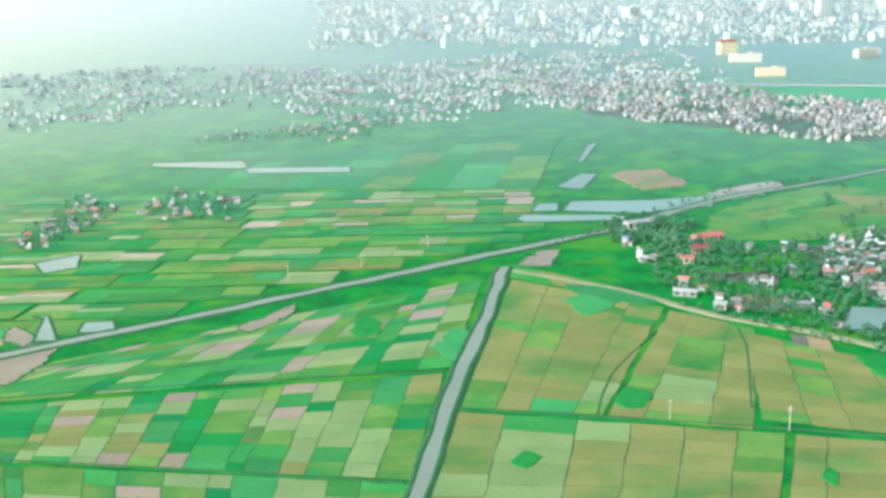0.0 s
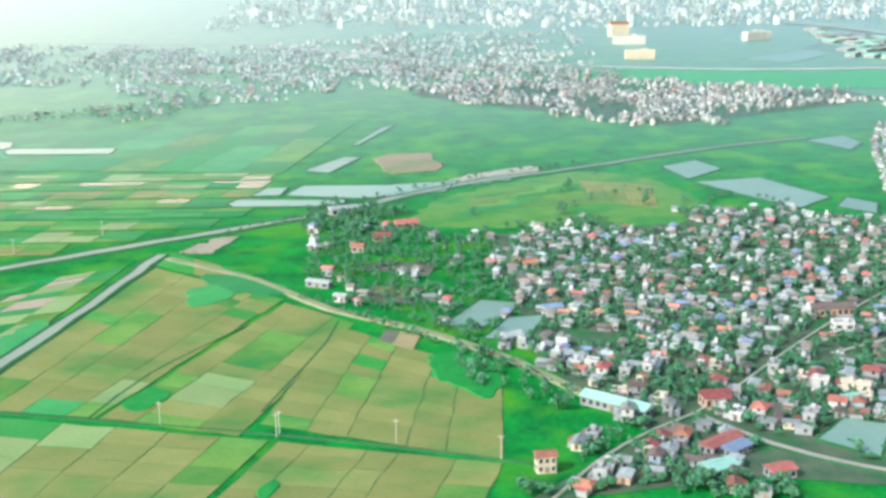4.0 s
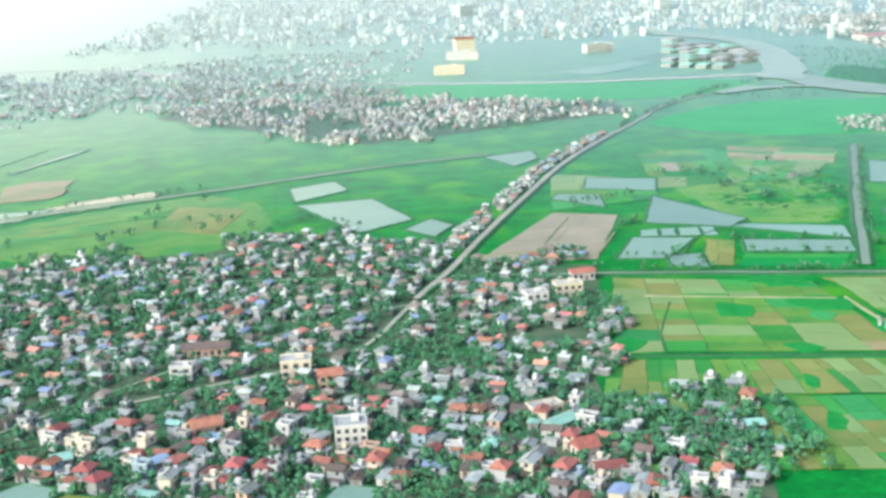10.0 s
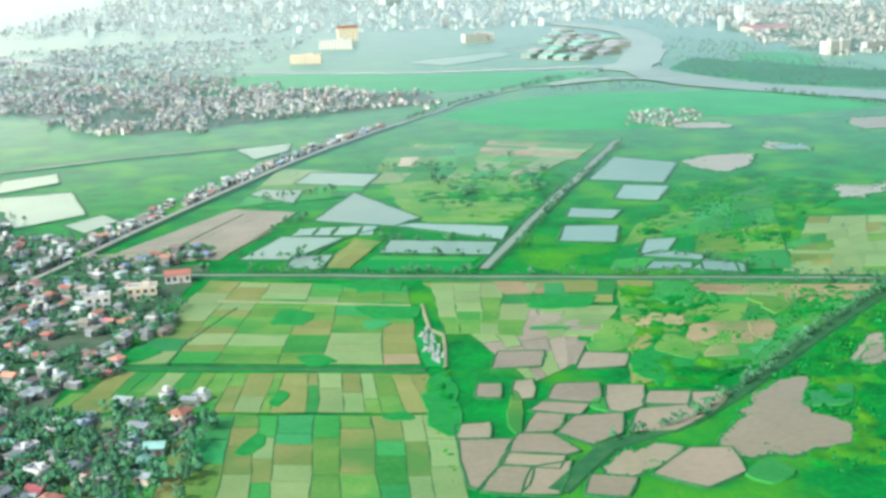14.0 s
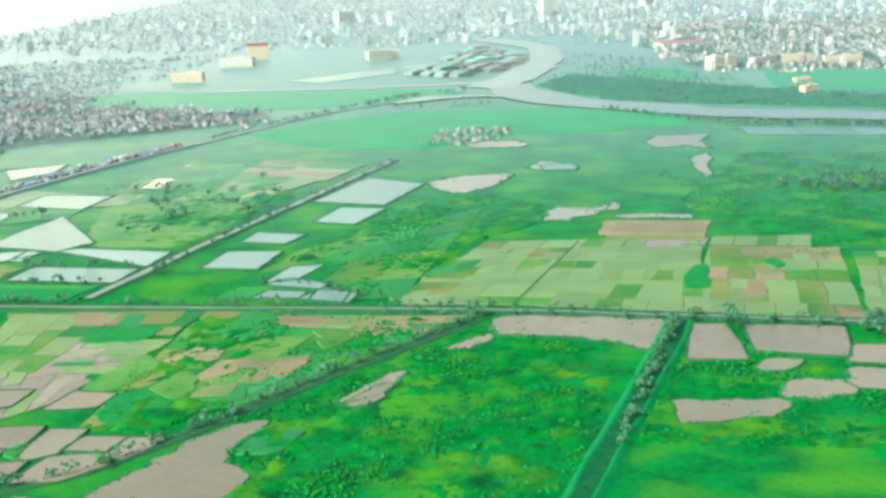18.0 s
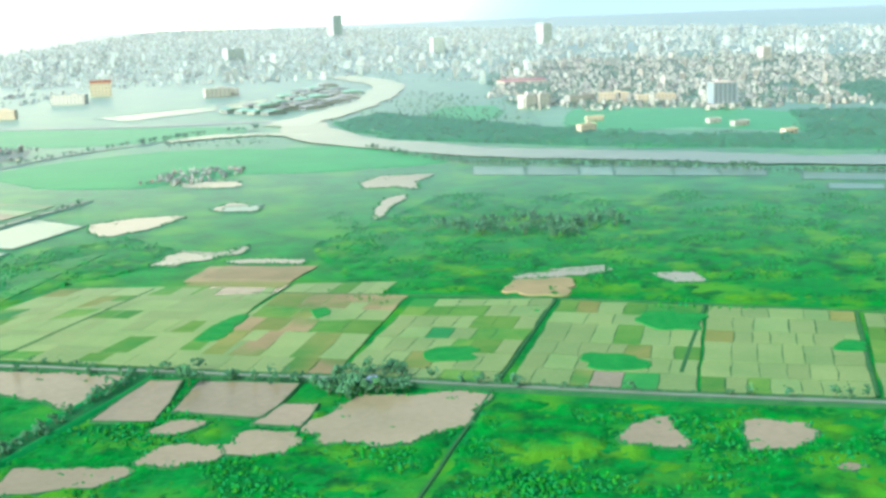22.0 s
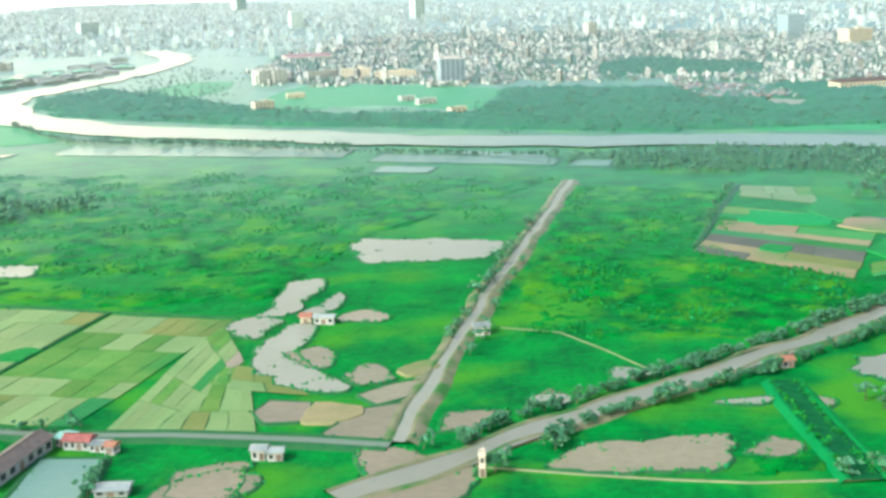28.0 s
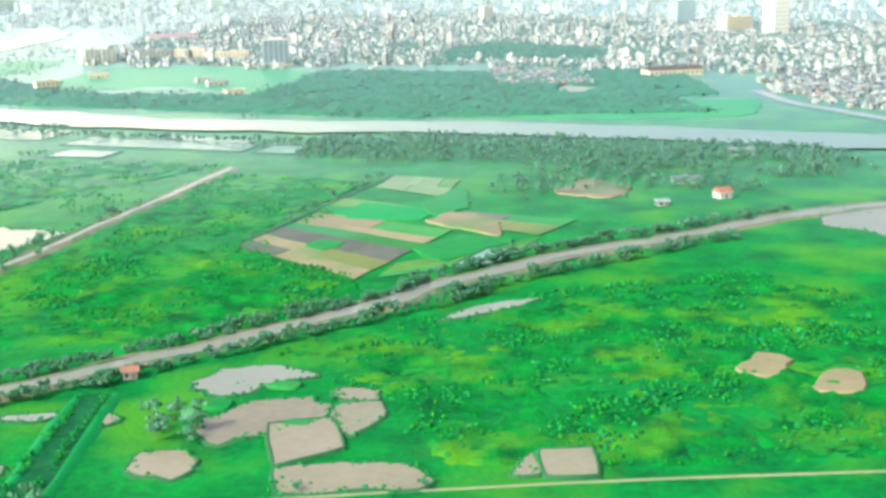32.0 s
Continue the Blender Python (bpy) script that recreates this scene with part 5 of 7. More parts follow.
WOOD_FAR_C = ((1201.0, 1011.4), (1217.4, 1146.3), (1285.7, 1231.4), (1328.8, 1159.6), (1333.5, 1040.9), (1261.7, 1017.5))
BELT_RIVER = ((735.9, 1063.6), (805.1, 968.0), (895.4, 932.0), (988.7, 886.1), (1145.9, 843.3))
BELT_S = ((424.6, 568.7), (512.7, 558.6), (570.4, 553.0), (662.9, 542.3), (721.6, 530.1), (783.1, 518.5), (824.5, 507.9), (869.4, 497.7), (917.7, 487.6), (956.4, 478.7))
BELT_S_SOUTH = ((598.8, 536.6), (662.4, 534.3), (664.3, 534.7), (722.8, 523.2), (780.0, 513.3))
BELT_W = ((1040.8, 467.7), (1043.9, 475.9), (1073.1, 500.4), (1108.4, 529.2), (1158.1, 573.4), (1179.8, 602.0), (1212.7, 631.8), (1249.5, 655.6), (1291.1, 683.3))
BELT_W_SOUTH = ((1057.3, 465.6), (1064.7, 479.1), (1109.8, 512.1), (1156.6, 552.3), (1188.7, 580.3), (1180.4, 578.3), (1210.9, 604.2), (1245.8, 630.6), (1265.1, 645.2))
BELT_T = ((542.7, 597.8), (571.8, 720.0), (609.0, 841.7))
BELT_LEVEE = ((556.9, 398.4), (578.2, 413.2), (594.9, 434.1), (626.3, 480.1), (665.1, 532.9), (664.3, 536.1))
BELT_U = ((699.3, 424.1), (705.2, 447.8), (713.8, 481.3), (724.4, 523.0))
BELT_V = ((1034.8, 543.3), (1043.7, 589.0), (1053.1, 640.6), (1068.0, 713.7))
BELT_V_EAST = ((1040.7, 523.7), (1046.6, 564.1), (1058.4, 631.6))
BELT_X = ((1110.3, 448.9), (1108.0, 502.6))
BELT_X_EAST = ((1114.4, 448.8), (1113.0, 502.4))
BELT_R = ((477.0, 954.4), (502.4, 1022.0), (581.7, 1165.8), (635.4, 1225.8))
BELT_A = ((50.2, 610.7), (87.4, 651.6), (114.1, 687.3), (163.8, 735.6), (236.9, 784.2))
BELT_ROWS = ((468.1, 774.2), (497.2, 781.2), (518.6, 766.2))
BELT_PONDS = ((434.6, 589.6), (454.6, 587.5), (470.2, 570.7))
BELT_PLOT = ((1116.6, 648.2), (1134.8, 714.4), (1152.2, 764.6))
BELT_FARM = ((817.2, 509.4), (853.6, 500.6), (869.6, 496.8))
BELT_PATH = ((1096.9, 449.3), (1111.3, 448.9), (1139.9, 453.5), (1184.4, 458.9))
BELT_C = ((96.5, 502.7), (119.3, 477.0), (155.6, 438.8), (180.6, 411.5))
BELT_POND = ((326.9, 665.5), (295.3, 682.3), (279.0, 657.1))
LINE_R = ((368.1, 575.6), (378.6, 622.9), (401.1, 712.1), (431.8, 824.5), (471.8, 934.2))
CEMETERY = ((507.5, 486.4), (512.5, 491.6), (517.4, 458.6), (512.2, 457.0))
SCRUB_I = ((479.3, 780.7), (520.4, 800.0), (556.7, 785.1), (572.4, 734.5), (547.3, 645.7), (515.7, 656.4), (501.9, 677.0))
SCRUB_J = ((591.0, 621.8), (616.6, 707.5), (661.2, 740.9), (703.6, 691.7), (662.1, 643.2), (633.3, 564.7), (593.5, 594.1))
SCRUB_K = ((573.7, 537.8), (660.3, 528.4), (615.7, 467.7), (587.9, 436.7), (567.4, 438.0))
BELT_P1 = ((425.9, 702.4), (443.0, 710.7), (458.3, 716.8))
BELT_P2 = ((440.1, 637.1), (445.8, 649.3), (452.8, 658.5))
BELT_P3 = ((487.4, 613.4), (509.2, 609.1), (536.0, 608.0))
BELT_P4 = ((491.2, 589.0), (510.8, 585.1), (530.0, 584.9))
BELT_Q = ((586.9, 578.4), (603.2, 576.3), (621.8, 558.6), (635.3, 553.4))
BELT_FISH = ((806.9, 957.5), (895.3, 934.4), (978.0, 908.3))
BELT_FARMYARD = ((969.7, 463.7), (971.2, 449.0), (970.5, 440.1))

# Trees and scrub -----------------------------------------------------------------
OCT_F = [(0, 1, 4), (1, 2, 4), (2, 3, 4), (3, 0, 4), (1, 0, 5), (2, 1, 5), (3, 2, 5), (0, 3, 5)]


def clump(rnd, c, r, flat=0.8):
    v = np.array([(1, 0, 0), (0, 1, 0), (-1, 0, 0), (0, -1, 0), (0, 0, 1), (0, 0, -0.7)], float)
    v *= np.array([rnd.uniform(0.6, 1.25) for _ in range(18)]).reshape(6, 3)
    a = rnd.uniform(0, 6.28)
    m = np.array([[math.cos(a), -math.sin(a), 0], [math.sin(a), math.cos(a), 0], [0.3 * math.sin(a), 0.25 * math.cos(a), 1]])
    return (v @ m.T) * np.array([r, r, r * flat]) + np.array(c)


def crown_pieces(rnd, height, spread, count, start=0.16):
    """Leaf clumps round a few limbs, with gaps and an uneven outline."""
    out = []
    lobes = [(rnd.uniform(-0.45, 0.45) * spread, rnd.uniform(-0.45, 0.45) * spread, height * rnd.uniform(start + 0.15, 0.8), spread * rnd.uniform(0.32, 0.55)) for _ in range(5)]
    for i in range(count):
        lx, ly, lz, lr = lobes[i % len(lobes)]
        th, ph = rnd.uniform(0, 6.28), math.acos(rnd.uniform(-0.5, 1))
        k = lr * rnd.uniform(0.6, 1.05)
        out.append(clump(rnd, (lx + k * math.sin(ph) * math.cos(th), ly + k * math.sin(ph) * math.sin(th), lz + 0.8 * k * math.cos(ph)), spread * rnd.uniform(0.15, 0.27)))
    return out


def limb(heap, a, b, ra, rb, slot=0):
    a, b = Vector(a), Vector(b)
    d = (b - a).normalized()
    s = d.orthogonal().normalized()
    t = d.cross(s)
    v = []
    for p, r in ((a, ra), (b, rb)):
        for k in range(5):
            w = 6.2832 * k / 5
            v.append(tuple(p + s * r * math.cos(w) + t * r * math.sin(w)))
    heap.add(v, [(k, (k + 1) % 5, 5 + (k + 1) % 5, 5 + k) for k in range(5)], slot)


def tree_meshes(seed, height, spread, count):
    rnd = random.Random(seed)
    wood = Heap()
    limb(wood, (0, 0, -0.6), (0.1, 0.1, height * 0.5), height * 0.032, height * 0.018)
    for k in range(4):
        w = k * 1.57 + rnd.uniform(-0.4, 0.4)
        limb(wood, (0.05, 0.05, height * rnd.uniform(0.28, 0.45)), (math.cos(w) * spread * 0.4, math.sin(w) * spread * 0.4, height * rnd.uniform(0.6, 0.8)), height * 0.014, height * 0.006)
    leaf = Heap()
    for c in crown_pieces(rnd, height, spread, count):
        leaf.add(c, OCT_F)
    return wood.done("trunk", M_BARK), leaf.done("crown", M_LEAF)


TREES = [tree_meshes(40 + i, h, s, 58) for i, (h, s) in enumerate(((7, 5.5), (5.5, 4.8), (8, 5.5), (4.8, 4.5), (6, 6), (9, 4)))]


def tree(x, y, kind, scale, turn):
    wood, leaf = TREES[kind]
    root = tagged(new("tree"), "dark leafy broad-crowned tree rooted in the ground", "tree", group="village trees")
    part("trunk", wood, root)
    part("crown", leaf, root)
    root.matrix_basis = pose(x, y, -0.1, 0, 0, turn) @ Matrix.Diagonal((scale, scale, scale, 1))


def wood_stuff(places, name, label, size=(5, 9), pieces=13, ground=0.0, leaf=M_LEAF):
    """Many trees in one mesh."""
    rnd = random.Random(len(places) + len(name))
    heap = Heap()
    for x, y in places:
        h = rnd.uniform(*size)
        s = h * rnd.uniform(0.55, 0.95)
        limb(heap, (x, y, -0.3), (x + 0.2, y, h * 0.55), h * 0.03, h * 0.012, 1)
        for c in crown_pieces(rnd, h, s, pieces, 0.1):
            heap.add((c - np.array([0, 0, 0])) * np.array([1, 1, 1]) + np.array([x, y, ground]), OCT_F)
        for k in range(3):
            heap.add(clump(rnd, (x + rnd.uniform(-0.2, 0.2) * s, y + rnd.uniform(-0.2, 0.2) * s, h * rnd.uniform(0.45, 0.7)), s * 0.33), OCT_F)
    return tagged(part(name, heap.done(name, [leaf, M_BARK])), label, "trees", kind="stuff")


def along(pts, spacing, side=0.0, jitter=1.5, seed=1, keep=0.8):
    rnd = random.Random(seed)
    out, line = [], smooth_line(pts, spacing)
    for i, p in enumerate(line[:-1]):
        if rnd.random() > keep:
            continue
        d = (line[i + 1] - p).normalized()
        q = p + Vector((d.y, -d.x, 0)) * side
        out.append((q.x + rnd.uniform(-jitter, jitter), q.y + rnd.uniform(-jitter, jitter)))
    return out


def scatter(poly, spacing, seed=1, keep=1.0, gap=3.0, lumps=0.0):
    """Places in a polygon at about the spacing, clear of roads and water; lumps leaves patchy openings."""
    rnd = random.Random(seed)
    x0, x1 = min(p[0] for p in poly), max(p[0] for p in poly)
    y0, y1 = min(p[1] for p in poly), max(p[1] for p in poly)
    out, y = [], y0
    fray = min(60.0, 0.2 * min(x1 - x0, y1 - y0))
    while y < y1:
        x = x0
        while x < x1:
            px, py = x + rnd.uniform(-0.42, 0.42) * spacing, y + rnd.uniform(-0.42, 0.42) * spacing
            x += spacing
            if rnd.random() > keep:
                continue
            bend = Vector((px * 0.03, py * 0.03, 4))
            if not inside(px + fray * noise.noise(bend), py + fray * noise.noise(bend.yzx), poly):
                continue
            if lumps and noise.noise(Vector((px * 0.02, py * 0.02, seed))) < lumps - 0.5:
                continue
            if clear(px, py, gap):
                out.append((px, py))
        y += spacing
    return out


# Houses -----------------------------------------------------------------
def panel_mesh(name, w, h, d, m):
    return Heap().box(0, 0, 0, w, d, h).done(name, m)


WIN = panel_mesh("window", 0.95, 1.1, 0.12, M_PANE)
WIN_SIDE = panel_mesh("window", 0.12, 1.1, 0.95, M_PANE)
DOOR = panel_mesh("door", 1.2, 1.9, 0.14, M_DOOR)


def house(kind, w, d, floors, wall, roof, x, y, turn):
    """kind: flat, gable, hip or shed. The front looks along the local -y axis."""
    storey = 2.1
    h = floors * storey if kind != "shed" else 2.3
    names = {id(M_TILE): "red-tiled", id(M_RUST): "old brown-tiled", id(M_METAL): "grey sheet-roofed", id(M_BLUE): "blue sheet-roofed", id(M_TEAL): "green sheet-roofed", id(M_SLAB): "flat-roofed"}
    colours = dict(zip(map(id, M_WALLS), ("white", "cream", "grey", "pale blue", "peach")))
    root = tagged(new("shed" if kind == "shed" else "house"), f"{colours[id(wall)]} {names[id(roof)]} {'low shed' if kind == 'shed' else ('single-storey' if floors == 1 else 'multi-storey') + ' village house'} among trees",
                  "shed" if kind == "shed" else "house", group="village houses")
    part("wall", Heap().box(0, 0, -0.4, w, d, h + 0.4).done("wall", wall), root)
    if kind == "flat":
        heap = Heap().box(0, 0, h, w + 0.5, d + 0.5, 0.25)
        part("roof", heap.done("roof", roof), root)
        rim = Heap()
        for sx in (-1, 1):
            rim.box(sx * (w / 2 + 0.1), 0, h + 0.25, 0.22, d + 0.3, 0.8)
        for sy in (-1, 1):
            rim.box(0, sy * (d / 2 + 0.1), h + 0.25, w, 0.22, 0.8)
        part("parapet", rim.done("parapet", wall), root)
        part("stair_hut", Heap().box(-w * 0.2, d * 0.25, h + 0.25, w * 0.4, d * 0.22, 1.5).box(-w * 0.2, d * 0.25, h + 1.75, w * 0.5, d * 0.26, 0.15).done("stair_hut", wall), root)
        if floors > 1:
            part("balcony", Heap().box(0, -d / 2 - 0.55, storey, w * 0.9, 1.1, 0.18).box(0, -d / 2 - 1.05, storey + 0.18, w * 0.9, 0.1, 0.8).done("balcony", wall), root)
    elif kind == "gable":
        top = part("roof", Heap().gable(0, 0, h, w + 1.2, d + 0.8, w * 0.28).done("roof", roof), root)
        part("ridge", Heap().box(0, 0, h + w * 0.28 + 0.2, 0.3, d + 0.8, 0.14).done("ridge", M_RUST), top)
    elif kind == "hip":
        top = part("roof", Heap().gable(0, 0, h, w + 1.6, d + 1.6, w * 0.3, hip=w * 0.42).done("roof", roof), root)
        part("ridge", Heap().box(0, 0, h + w * 0.3 + 0.2, 0.3, d + 1.6 - w * 0.84, 0.14).done("ridge", M_RUST), top)
        part("porch", Heap().box(0, -d / 2 - 1.0, 2.9, w * 0.7, 2.0, 0.2).box(-w * 0.3, -d / 2 - 1.8, -0.2, 0.3, 0.3, 3.1).box(w * 0.3, -d / 2 - 1.8, -0.2, 0.3, 0.3, 3.1).done("porch", wall), root)
    else:
        part("roof", Heap().gable(0, 0, h, w + 0.8, d + 0.8, w * 0.13, thick=0.1).done("roof", roof), root)
    part("door", DOOR, root, at=(0, -d / 2 - 0.06, 0.0))
    if kind != "shed":
        s = 1 if int(x * 7) % 2 else -1
        aw, ad = w * (0.45 + 0.05 * (int(y * 3) % 5)), d * (0.5 + 0.08 * (int(x * 3) % 5))
        annex = part("annex", Heap().box(s * (w / 2 + aw / 2), d * 0.1, -0.4, aw, ad, 2.2).done("annex", M_WALLS[2] if int(x) % 3 else wall), root)
        part("annex_roof", Heap().gable(s * (w / 2 + aw / 2), d * 0.1, 1.8, aw + 0.4, ad + 0.5, 0.45, thick=0.08).done("annex_roof", (M_METAL, M_RUST, M_RUST, M_METAL, M_TILE)[int(y * 5) % 5]), annex)
    for k in range(min(floors, 3) if kind != "shed" else 1):
        for sx in ((-1, 1) if w > 5 else (0,) if k else ()):
            part("window", WIN, root, at=(sx * w * 0.3, -d / 2 - 0.05, k * storey + 0.8))
        part("window", WIN_SIDE, root, at=(w / 2 + 0.05, d * 0.12, k * storey + 0.8))
        part("window", WIN_SIDE, root, at=(-w / 2 - 0.05, -d * 0.12, k * storey + 0.8))
    root.matrix_basis = pose(x, y, 0.2, 0, 0, turn) @ Matrix.Diagonal((0.86, 0.86, 0.86, 1))
    return root


def pick_house(rnd):
    kind = rnd.choices(("flat", "gable", "hip", "shed"), (30, 36, 12, 22))[0]
    wall = rnd.choices(M_WALLS, (36, 20, 30, 6, 8))[0]
    if kind == "flat":
        return kind, rnd.uniform(2.8, 4.0), rnd.uniform(4.0, 6.2), rnd.choice((1, 1, 1, 2)), wall, rnd.choice((M_SLAB, M_SLAB, M_METAL))
    if kind == "gable":
        return kind, rnd.uniform(3.0, 4.1), rnd.uniform(4.2, 6.2), rnd.choice((1, 1, 1, 2)), wall, rnd.choices((M_TILE, M_RUST, M_METAL), (4, 6, 4))[0]
    if kind == "hip":
        return kind, rnd.uniform(3.6, 4.6), rnd.uniform(4.4, 5.8), rnd.choice((1, 2)), wall, M_TILE
    return kind, rnd.uniform(3.0, 4.6), rnd.uniform(4.6, 7.4), 1, wall, rnd.choices((M_METAL, M_BLUE, M_TEAL, M_RUST), (8, 1, 1, 5))[0]


def houses_stuff(places, name, label, seed, turn0, size=1.0, storeys=(1, 4), gable=0.35, windows=True, wall=M_TOWN, roofs=(3, 4, 4, 1, 3), rise=2.2):
    """Far houses in one mesh: bodies, roofs, parapets and dark window bands."""
    rnd = random.Random(seed)
    heap = Heap()
    for x, y in places:
        w, d = rnd.uniform(2.4, 4.0) * size, rnd.uniform(3.2, 5.4) * size
        h = min(rnd.randint(*storeys), rnd.randint(*storeys)) * rise
        t = turn0 + rnd.choice((0, 1.57)) + rnd.uniform(-0.12, 0.12)
        heap.box(x, y, -0.4, w, d, h + 0.4, t, 0)
        if rnd.random() < gable:
            heap.gable(x, y, h, w + 1, d + 1, w * 0.28, t, rnd.choices((1, 3, 4, 5, 6), roofs)[0], hip=rnd.choice((0, w * 0.35)))
        else:
            heap.box(x, y, h, w * 1.04, d * 1.04, 0.3, t, rnd.choices((0, 3), (2, 1))[0])
            heap.box(x + rnd.uniform(-1, 1), y + rnd.uniform(-1, 1), h + 0.3, w * 0.45, d * 0.4, 1.3, t, 0)
        if size < 0.95:
            for _ in range(rnd.randint(0, 2)):
                u = t + rnd.choice((0, 1.57, 3.14, 4.71))
                ax, ay = x + math.cos(u) * w * 0.8, y + math.sin(u) * w * 0.8
                lw = w * rnd.uniform(0.45, 0.8)
                heap.box(ax, ay, -0.3, lw, lw * rnd.uniform(0.8, 1.5), rnd.uniform(1.5, 2.1), t, rnd.choice((0, 4)))
                heap.gable(ax, ay, 1.75, lw + 0.5, lw * 1.5, 0.4, t, rnd.choices((1, 3, 4, 6), (1, 5, 5, 3))[0], thick=0.08)
        for k in range(int(h // 2.19 if windows else 0)):
            for sx in (-0.25, 0.25):
                c, s = math.cos(t), math.sin(t)
                for px, py, ww, dd in ((sx * w, -d / 2, 0.9, 0.2), (w / 2, sx * d, 0.2, 0.9), (-w / 2, sx * d, 0.2, 0.9), (sx * w, d / 2, 0.9, 0.2)):
                    qx, qy = x + px * c - py * s, y + px * s + py * c
                    if (qx - x) * (860 - x) + (qy - y) * (170 - y) > 0:
                        heap.box(qx, qy, k * 2.2 + 0.7, ww, dd, 1.0, t, 2)
    return tagged(part(name, heap.done(name, [wall, M_TOWNRED, M_PANE, M_TOWNGREY, M_TOWNBROWN, M_BLUE, M_METAL])), label, "houses", kind="stuff")



# Buildings that stand out -----------------------------------------------------------------
WHITE, CREAM, GREYISH, BLUEISH, PEACH = M_WALLS


def building(pts, depth, height, wall, roof, name, label, floors, columns, pitch=0.0):
    """A block whose front runs between two points on the ground, with a grid of windows."""
    a, b = Vector(pts[0]), Vector(pts[1])
    w = (b - a).length
    turn = math.degrees(math.atan2((b - a).y, (b - a).x))
    root = tagged(new(name), label, name.replace("_", " "))
    # Farthest blocks: the haze-coloured material replaces wall and roof colours.
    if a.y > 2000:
        wall = roof = M_HAZED_CITY
    part("wall", Heap().box(0, depth / 2, -0.3, w, depth, height + 0.3).done("wall", wall), root)
    if pitch:
        top = part("roof", Heap().gable(0, depth / 2, height, depth + 0.8, w + 0.8, pitch, math.pi / 2, thick=0.12).done("roof", roof), root)
        part("ridge", Heap().box(0, depth / 2, height + pitch + 0.08, w + 0.8, 0.3, 0.12).done("ridge", roof), top)
    else:
        part("roof", Heap().box(0, depth / 2, height, w * 0.98, depth * 0.98, 0.15).done("roof", roof), root)
        rim = Heap()
        for sx in (-1, 1):
            rim.box(sx * w / 2, depth / 2, height - 0.1, 0.25, depth + 0.25, 0.75)
        for dy in (0, depth):
            rim.box(0, dy, height - 0.1, w, 0.25, 0.75)
        part("parapet", rim.done("parapet", wall), root)
        part("stair_hut", Heap().box(w * 0.15, depth * 0.6, height + 0.1, min(w * 0.25, 6), depth * 0.3, min(2.2, height * 0.25)).done("stair_hut", wall), root)
    fh, cw = height / floors, w / columns
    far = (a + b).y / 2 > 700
    # Far panes get the paler glass, its haze painted in.
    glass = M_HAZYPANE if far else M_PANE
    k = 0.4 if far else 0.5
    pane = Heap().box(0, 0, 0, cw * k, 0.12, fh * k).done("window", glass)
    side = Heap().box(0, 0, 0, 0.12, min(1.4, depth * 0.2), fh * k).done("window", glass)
    for k in range(floors):
        for i in range(columns):
            if k == 0 and i == columns // 2 and height < 12:
                continue
            part("window", pane, root, at=((i + 0.5) * cw - w / 2, -0.05, k * fh + fh * 0.28))
        for sx in (-1, 1):
            for dy in (0.3, 0.7):
                part("window", side, root, at=(sx * (w / 2 + 0.05), depth * dy, k * fh + fh * 0.28))
    if height < 12:
        part("door", Heap().box(0, 0, 0, min(1.3, cw * 0.7), 0.14, min(2.0, fh * 0.75)).done("door", M_DOOR), root, at=((columns // 2 + 0.5) * cw - w / 2, -0.06, 0))
    m = (a + b) / 2
    root.matrix_basis = pose(m.x, m.y, 0.05, 0, 0, turn)
    d = (b - a).normalized()
    side = Vector((-d.y, d.x))
    plot = [a - d - side * 1.5, b + d - side * 1.5, b + d + side * (depth + 1), a - d + side * (depth + 1)]
    PONDS.append(([(q.x, q.y) for q in plot], (min(q.x for q in plot), min(q.y for q in plot), max(q.x for q in plot), max(q.y for q in plot))))
    return root


def tower(pts, depth, height):
    """The unfinished grey tower: dark bays between pale vertical fins."""
    a, b = Vector(pts[0]), Vector(pts[1])
    w = (b - a).length
    root = tagged(new("office_tower"), "blue-grey office tower with pale vertical fins", "tower")
    part("core", Heap().box(0, depth / 2, -0.3, w, depth, height + 0.3).done("core", M_TOWER), root)
    part("crown", Heap().box(0, depth / 2, height, w * 0.55, depth * 0.6, 2.0).box(0, depth / 2, height, w * 1.02, depth * 1.02, 0.5).done("crown", M_CONC), root)
    part("podium", Heap().box(0, depth / 2 - 1, -0.3, w * 1.25, depth * 1.3, 3.2).done("podium", M_CONC), root)
    fin = Heap().box(0, 0, 0, 0.5, 0.6, height - 3.2).done("fin", M_TOWER)
    pane = Heap().box(0, 0, 0, w / 7, 0.2, height / 15).done("window", M_BAY)
    for i in range(6):
        x = (i / 5 - 0.5) * w
        part("fin", fin, root, at=(x, -0.2, 3.0))
        for k in range(10):
            if i < 5:
                part("window", pane, root, at=(x + w / 10, -0.06, 3.4 + k * (height - 3.6) / 10))
    m = (a + b) / 2
    root.matrix_basis = pose(m.x, m.y, 0, 0, 0, math.degrees(math.atan2((b - a).y, (b - a).x)))


def pole(pts):
    x, y = pts[0]
    root = tagged(new("utility_pole"), "pale concrete utility pole standing in the fields", "pole", group="utility poles")
    h = Heap()
    limb(h, (0, 0, -0.5), (0, 0, 7.2), 0.13, 0.08)
    part("shaft", h.done("shaft", M_CONC), root)
    part("crossarm", Heap().box(0, 0, 6.5, 1.6, 0.16, 0.16).done("crossarm", M_CONC), root)
    root.location = (x, y, 0)


# Landmarks
tower(((1014.1, 1281.7), (1034.0, 1285.9)), 15, 20.7)
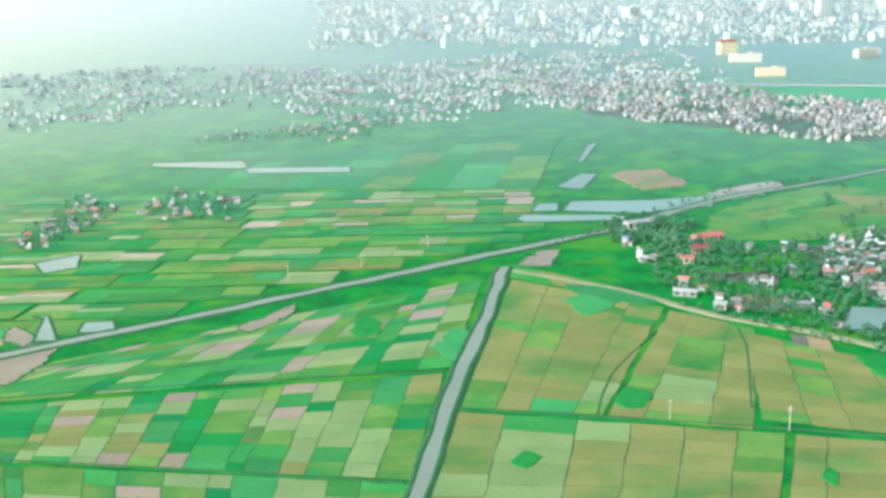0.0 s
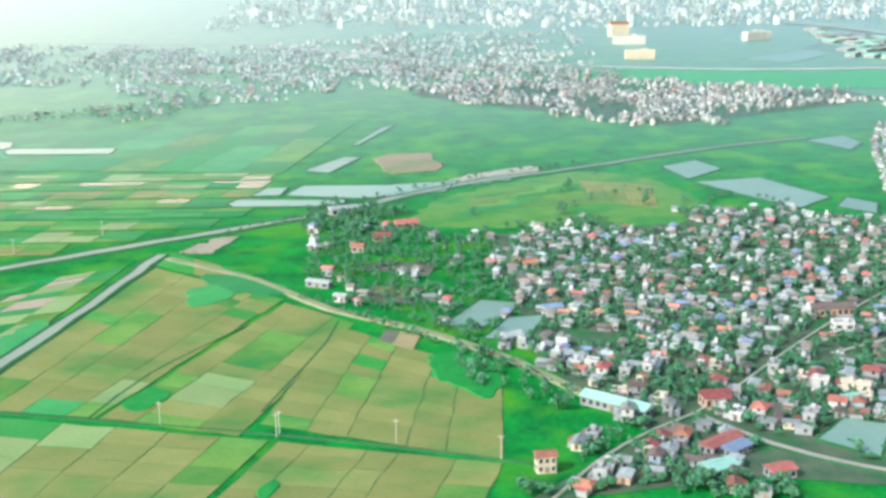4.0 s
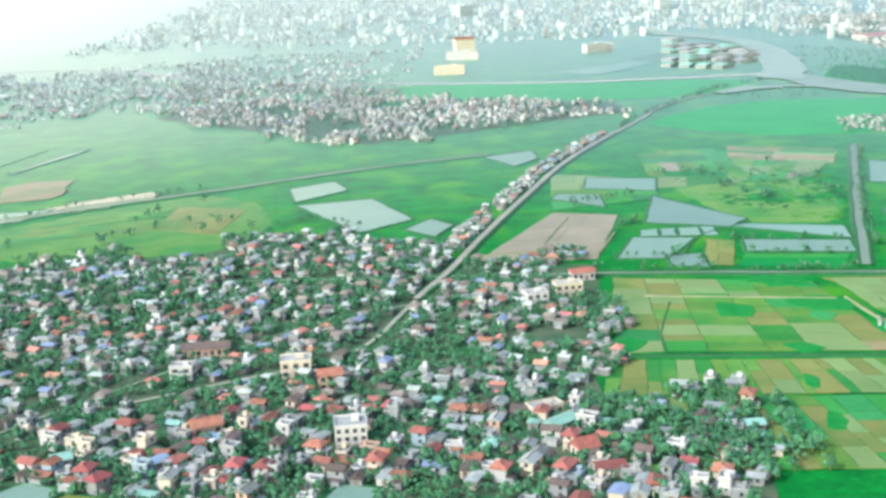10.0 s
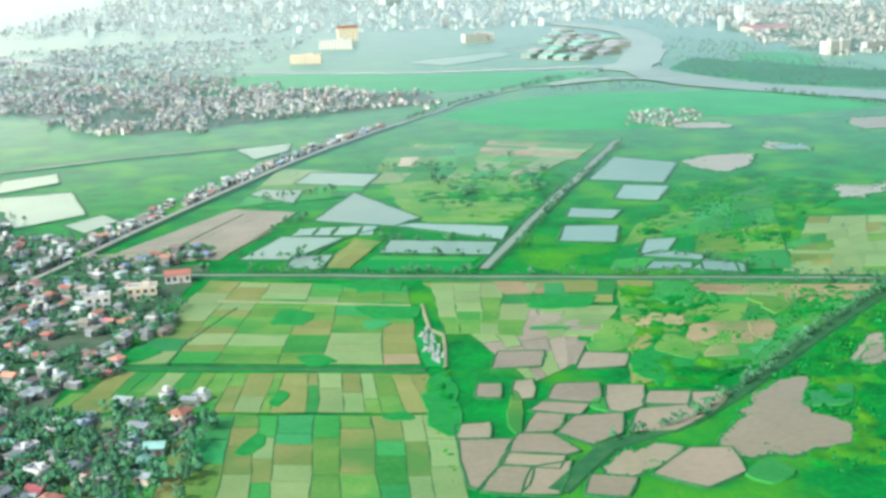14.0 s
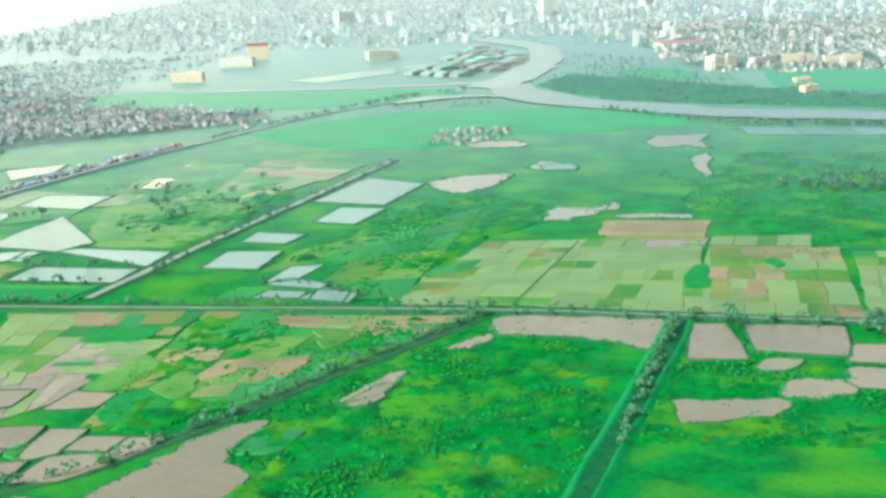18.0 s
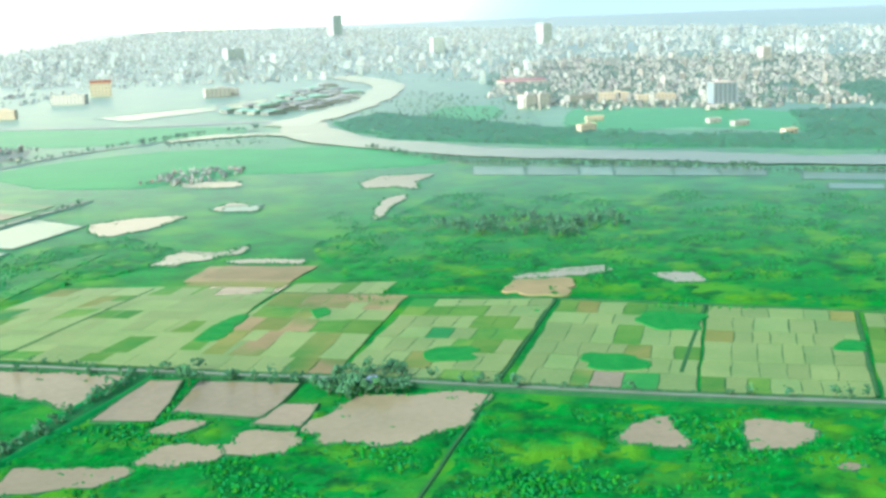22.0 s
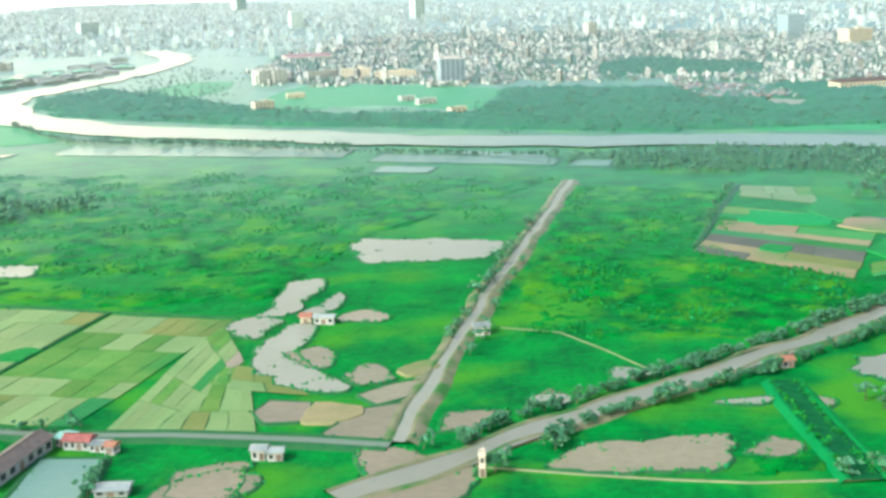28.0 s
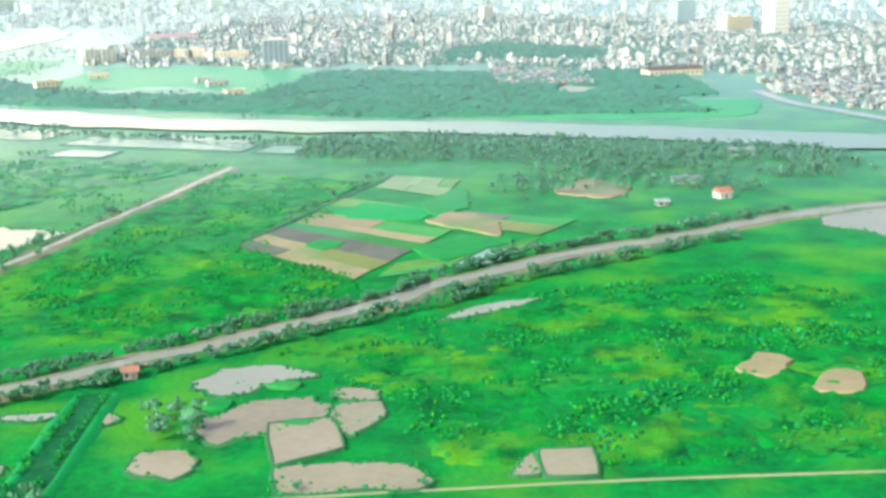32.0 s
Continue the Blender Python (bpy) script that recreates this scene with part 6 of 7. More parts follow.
building(((895.6, 1351.9), (920.6, 1373.5)), 7, 7.5, WHITE, M_SLAB, "apartment_block", "cream five-storey apartment block at the town's edge", 4, 8)
building(((955.9, 1337.9), (991.0, 1343.8)), 7, 7.5, CREAM, M_SLAB, "apartment_block", "cream five-storey apartment block at the town's edge", 4, 10)
building(((923.8, 1360.4), (950.3, 1363.5)), 7, 8.5, CREAM, M_SLAB, "apartment_block", "cream five-storey apartment block at the town's edge", 4, 8)
building(((853.1, 1331.4), (874.6, 1347.2)), 8, 8, WHITE, M_SLAB, "apartment_block", "white apartment block beside the river road", 4, 6)
building(((855.7, 1331.2), (865.3, 1338.9)), 12, 11, WHITE, M_SLAB, "apartment_block", "white slab apartment block beside the river road", 5, 3)
building(((867.8, 1337.9), (878.0, 1345.5)), 12, 11, WHITE, M_SLAB, "apartment_block", "white slab apartment block beside the river road", 5, 3)
building(((889.6, 1112.1), (901.3, 1124.0)), 5, 5.5, CREAM, M_SLAB, "office_building", "yellow two-storey building on open ground", 2, 5)
building(((900.2, 1193.6), (913.2, 1198.8)), 5, 3.5, CREAM, M_SLAB, "office_building", "low yellow building on open ground", 1, 5)
building(((988.9, 1151.9), (998.5, 1157.6)), 5, 3, WHITE, M_METAL, "warehouse", "small white warehouse on open ground", 1, 3)
building(((1002.7, 1124.1), (1014.8, 1132.7)), 5, 3.5, WHITE, M_METAL, "warehouse", "small white warehouse on open ground", 1, 4)
building(((1026.6, 1066.5), (1036.6, 1074.4)), 5, 3, CREAM, M_SLAB, "warehouse", "small cream building near the river", 1, 3)
building(((840.2, 1605.2), (887.0, 1621.1)), 30, 5, WHITE, M_TOWNRED, "factory", "long red-roofed factory in the town", 1, 10, 2.0)
building(((347.7, 1551.7), (385.0, 1551.0)), 14, 9, WHITE, M_SLAB, "school_building", "white civic building in front of an orange block", 3, 9)
building(((358.2, 1658.4), (381.4, 1665.0)), 12, 15, CREAM, M_TILE, "civic_building", "tall cream civic building with an orange roof", 4, 6, 3.0)
building(((339.1, 1384.3), (369.9, 1384.7)), 9, 8, CREAM, M_SLAB, "school_building", "long yellow school building on the plain", 3, 9)
building(((516.0, 1595.8), (543.9, 1599.6)), 10, 8, WHITE, M_SLAB, "office_building", "white office building far on the plain", 2, 7)
building(((510.9, 1579.8), (536.4, 1593.4)), 10, 9, WHITE, M_SLAB, "office_building", "white office building far on the plain", 3, 6)
building(((722.8, 2473.9), (742.4, 2482.1)), 18, 28, WHITE, M_SLAB, "tower_block", "white city tower block in the haze", 8, 4)
building(((927.2, 2713.7), (945.2, 2727.2)), 20, 40, WHITE, M_SLAB, "tower_block", "slim white city tower block in the haze", 10, 3)
building(((387.0, 3782.7), (408.9, 3809.7)), 25, 56, BLUEISH, M_SLAB, "tower_block", "dark blue city tower block in the haze", 12, 3)
building(((356.4, 2465.2), (381.7, 2488.8)), 18, 20, WHITE, M_SLAB, "tower_block", "pale hotel block in the haze", 6, 6)
building(((1190.0, 1927.6), (1201.9, 1934.9)), 12, 18, WHITE, M_SLAB, "tower_block", "pale tower block above town roofs", 6, 3)
building(((1483.8, 1585.6), (1499.9, 1591.3)), 22, 50, WHITE, M_SLAB, "tower_block", "large white tower block above the town", 12, 5)
building(((1416.5, 1791.7), (1438.7, 1798.2)), 25, 26, BLUEISH, M_SLAB, "tower_block", "blue-grey tower block above the town", 8, 6)
building(((1444.5, 1632.3), (1473.8, 1645.5)), 18, 16, CREAM, M_SLAB, "apartment_block", "cream apartment block above the town", 5, 8)
building(((1304.6, 1159.2), (1343.6, 1170.8)), 16, 4, CREAM, M_RUST, "market_hall", "long low brown-roofed market hall by the town", 1, 12, 2.0)
# Long sheds of the works estate in the river bend
ESTATE = ((562.5, 1372.8), (620.0, 1771.1), (682.6, 1535.5), (635.1, 1315.1))
rnd = random.Random(91)
ea, eb, ec, ed = [Vector(q) for q in ESTATE]
for i in range(7):
    for j in range(5):
        u, v = (i + 0.2 + rnd.uniform(0, 0.15)) / 7, (j + 0.2 + rnd.uniform(0, 0.15)) / 5
        q, e = ea.lerp(ed, v).lerp(eb.lerp(ec, v), u), ea.lerp(ed, v + 0.12).lerp(eb.lerp(ec, v + 0.12), u)
        if rnd.random() < 0.85:
            building(((q.x, q.y), (e.x, e.y)), rnd.uniform(14, 24), rnd.uniform(2, 3.2), GREYISH, rnd.choice((M_METAL, M_METAL, M_SLAB, M_TEAL)), "factory_shed", "long pale sheet-roofed factory shed in the river bend", 1, 4, 1.4)
building(((190.9, 389.0), (207.9, 375.7)), 6, 2.6, GREYISH, M_TEAL, "green_shed", "long pale green sheet-roofed barn beside the dyke road", 1, 9, 1.3)
building(((952.3, 448.3), (956.8, 471.2)), 5.2, 2.4, GREYISH, M_RUST, "barn", "long barn with a dark brown sheet roof by a pond", 1, 7, 1.3)
building(((959.2, 470.4), (964.6, 469.6)), 3.5, 1.8, WHITE, M_TILE, "farmhouse", "white farmhouse with a red tiled roof by a pond", 1, 4, 0.9)
building(((965.0, 468.9), (968.3, 468.3)), 3, 1.4, WHITE, M_METAL, "farm_shed", "low grey sheet-roofed shed joining a farmhouse", 1, 3, 0.4)
building(((968.5, 467.3), (970.3, 466.8)), 2.5, 1.6, WHITE, M_TILE, "outhouse", "tiny white outhouse with a red roof by a pond", 1, 1, 0.6)
building(((956.9, 472.3), (959.2, 471.4)), 4, 1.8, GREYISH, M_TEAL, "farm_shed", "farm shed with pale green sheet roof", 1, 2, 0.4)
building(((972.6, 445.9), (978.7, 446.1)), 4, 1.1, GREYISH, M_METAL, "farm_shed", "open farm shed with whitish sheet roof by a pond", 1, 3, 0.6)
building(((960.4, 431.8), (966.7, 432.5)), 4, 1.1, GREYISH, M_METAL, "farm_shed", "open farm shed with whitish sheet roof by a pond", 1, 3, 0.6)
building(((998.7, 462.5), (1001.4, 462.4)), 3, 2.0, WHITE, M_METAL, "canal_hut", "white hut on the canal bank", 1, 2, 0.5)
building(((1001.9, 462.0), (1004.8, 462.2)), 3, 1.6, WHITE, M_METAL, "canal_hut", "white hut on the canal bank", 1, 2, 0.5)
building(((995.0, 560.9), (997.8, 560.7)), 3, 1.8, CREAM, M_TILE, "field_hut", "small red-roofed field hut among pools", 1, 1, 0.7)
building(((998.8, 560.1), (1004.1, 559.6)), 3, 1.8, WHITE, M_METAL, "field_hut", "small white field hut among pools", 1, 3, 0.5)
building(((1042.3, 545.8), (1046.1, 546.6)), 4, 2.2, WHITE, M_METAL, "pump_house", "small white pump house beside the canal", 1, 2, 0.5)
building(((1043.0, 452.2), (1044.2, 452.1)), 1.8, 4.2, CREAM, M_SLAB, "sluice_tower", "slim cream sluice tower at the canal fork", 2, 1)
building(((1113.2, 513.5), (1116.1, 514.2)), 3, 1.6, GREYISH, M_TILE, "field_hut", "small red-roofed hut by the tree-lined canal", 1, 2, 0.8)
building(((1260.8, 737.5), (1270.4, 739.4)), 6, 1.6, GREYISH, M_METAL, "farm_shed", "whitish sheet-roofed farm sheds by the river wood", 1, 5, 0.8)
building(((1272.0, 707.5), (1276.5, 709.4)), 5, 2.0, WHITE, M_TILE, "farmhouse", "bright red-roofed farmhouse by the river wood", 1, 3, 1.5)
building(((1248.6, 695.2), (1252.6, 696.0)), 4, 1.4, GREYISH, M_METAL, "farm_shed", "small whitish farm shed among trees", 1, 2, 0.5)
building(((1293.3, 805.5), (1304.2, 806.3)), 6, 2.2, WHITE, M_METAL, "farm_shed", "whitish sheet-roofed shed in the river wood", 1, 3, 0.5)
building(((790.1, 507.3), (793.6, 507.6)), 4, 1.9, WHITE, M_BLUE, "farm_hut", "small blue-roofed hut among pond trees", 1, 2, 0.8)
building(((447.4, 394.7), (452.1, 395.1)), 4.5, 2.2, GREYISH, M_TEAL, "field_hut", "pale green sheet-roofed hut at the field edge", 1, 2, 0.7)
building(((174.9, 339.5), (179.8, 340.3)), 4, 4.4, CREAM, M_TILE, "villa", "cream two-storey villa with a red roof by the fields", 2, 3, 1.0)
building(((226.8, 383.0), (234.7, 384.3)), 6, 3.4, PEACH, M_TILE, "villa", "cream villa with a bright red tiled roof", 1, 4, 1.6)
building(((301.7, 401.3), (309.0, 404.7)), 5.5, 3.2, PEACH, M_TILE, "villa", "cream villa with a bright orange tiled roof", 1, 3, 1.5)
building(((340.9, 390.2), (349.2, 391.2)), 8, 6.4, WHITE, M_SLAB, "villa", "white three-storey flat-roofed villa", 3, 4)
building(((318.2, 449.3), (327.4, 450.6)), 7, 5.0, CREAM, M_SLAB, "villa", "large cream flat-roofed house", 2, 3)
building(((331.3, 437.6), (338.1, 439.1)), 5, 4.4, PEACH, M_TILE, "villa", "peach villa with an orange tiled roof", 2, 3, 1.4)
building(((283.9, 450.6), (290.9, 450.2)), 5, 4.2, WHITE, M_SLAB, "villa", "plain white two-storey house", 2, 2)
building(((282.8, 471.8), (298.1, 473.4)), 6, 3.0, PEACH, M_RUST, "hall", "ochre community hall with brown tiled roof", 1, 7, 1.4)
building(((127.7, 615.8), (138.0, 618.8)), 5, 2.6, PEACH, M_TILE, "farmhouse", "farmhouse with an orange tiled roof among trees", 1, 4, 1.4)
building(((118.7, 592.5), (126.1, 594.4)), 4, 2.4, PEACH, M_TILE, "farmhouse", "farmhouse with an orange tiled roof among trees", 1, 3, 1.3)
building(((94.5, 646.0), (107.9, 650.4)), 6, 3.4, WHITE, M_METAL, "warehouse", "white warehouse at the canal bend", 1, 4, 0.9)
building(((109.8, 573.0), (114.9, 573.7)), 4, 2.6, CREAM, M_TILE, "farmhouse", "small cream farmhouse with red roof among trees", 1, 2, 1.0)
building(((95.5, 519.9), (104.6, 516.2)), 4, 2.2, GREYISH, M_METAL, "farm_shed", "grey sheet-roofed shed by the dyke track", 1, 3, 0.7)
building(((108.2, 498.3), (112.6, 496.6)), 3.5, 2.4, WHITE, M_METAL, "farm_shed", "white shed by the dyke track", 1, 2, 0.6)
building(((184.0, 542.2), (189.5, 543.8)), 4, 2.4, CREAM, M_TILE, "farmhouse", "small farmhouse with bright red roof", 1, 2, 1.2)
building(((189.5, 426.1), (193.2, 428.5)), 5, 2.4, WHITE, M_METAL, "farm_shed", "long white shed on the dyke's edge", 1, 3, 0.6)
building(((187.4, 476.6), (193.8, 478.9)), 5, 2.8, WHITE, M_BLUE, "house", "white house with pale blue sheet roof", 1, 3, 1.0)
building(((171.2, 444.6), (177.4, 447.7)), 5, 2.6, BLUEISH, M_METAL, "house", "pale blue house beside garden ponds", 1, 3, 0.9)
building(((222.1, 348.9), (232.3, 357.7)), 5, 2.4, GREYISH, M_TILE, "workshop", "long red sheet-roofed workshop by the road", 1, 5, 0.9)
building(((227.1, 347.3), (233.4, 352.6)), 5, 2.2, GREYISH, M_BLUE, "workshop", "long blue sheet-roofed workshop by the road", 1, 4, 0.7)
building(((219.6, 334.5), (226.7, 338.7)), 6, 2.4, GREYISH, M_TEAL, "workshop", "long pale green sheet-roofed workshop by the road", 1, 4, 0.8)
building(((234.6, 333.3), (240.8, 335.6)), 5, 2.4, GREYISH, M_TILE, "workshop", "red sheet-roofed workshop by the road", 1, 3, 0.9)
building(((402.9, 378.5), (408.0, 380.7)), 5, 3.4, CREAM, M_TILE, "villa", "church-like house with steep red roof", 1, 2, 2.2)
building(((406.5, 368.5), (413.3, 369.4)), 5, 2.4, WHITE, M_TILE, "house", "low white house with bright red sheet roof", 1, 4, 0.8)
building(((398.1, 397.2), (404.7, 403.5)), 5, 2.4, GREYISH, M_TEAL, "workshop", "shed with pale green sheet roof among trees", 1, 3, 0.8)
building(((392.8, 408.8), (401.2, 412.6)), 5, 2.8, CREAM, M_SLAB, "house", "low cream flat-roofed house among trees", 1, 4)
building(((269.6, 383.0), (274.0, 385.0)), 5, 2.4, WHITE, M_TEAL, "house", "white house with pale green sheet roof", 1, 2, 0.8)
building(((407.0, 530.4), (416.7, 532.3)), 6, 4.6, CREAM, M_SLAB, "villa", "large cream flat-roofed house at the village edge", 2, 4)
building(((395.9, 519.9), (403.7, 522.0)), 6, 4.4, WHITE, M_SLAB, "villa", "white two-storey house at the village edge", 2, 3)
building(((414.7, 553.0), (423.2, 555.3)), 5, 3.0, WHITE, M_TILE, "villa", "white house with red tiled roof at the village edge", 1, 4, 1.3)
pole(((69.0, 375.8),))
pole(((104.3, 367.9),))
pole(((-71.0, 554.7),))
pole(((-39.4, 577.0),))
pole(((-8.9, 610.7),))
pole(((165.8, 348.7),))
pole(((137.4, 360.8),))
pole(((103.7, 366.1),))
pole(((416.6, 347.5),))
pole(((414.5, 365.3),))


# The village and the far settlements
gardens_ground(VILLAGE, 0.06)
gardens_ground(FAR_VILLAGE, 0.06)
spots = scatter(VILLAGE, 6.0, 3, keep=0.66, gap=2.4, lumps=0.08)
spots.sort(key=lambda p: p[1])
rnd = random.Random(5)
for x, y in spots[:300]:
    house(*pick_house(rnd), x, y, -20 + rnd.choice((0, 0, 90, -90, 180)) + rnd.uniform(-9, 9))
gardens = scatter(GARDENS, 10, 6, keep=0.45, gap=3, lumps=0.3)
houses_stuff(spots[300:] + gardens, "village_houses", "crowded white and red-roofed village houses among trees", 8, -0.35, 0.8, (1, 2), 0.75, roofs=(3, 4, 6, 1, 3), rise=1.75)
taken = set((round(x / 3.0), round(y / 3.0)) for x, y in spots + gardens)
green = [p for p in scatter(VILLAGE, 3.7, 11, keep=0.92, gap=1.2) if (round(p[0] / 3.0), round(p[1] / 3.0)) not in taken]
green.sort(key=lambda p: p[1])
for x, y in green[:95]:
    tree(x, y, rnd.randrange(6), rnd.uniform(0.42, 0.68), rnd.uniform(0, 360))
wood_stuff(green[95:] + scatter(GARDENS, 3.8, 12, keep=0.7, gap=1.5, lumps=0.3), "village_trees", "dark leafy trees filling gardens between village houses", (2.4, 4.4), 8)

# Far villages and the town
houses_stuff(scatter(FAR_VILLAGE, 5.6, 21, keep=0.62, gap=3, lumps=0.36), "far_village", "dense white far village houses", 22, 0.4, 0.62, (1, 2), 0.35, False, M_TOWNWHITE, (3, 4, 3, 1, 4), 1.8)
houses_stuff(scatter(SUBURB, 8, 23, keep=0.5, gap=3, lumps=0.42) + scatter(SUBURB_NEAR, 7.5, 123, keep=0.55, gap=3, lumps=0.45) + scatter(SUBURB_WEST, 8, 125, keep=0.5, gap=3, lumps=0.4), "far_suburb", "scattered pale suburb houses in haze", 24, 0.2, 0.62, (1, 2), 0.4, False, M_HAZED_CITY, (2, 5, 2, 1, 4), 1.7)
houses_stuff(scatter(SUBURB_EAST, 8.5, 20, keep=0.55, gap=3, lumps=0.35), "suburb_houses", "scattered white suburb houses", 19, 0.2, 0.75, (1, 2), 0.4, False)
houses_stuff(scatter(HAMLET_A, 11, 25, keep=0.7, gap=3) + scatter(HAMLET_B, 11, 26, keep=0.7, gap=3) + scatter(HAMLET_C, 14, 27, keep=0.6, gap=3), "far_hamlet", "pale hamlet houses among fields", 26, 0.2, 0.7, (1, 2), 0.6, rise=1.6)
houses_stuff([p for p in scatter(TOWN, 5.6, 27, keep=0.56, gap=2.5, lumps=0.34) if not inside(*p, PARK)], "town_houses", "crowded white multi-storey town houses", 28, -0.3, 0.66, (1, 3), 0.4, False, M_TOWNWHITE, (2, 7, 2, 1, 6), 1.55)
houses_stuff([p for p in scatter(TOWN, 30, 133, keep=0.22, gap=4) if not inside(*p, PARK)], "town_blocks", "taller pale apartment blocks above town roofs", 134, -0.3, 1.2, (3, 6), 0.15, True, M_TOWNWHITE, (2, 7, 2, 1, 6), 2.2)
houses_stuff(scatter(CITY_TREES, 48, 135, keep=0.35, gap=4), "city_blocks", "slim pale city blocks in the haze", 136, 0.2, 1.6, (3, 7), 0.0, False, M_HAZED_CITY, (1, 6, 1, 1, 6), 2.6)
houses_stuff(scatter(CITY, 11, 29, keep=0.46, gap=3, lumps=0.38), "city_houses", "hazy distant city blocks", 30, 0.1, 0.8, (1, 4), 0.25, False, M_HAZED_CITY, (1, 6, 1, 1, 6), 1.7)
houses_stuff(scatter(HAMLET_D, 5, 128, keep=0.6, gap=1), "marsh_huts", "tiny pale huts among trees on the marsh", 137, 0.3, 0.42, (1, 1), 0.5, False, M_TOWNWHITE, (1, 5, 2, 1, 3), 1.4)
houses_stuff(scatter(HAMLET_E, 4.5, 129, keep=0.7, gap=2), "low_huts", "low crowded red and grey huts in a clearing", 131, 0.3, 0.5, (1, 1), 0.8, False, M_TOWN, (5, 5, 5, 1, 2), 1.6)
houses_stuff(scatter(EAST_QUARTER, 6, 130, keep=0.7, gap=2), "east_quarter", "grey low houses beyond a pale road", 132, 0.2, 0.7, (1, 2), 0.5, False, M_TOWN, (1, 7, 4, 1, 4), 1.6)
houses_stuff(along(LINE_R, 5.5, -6, 0.8, 31, 0.95) + along(LINE_R, 6, -12, 1.2, 32, 0.8), "roadside_houses", "row of small roadside houses with grey and blue roofs", 33, -0.3, 0.66, (1, 2), 0.75, True, M_TOWN, (2, 7, 5, 3, 4), 1.3)

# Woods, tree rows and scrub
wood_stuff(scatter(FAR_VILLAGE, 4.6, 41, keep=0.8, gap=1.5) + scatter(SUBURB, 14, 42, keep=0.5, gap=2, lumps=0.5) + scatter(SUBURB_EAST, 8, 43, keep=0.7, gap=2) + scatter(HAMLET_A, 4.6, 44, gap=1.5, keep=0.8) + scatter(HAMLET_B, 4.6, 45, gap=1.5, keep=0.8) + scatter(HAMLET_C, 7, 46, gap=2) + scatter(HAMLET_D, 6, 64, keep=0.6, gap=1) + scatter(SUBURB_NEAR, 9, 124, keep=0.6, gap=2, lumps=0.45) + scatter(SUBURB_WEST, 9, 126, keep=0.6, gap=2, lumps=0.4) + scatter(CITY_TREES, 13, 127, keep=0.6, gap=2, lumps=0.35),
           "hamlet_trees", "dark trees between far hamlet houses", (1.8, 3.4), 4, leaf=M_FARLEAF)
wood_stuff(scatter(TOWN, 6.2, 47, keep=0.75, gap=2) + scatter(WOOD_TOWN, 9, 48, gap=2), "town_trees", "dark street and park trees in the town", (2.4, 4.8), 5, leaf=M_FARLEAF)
wood_stuff(scatter(WOOD_BANK, 4.0, 49, keep=0.85, gap=1, lumps=0.2) + scatter(FARM_TREES, 4.5, 68, keep=0.5, gap=1, lumps=0.3), "riverbank_wood", "dense dark wood along the river bank", (2.4, 4.8), 6)
wood_stuff(scatter(WOOD_FAR_A, 7, 50, keep=0.8, gap=1) + scatter(WOOD_FAR_B, 7, 51, keep=0.8, gap=1) + scatter(WOOD_RIVERFORK, 7, 52, keep=0.85, gap=1) + scatter(WOOD_WEST, 7, 66, keep=0.5, gap=1, lumps=0.3) + scatter(WOOD_LEFT, 9, 67, keep=0.6, gap=1, lumps=0.3), "far_wood", "dense green wood beyond the river", (2.0, 3.6), 4)
wood_stuff(scatter(WOOD_MID, 5, 53, keep=0.6, gap=1, lumps=0.3) + scatter(SCRUB_I, 11, 62, keep=0.35, gap=1, lumps=0.4) + scatter(YOUNG_RICE, 14, 65, keep=0.3, gap=1, lumps=0.3) + scatter(WOOD_FARM, 5, 54, keep=0.7, gap=1) + scatter(WOOD_YARD, 5.5, 55, keep=0.7, gap=1) + scatter(WOOD_HUT, 4.5, 56, gap=1)
           + scatter(WOOD_CANALS, 5, 57, keep=0.6, gap=1) + scatter(WOOD_POOL, 5, 58, keep=0.7, gap=1) + scatter(WOOD_VILLAGE, 5, 59, keep=0.8, gap=1) + scatter(WOOD_DYKE, 6, 60, keep=0.7, gap=1) + scatter(WOOD_JUNCTION, 4.2, 61, keep=0.85, gap=1),
           "field_groves", "dark leafy groves between fields and ponds", (3, 6), 11)
rows = []
for k, (line, gap, keep) in enumerate(((BELT_RIVER, 2.8, 0.85), (BELT_S, 4.5, 0.55), (BELT_S_SOUTH, 4.5, 0.5), (BELT_T, 5, 0.5), (BELT_LEVEE, 3.6, 0.75), (BELT_U, 3.2, 0.85), (BELT_V, 4, 0.5), (BELT_V_EAST, 5, 0.4), (BELT_R, 5, 0.8),
                                      (BELT_A, 6, 0.5), (BELT_ROWS, 4, 0.9), (BELT_PONDS, 4, 0.7), (BELT_PLOT, 5, 0.6), (BELT_FARM, 6, 0.4), (BELT_PATH, 6, 0.35), (BELT_C, 4, 0.7), (BELT_POND, 4, 0.7), (BELT_P1, 3, 0.8), (BELT_P2, 3, 0.8), (BELT_P3, 3.5, 0.6), (BELT_P4, 3.5, 0.6), (BELT_Q, 4, 0.7), (BELT_FISH, 2.8, 0.85), (BELT_FARMYARD, 2.5, 0.8))):
    rows += along(line, gap, 0, 1.0, 70 + k, keep)
rows += scatter(GROVE_HUT, 2.6, 63, keep=0.7, gap=0.6)
wood_stuff(rows, "tree_rows", "uneven rows of small trees along canals and dykes", (2.2, 4.6), 9)
hedge = []
for k, line in enumerate((BELT_S, BELT_S_SOUTH, BELT_FARM, BELT_LEVEE, BELT_V, BELT_A)):
    hedge += along(line, 1.9, 0.6, 0.35, 150 + k, 0.85)
wood_stuff(hedge, "dyke_hedges", "low dark hedges along canal dykes", (0.8, 1.7), 4)
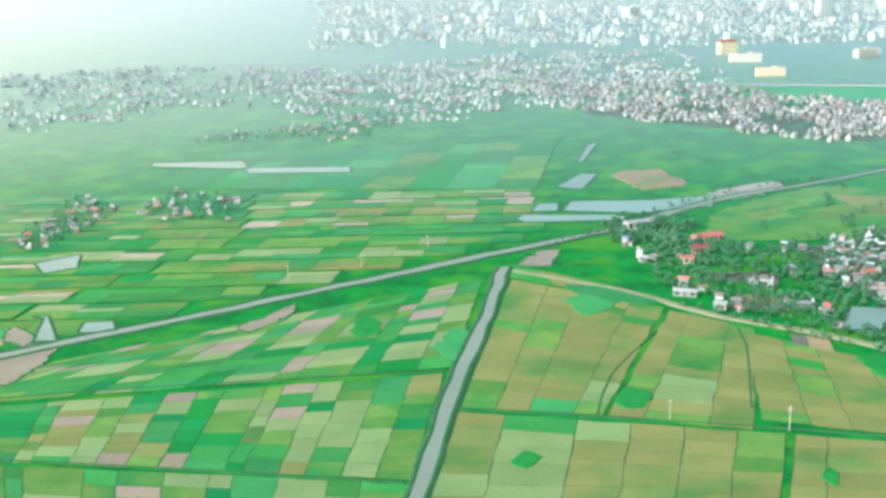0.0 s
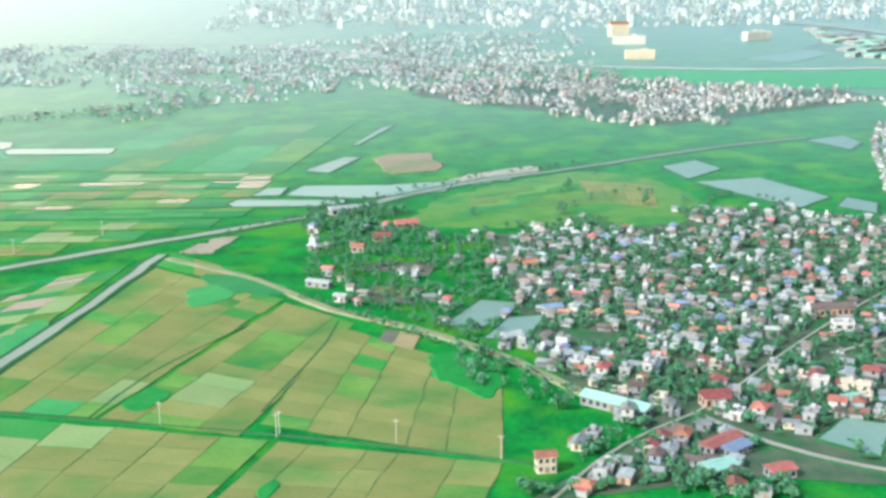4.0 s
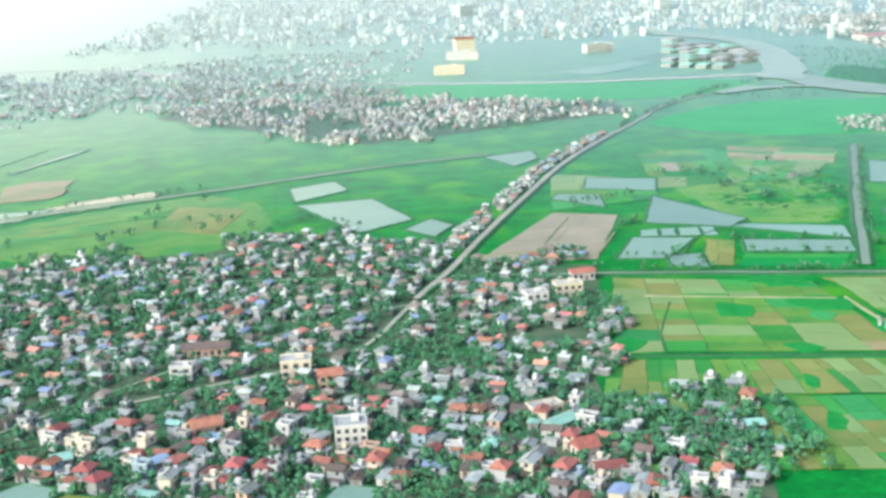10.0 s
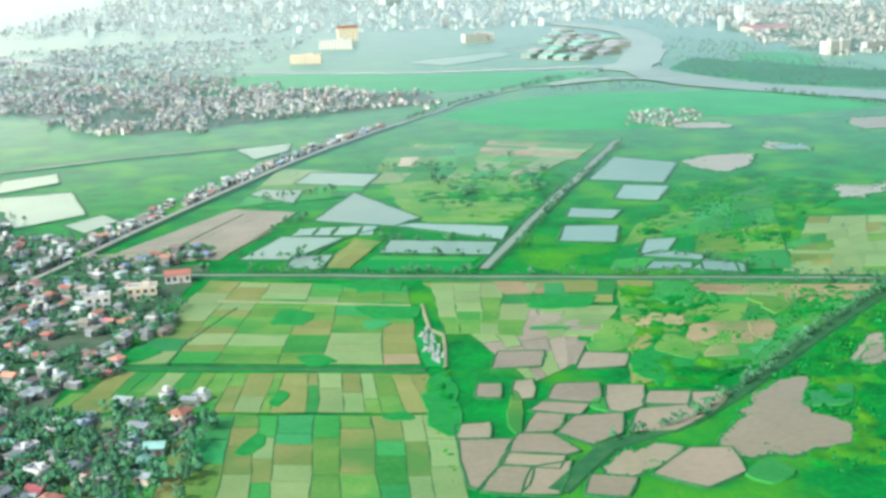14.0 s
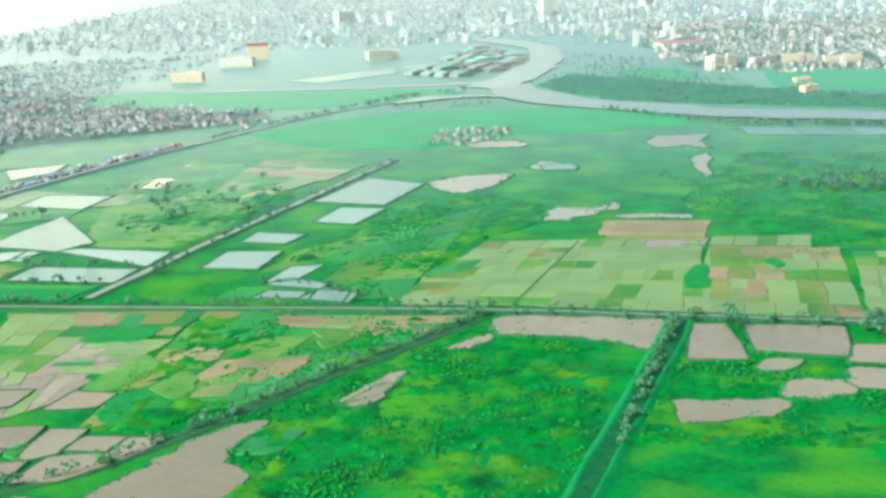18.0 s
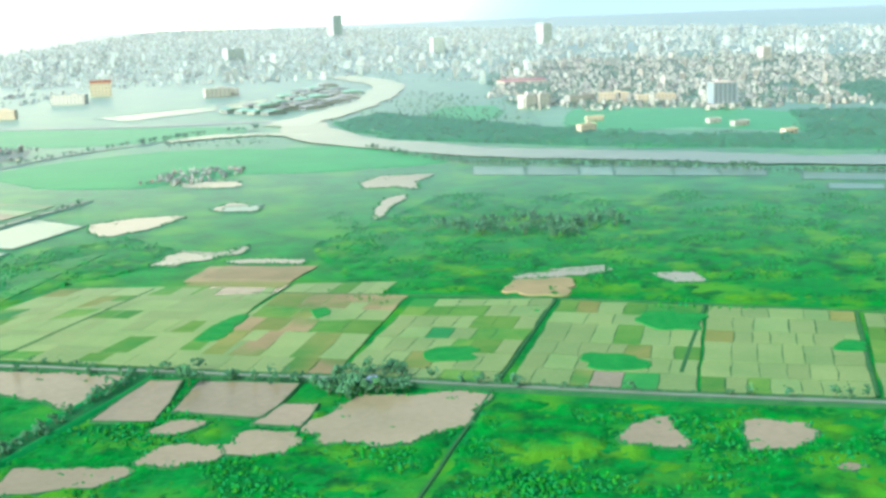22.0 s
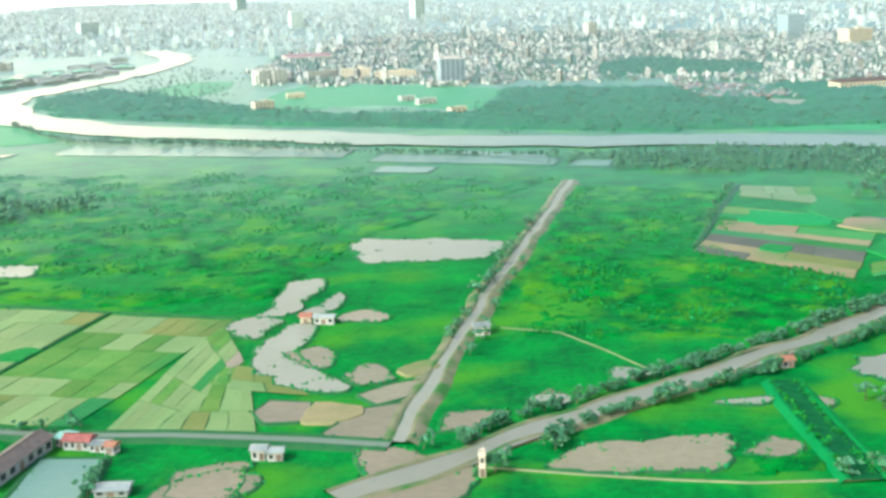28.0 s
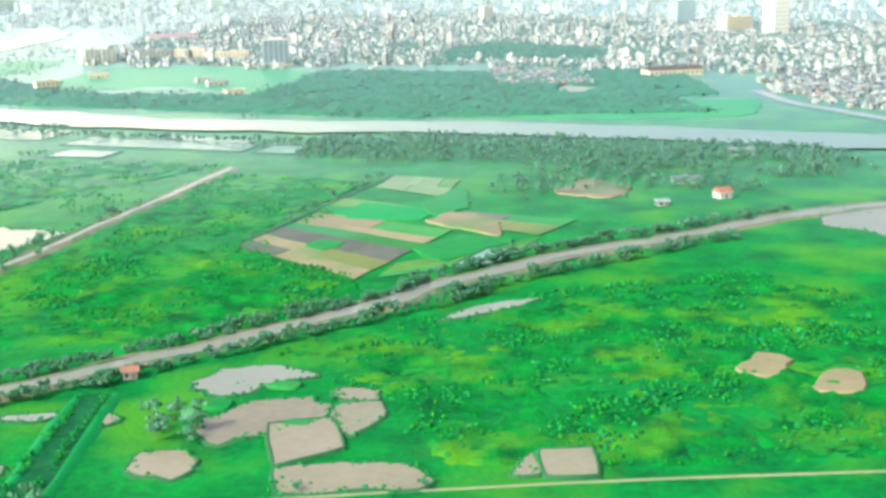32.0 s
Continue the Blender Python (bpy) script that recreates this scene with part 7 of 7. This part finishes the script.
wood_stuff(along(BELT_X, 2.2, 0, 0.5, 90, 0.95) + along(BELT_X_EAST, 2.2, 0, 0.5, 91, 0.95), "ditch_hedges", "bright green hedges along a narrow ditch", (1.2, 2.2), 8, leaf=M_BUSH)
for k, line in enumerate((BELT_W, BELT_W_SOUTH)):
    for x, y in along(line, 2.7, 0, 0.8, 95 + k, 0.9):
        tree(x, y, rnd.randrange(6), rnd.uniform(0.34, 0.58), rnd.uniform(0, 360))


def field_mask(X, Y, poly, gap):
    """Where an array of places lies in a polygon, clear of water and roads."""
    hit = np.zeros(X.shape, bool)
    j = len(poly) - 1
    for i in range(len(poly)):
        (xi, yi), (xj, yj) = poly[i], poly[j]
        if yi != yj:
            hit ^= ((yi > Y) != (yj > Y)) & (X < (xj - xi) * (Y - yi) / (yj - yi) + xi)
        j = i
    x0, x1, y0, y1 = X.min() - 20, X.max() + 20, Y.min() - 20, Y.max() + 20
    for (ax, ay), (bx, by), w in LINES:
        if max(ax, bx) < x0 or min(ax, bx) > x1 or max(ay, by) < y0 or min(ay, by) > y1:
            continue
        dx, dy = bx - ax, by - ay
        k = np.clip(((X - ax) * dx + (Y - ay) * dy) / (dx * dx + dy * dy + 1e-9), 0, 1)
        hit &= (X - ax - k * dx) ** 2 + (Y - ay - k * dy) ** 2 > (w / 2 + gap) ** 2
    for ring, (a, b, c, e) in PONDS:
        if c < x0 or a > x1 or e < y0 or b > y1:
            continue
        pit = np.zeros(X.shape, bool)
        j = len(ring) - 1
        for i in range(len(ring)):
            (xi, yi), (xj, yj) = ring[i], ring[j]
            if yi != yj:
                pit ^= ((yi > Y) != (yj > Y)) & (X < (xj - xi) * (Y - yi) / (yj - yi) + xi)
            j = i
        hit &= ~pit
    return hit


def scrub(poly, seed, step=1.7, height=0.9, base=0.05, skin=M_SCRUB, name="scrub", label="low tangled green scrub and reeds on marsh"):
    """Tangled growth: a lumpy skin of leaves, sinking into the grass in openings."""
    xs = np.arange(min(p[0] for p in poly), max(p[0] for p in poly), step)
    ys = np.arange(min(p[1] for p in poly), max(p[1] for p in poly), step)
    r = np.random.RandomState(seed)
    X, Y = np.meshgrid(xs, ys)
    ok = field_mask(X, Y, poly, 1.5)
    X, Y = X + r.uniform(-0.4, 0.4, X.shape) * step, Y + r.uniform(-0.4, 0.4, X.shape) * step
    Z = np.empty(X.shape)
    for k in np.ndindex(X.shape):
        if ok[k]:
            x, y = X[k], Y[k]
            big = noise.noise(Vector((x * 0.035, y * 0.035, seed)))
            Z[k] = height * (base + 0.9 * noise.noise(Vector((x * 0.17, y * 0.17, 2))) + 0.9 * noise.noise(Vector((x * 0.5, y * 0.5, 5))) + 1.0 * big) - 0.05
        else:
            Z[k] = -0.6
    n = len(xs)
    jj, ii = np.nonzero((ok[:-1, :-1] | ok[1:, 1:]) & (np.maximum(np.maximum(Z[:-1, :-1], Z[1:, 1:]), np.maximum(Z[1:, :-1], Z[:-1, 1:])) > -0.1))
    a = jj * n + ii
    faces = np.stack([a, a + 1, a + n + 1, a + n], 1)
    used, inv = np.unique(faces, return_inverse=True)
    V = np.stack([X.ravel(), Y.ravel(), Z.ravel()], 1)[used]
    tagged(part(name, mesh(name, V, inv.reshape(-1, 4), skin, smooth=True)), label, name.replace("_", " "), kind="stuff")


for k, poly in enumerate((SCRUB_A, SCRUB_B, SCRUB_C, SCRUB_D, SCRUB_E, SCRUB_F, SCRUB_G, SCRUB_H, SCRUB_I, SCRUB_J, SCRUB_K)):
    scrub(poly, 110 + k, 2.0 if k in (1, 9) else 1.35)
for k, poly in enumerate((WOOD_FAR_A, WOOD_FAR_B, WOOD_RIVERFORK, WOOD_FAR_C, PARK)):
    scrub(poly, 130 + k, 2.6, 1.7, 0.75, M_CANOPY, "wood_canopy", "closed dark canopy of a far wood beyond the river")


def bushes(poly, spacing, seed, size=(0.28, 0.7), floor=0.08):
    """Low bushes and tussocks that stand in drifts on the marsh."""
    r = random.Random(seed)
    heap = Heap()
    for x, y in scatter(poly, spacing, seed, gap=0.8):
        drift = noise.noise(Vector((x * 0.045, y * 0.045, 31))) + 0.5 * noise.noise(Vector((x * 0.15, y * 0.15, 17)))
        if drift < floor + r.uniform(-0.12, 0.12):
            continue
        k = r.uniform(*size) * (1 + 0.7 * max(0, drift))
        heap.add(clump(r, (x, y, k * 0.45), k, 0.75), OCT_F)
        if r.random() < 0.5:
            heap.add(clump(r, (x + r.uniform(-1, 1) * k, y + r.uniform(-1, 1) * k, k * 0.3), k * 0.7, 0.7), OCT_F)
    tagged(part("marsh_bushes", heap.done("marsh_bushes", M_BUSH)), "dark green bushes and tussocks standing in marsh grass", "bushes", kind="stuff")


for k, (poly, gap) in enumerate(((SCRUB_A, 1.7), (SCRUB_B, 2.6), (SCRUB_C, 2.2), (SCRUB_D, 1.8), (SCRUB_E, 1.8), (SCRUB_G, 1.8), (SCRUB_J, 2.2), (SCRUB_K, 1.9))):
    bushes(poly, gap, 210 + k)


def reeds():
    """Tufts of reeds and grass that break the edges of ponds and pools."""
    r = random.Random(77)
    heap = Heap()
    for ring, loose in SHORES:
        for i, q in enumerate(ring):
            e = ring[(i + 1) % len(ring)]
            if noise.noise(Vector((q.x * 0.09, q.y * 0.09, 12))) < (-0.25 if loose else 0.0):
                continue
            for _ in range(max(1, int((e - q).length / (0.8 if loose else 1.2)))):
                w = q.lerp(e, r.random())
                size = r.uniform(0.25, 0.6) if loose else r.uniform(0.2, 0.45)
                heap.add(clump(r, (w.x + r.gauss(0, 0.5), w.y + r.gauss(0, 0.5), 0.3), size, 0.9), OCT_F)
        if loose:
            for _ in range(max(2, len(ring) // 9)):
                a, b = r.choice(ring), r.choice(ring)
                w = a.lerp(b, r.uniform(0.15, 0.35))
                for _ in range(r.randint(2, 5)):
                    heap.add(clump(r, (w.x + r.gauss(0, 0.7), w.y + r.gauss(0, 0.5), 0.3), r.uniform(0.2, 0.5), 0.8), OCT_F)
    tagged(part("shore_reeds", heap.done("shore_reeds", M_REED)), "tufts of green reeds along pond and pool edges", "reeds", kind="stuff")


reeds()


# Graves: small grey tombs in rough grass
def tomb_proto():
    root = tagged(new("tomb"), "small weathered grey tomb in rough grass", "tomb", group="graves")
    part("slab", Heap().box(0, 0, -0.2, 1.0, 1.7, 0.7, taper=0.9).done("slab", M_SLAB), root)
    part("headstone", Heap().box(0, 0.7, 0.4, 0.8, 0.25, 0.9).done("headstone", GREYISH), root)
    return root


proto = tomb_proto()
places = scatter(CEMETERY, 2.6, 140, keep=0.75, gap=0.2)
proto.location = (*places[0], 0.15)
for x, y in places[1:]:
    copy_thing(proto, pose(x, y, 0.15, 0, 0, rnd.uniform(-25, 25)))
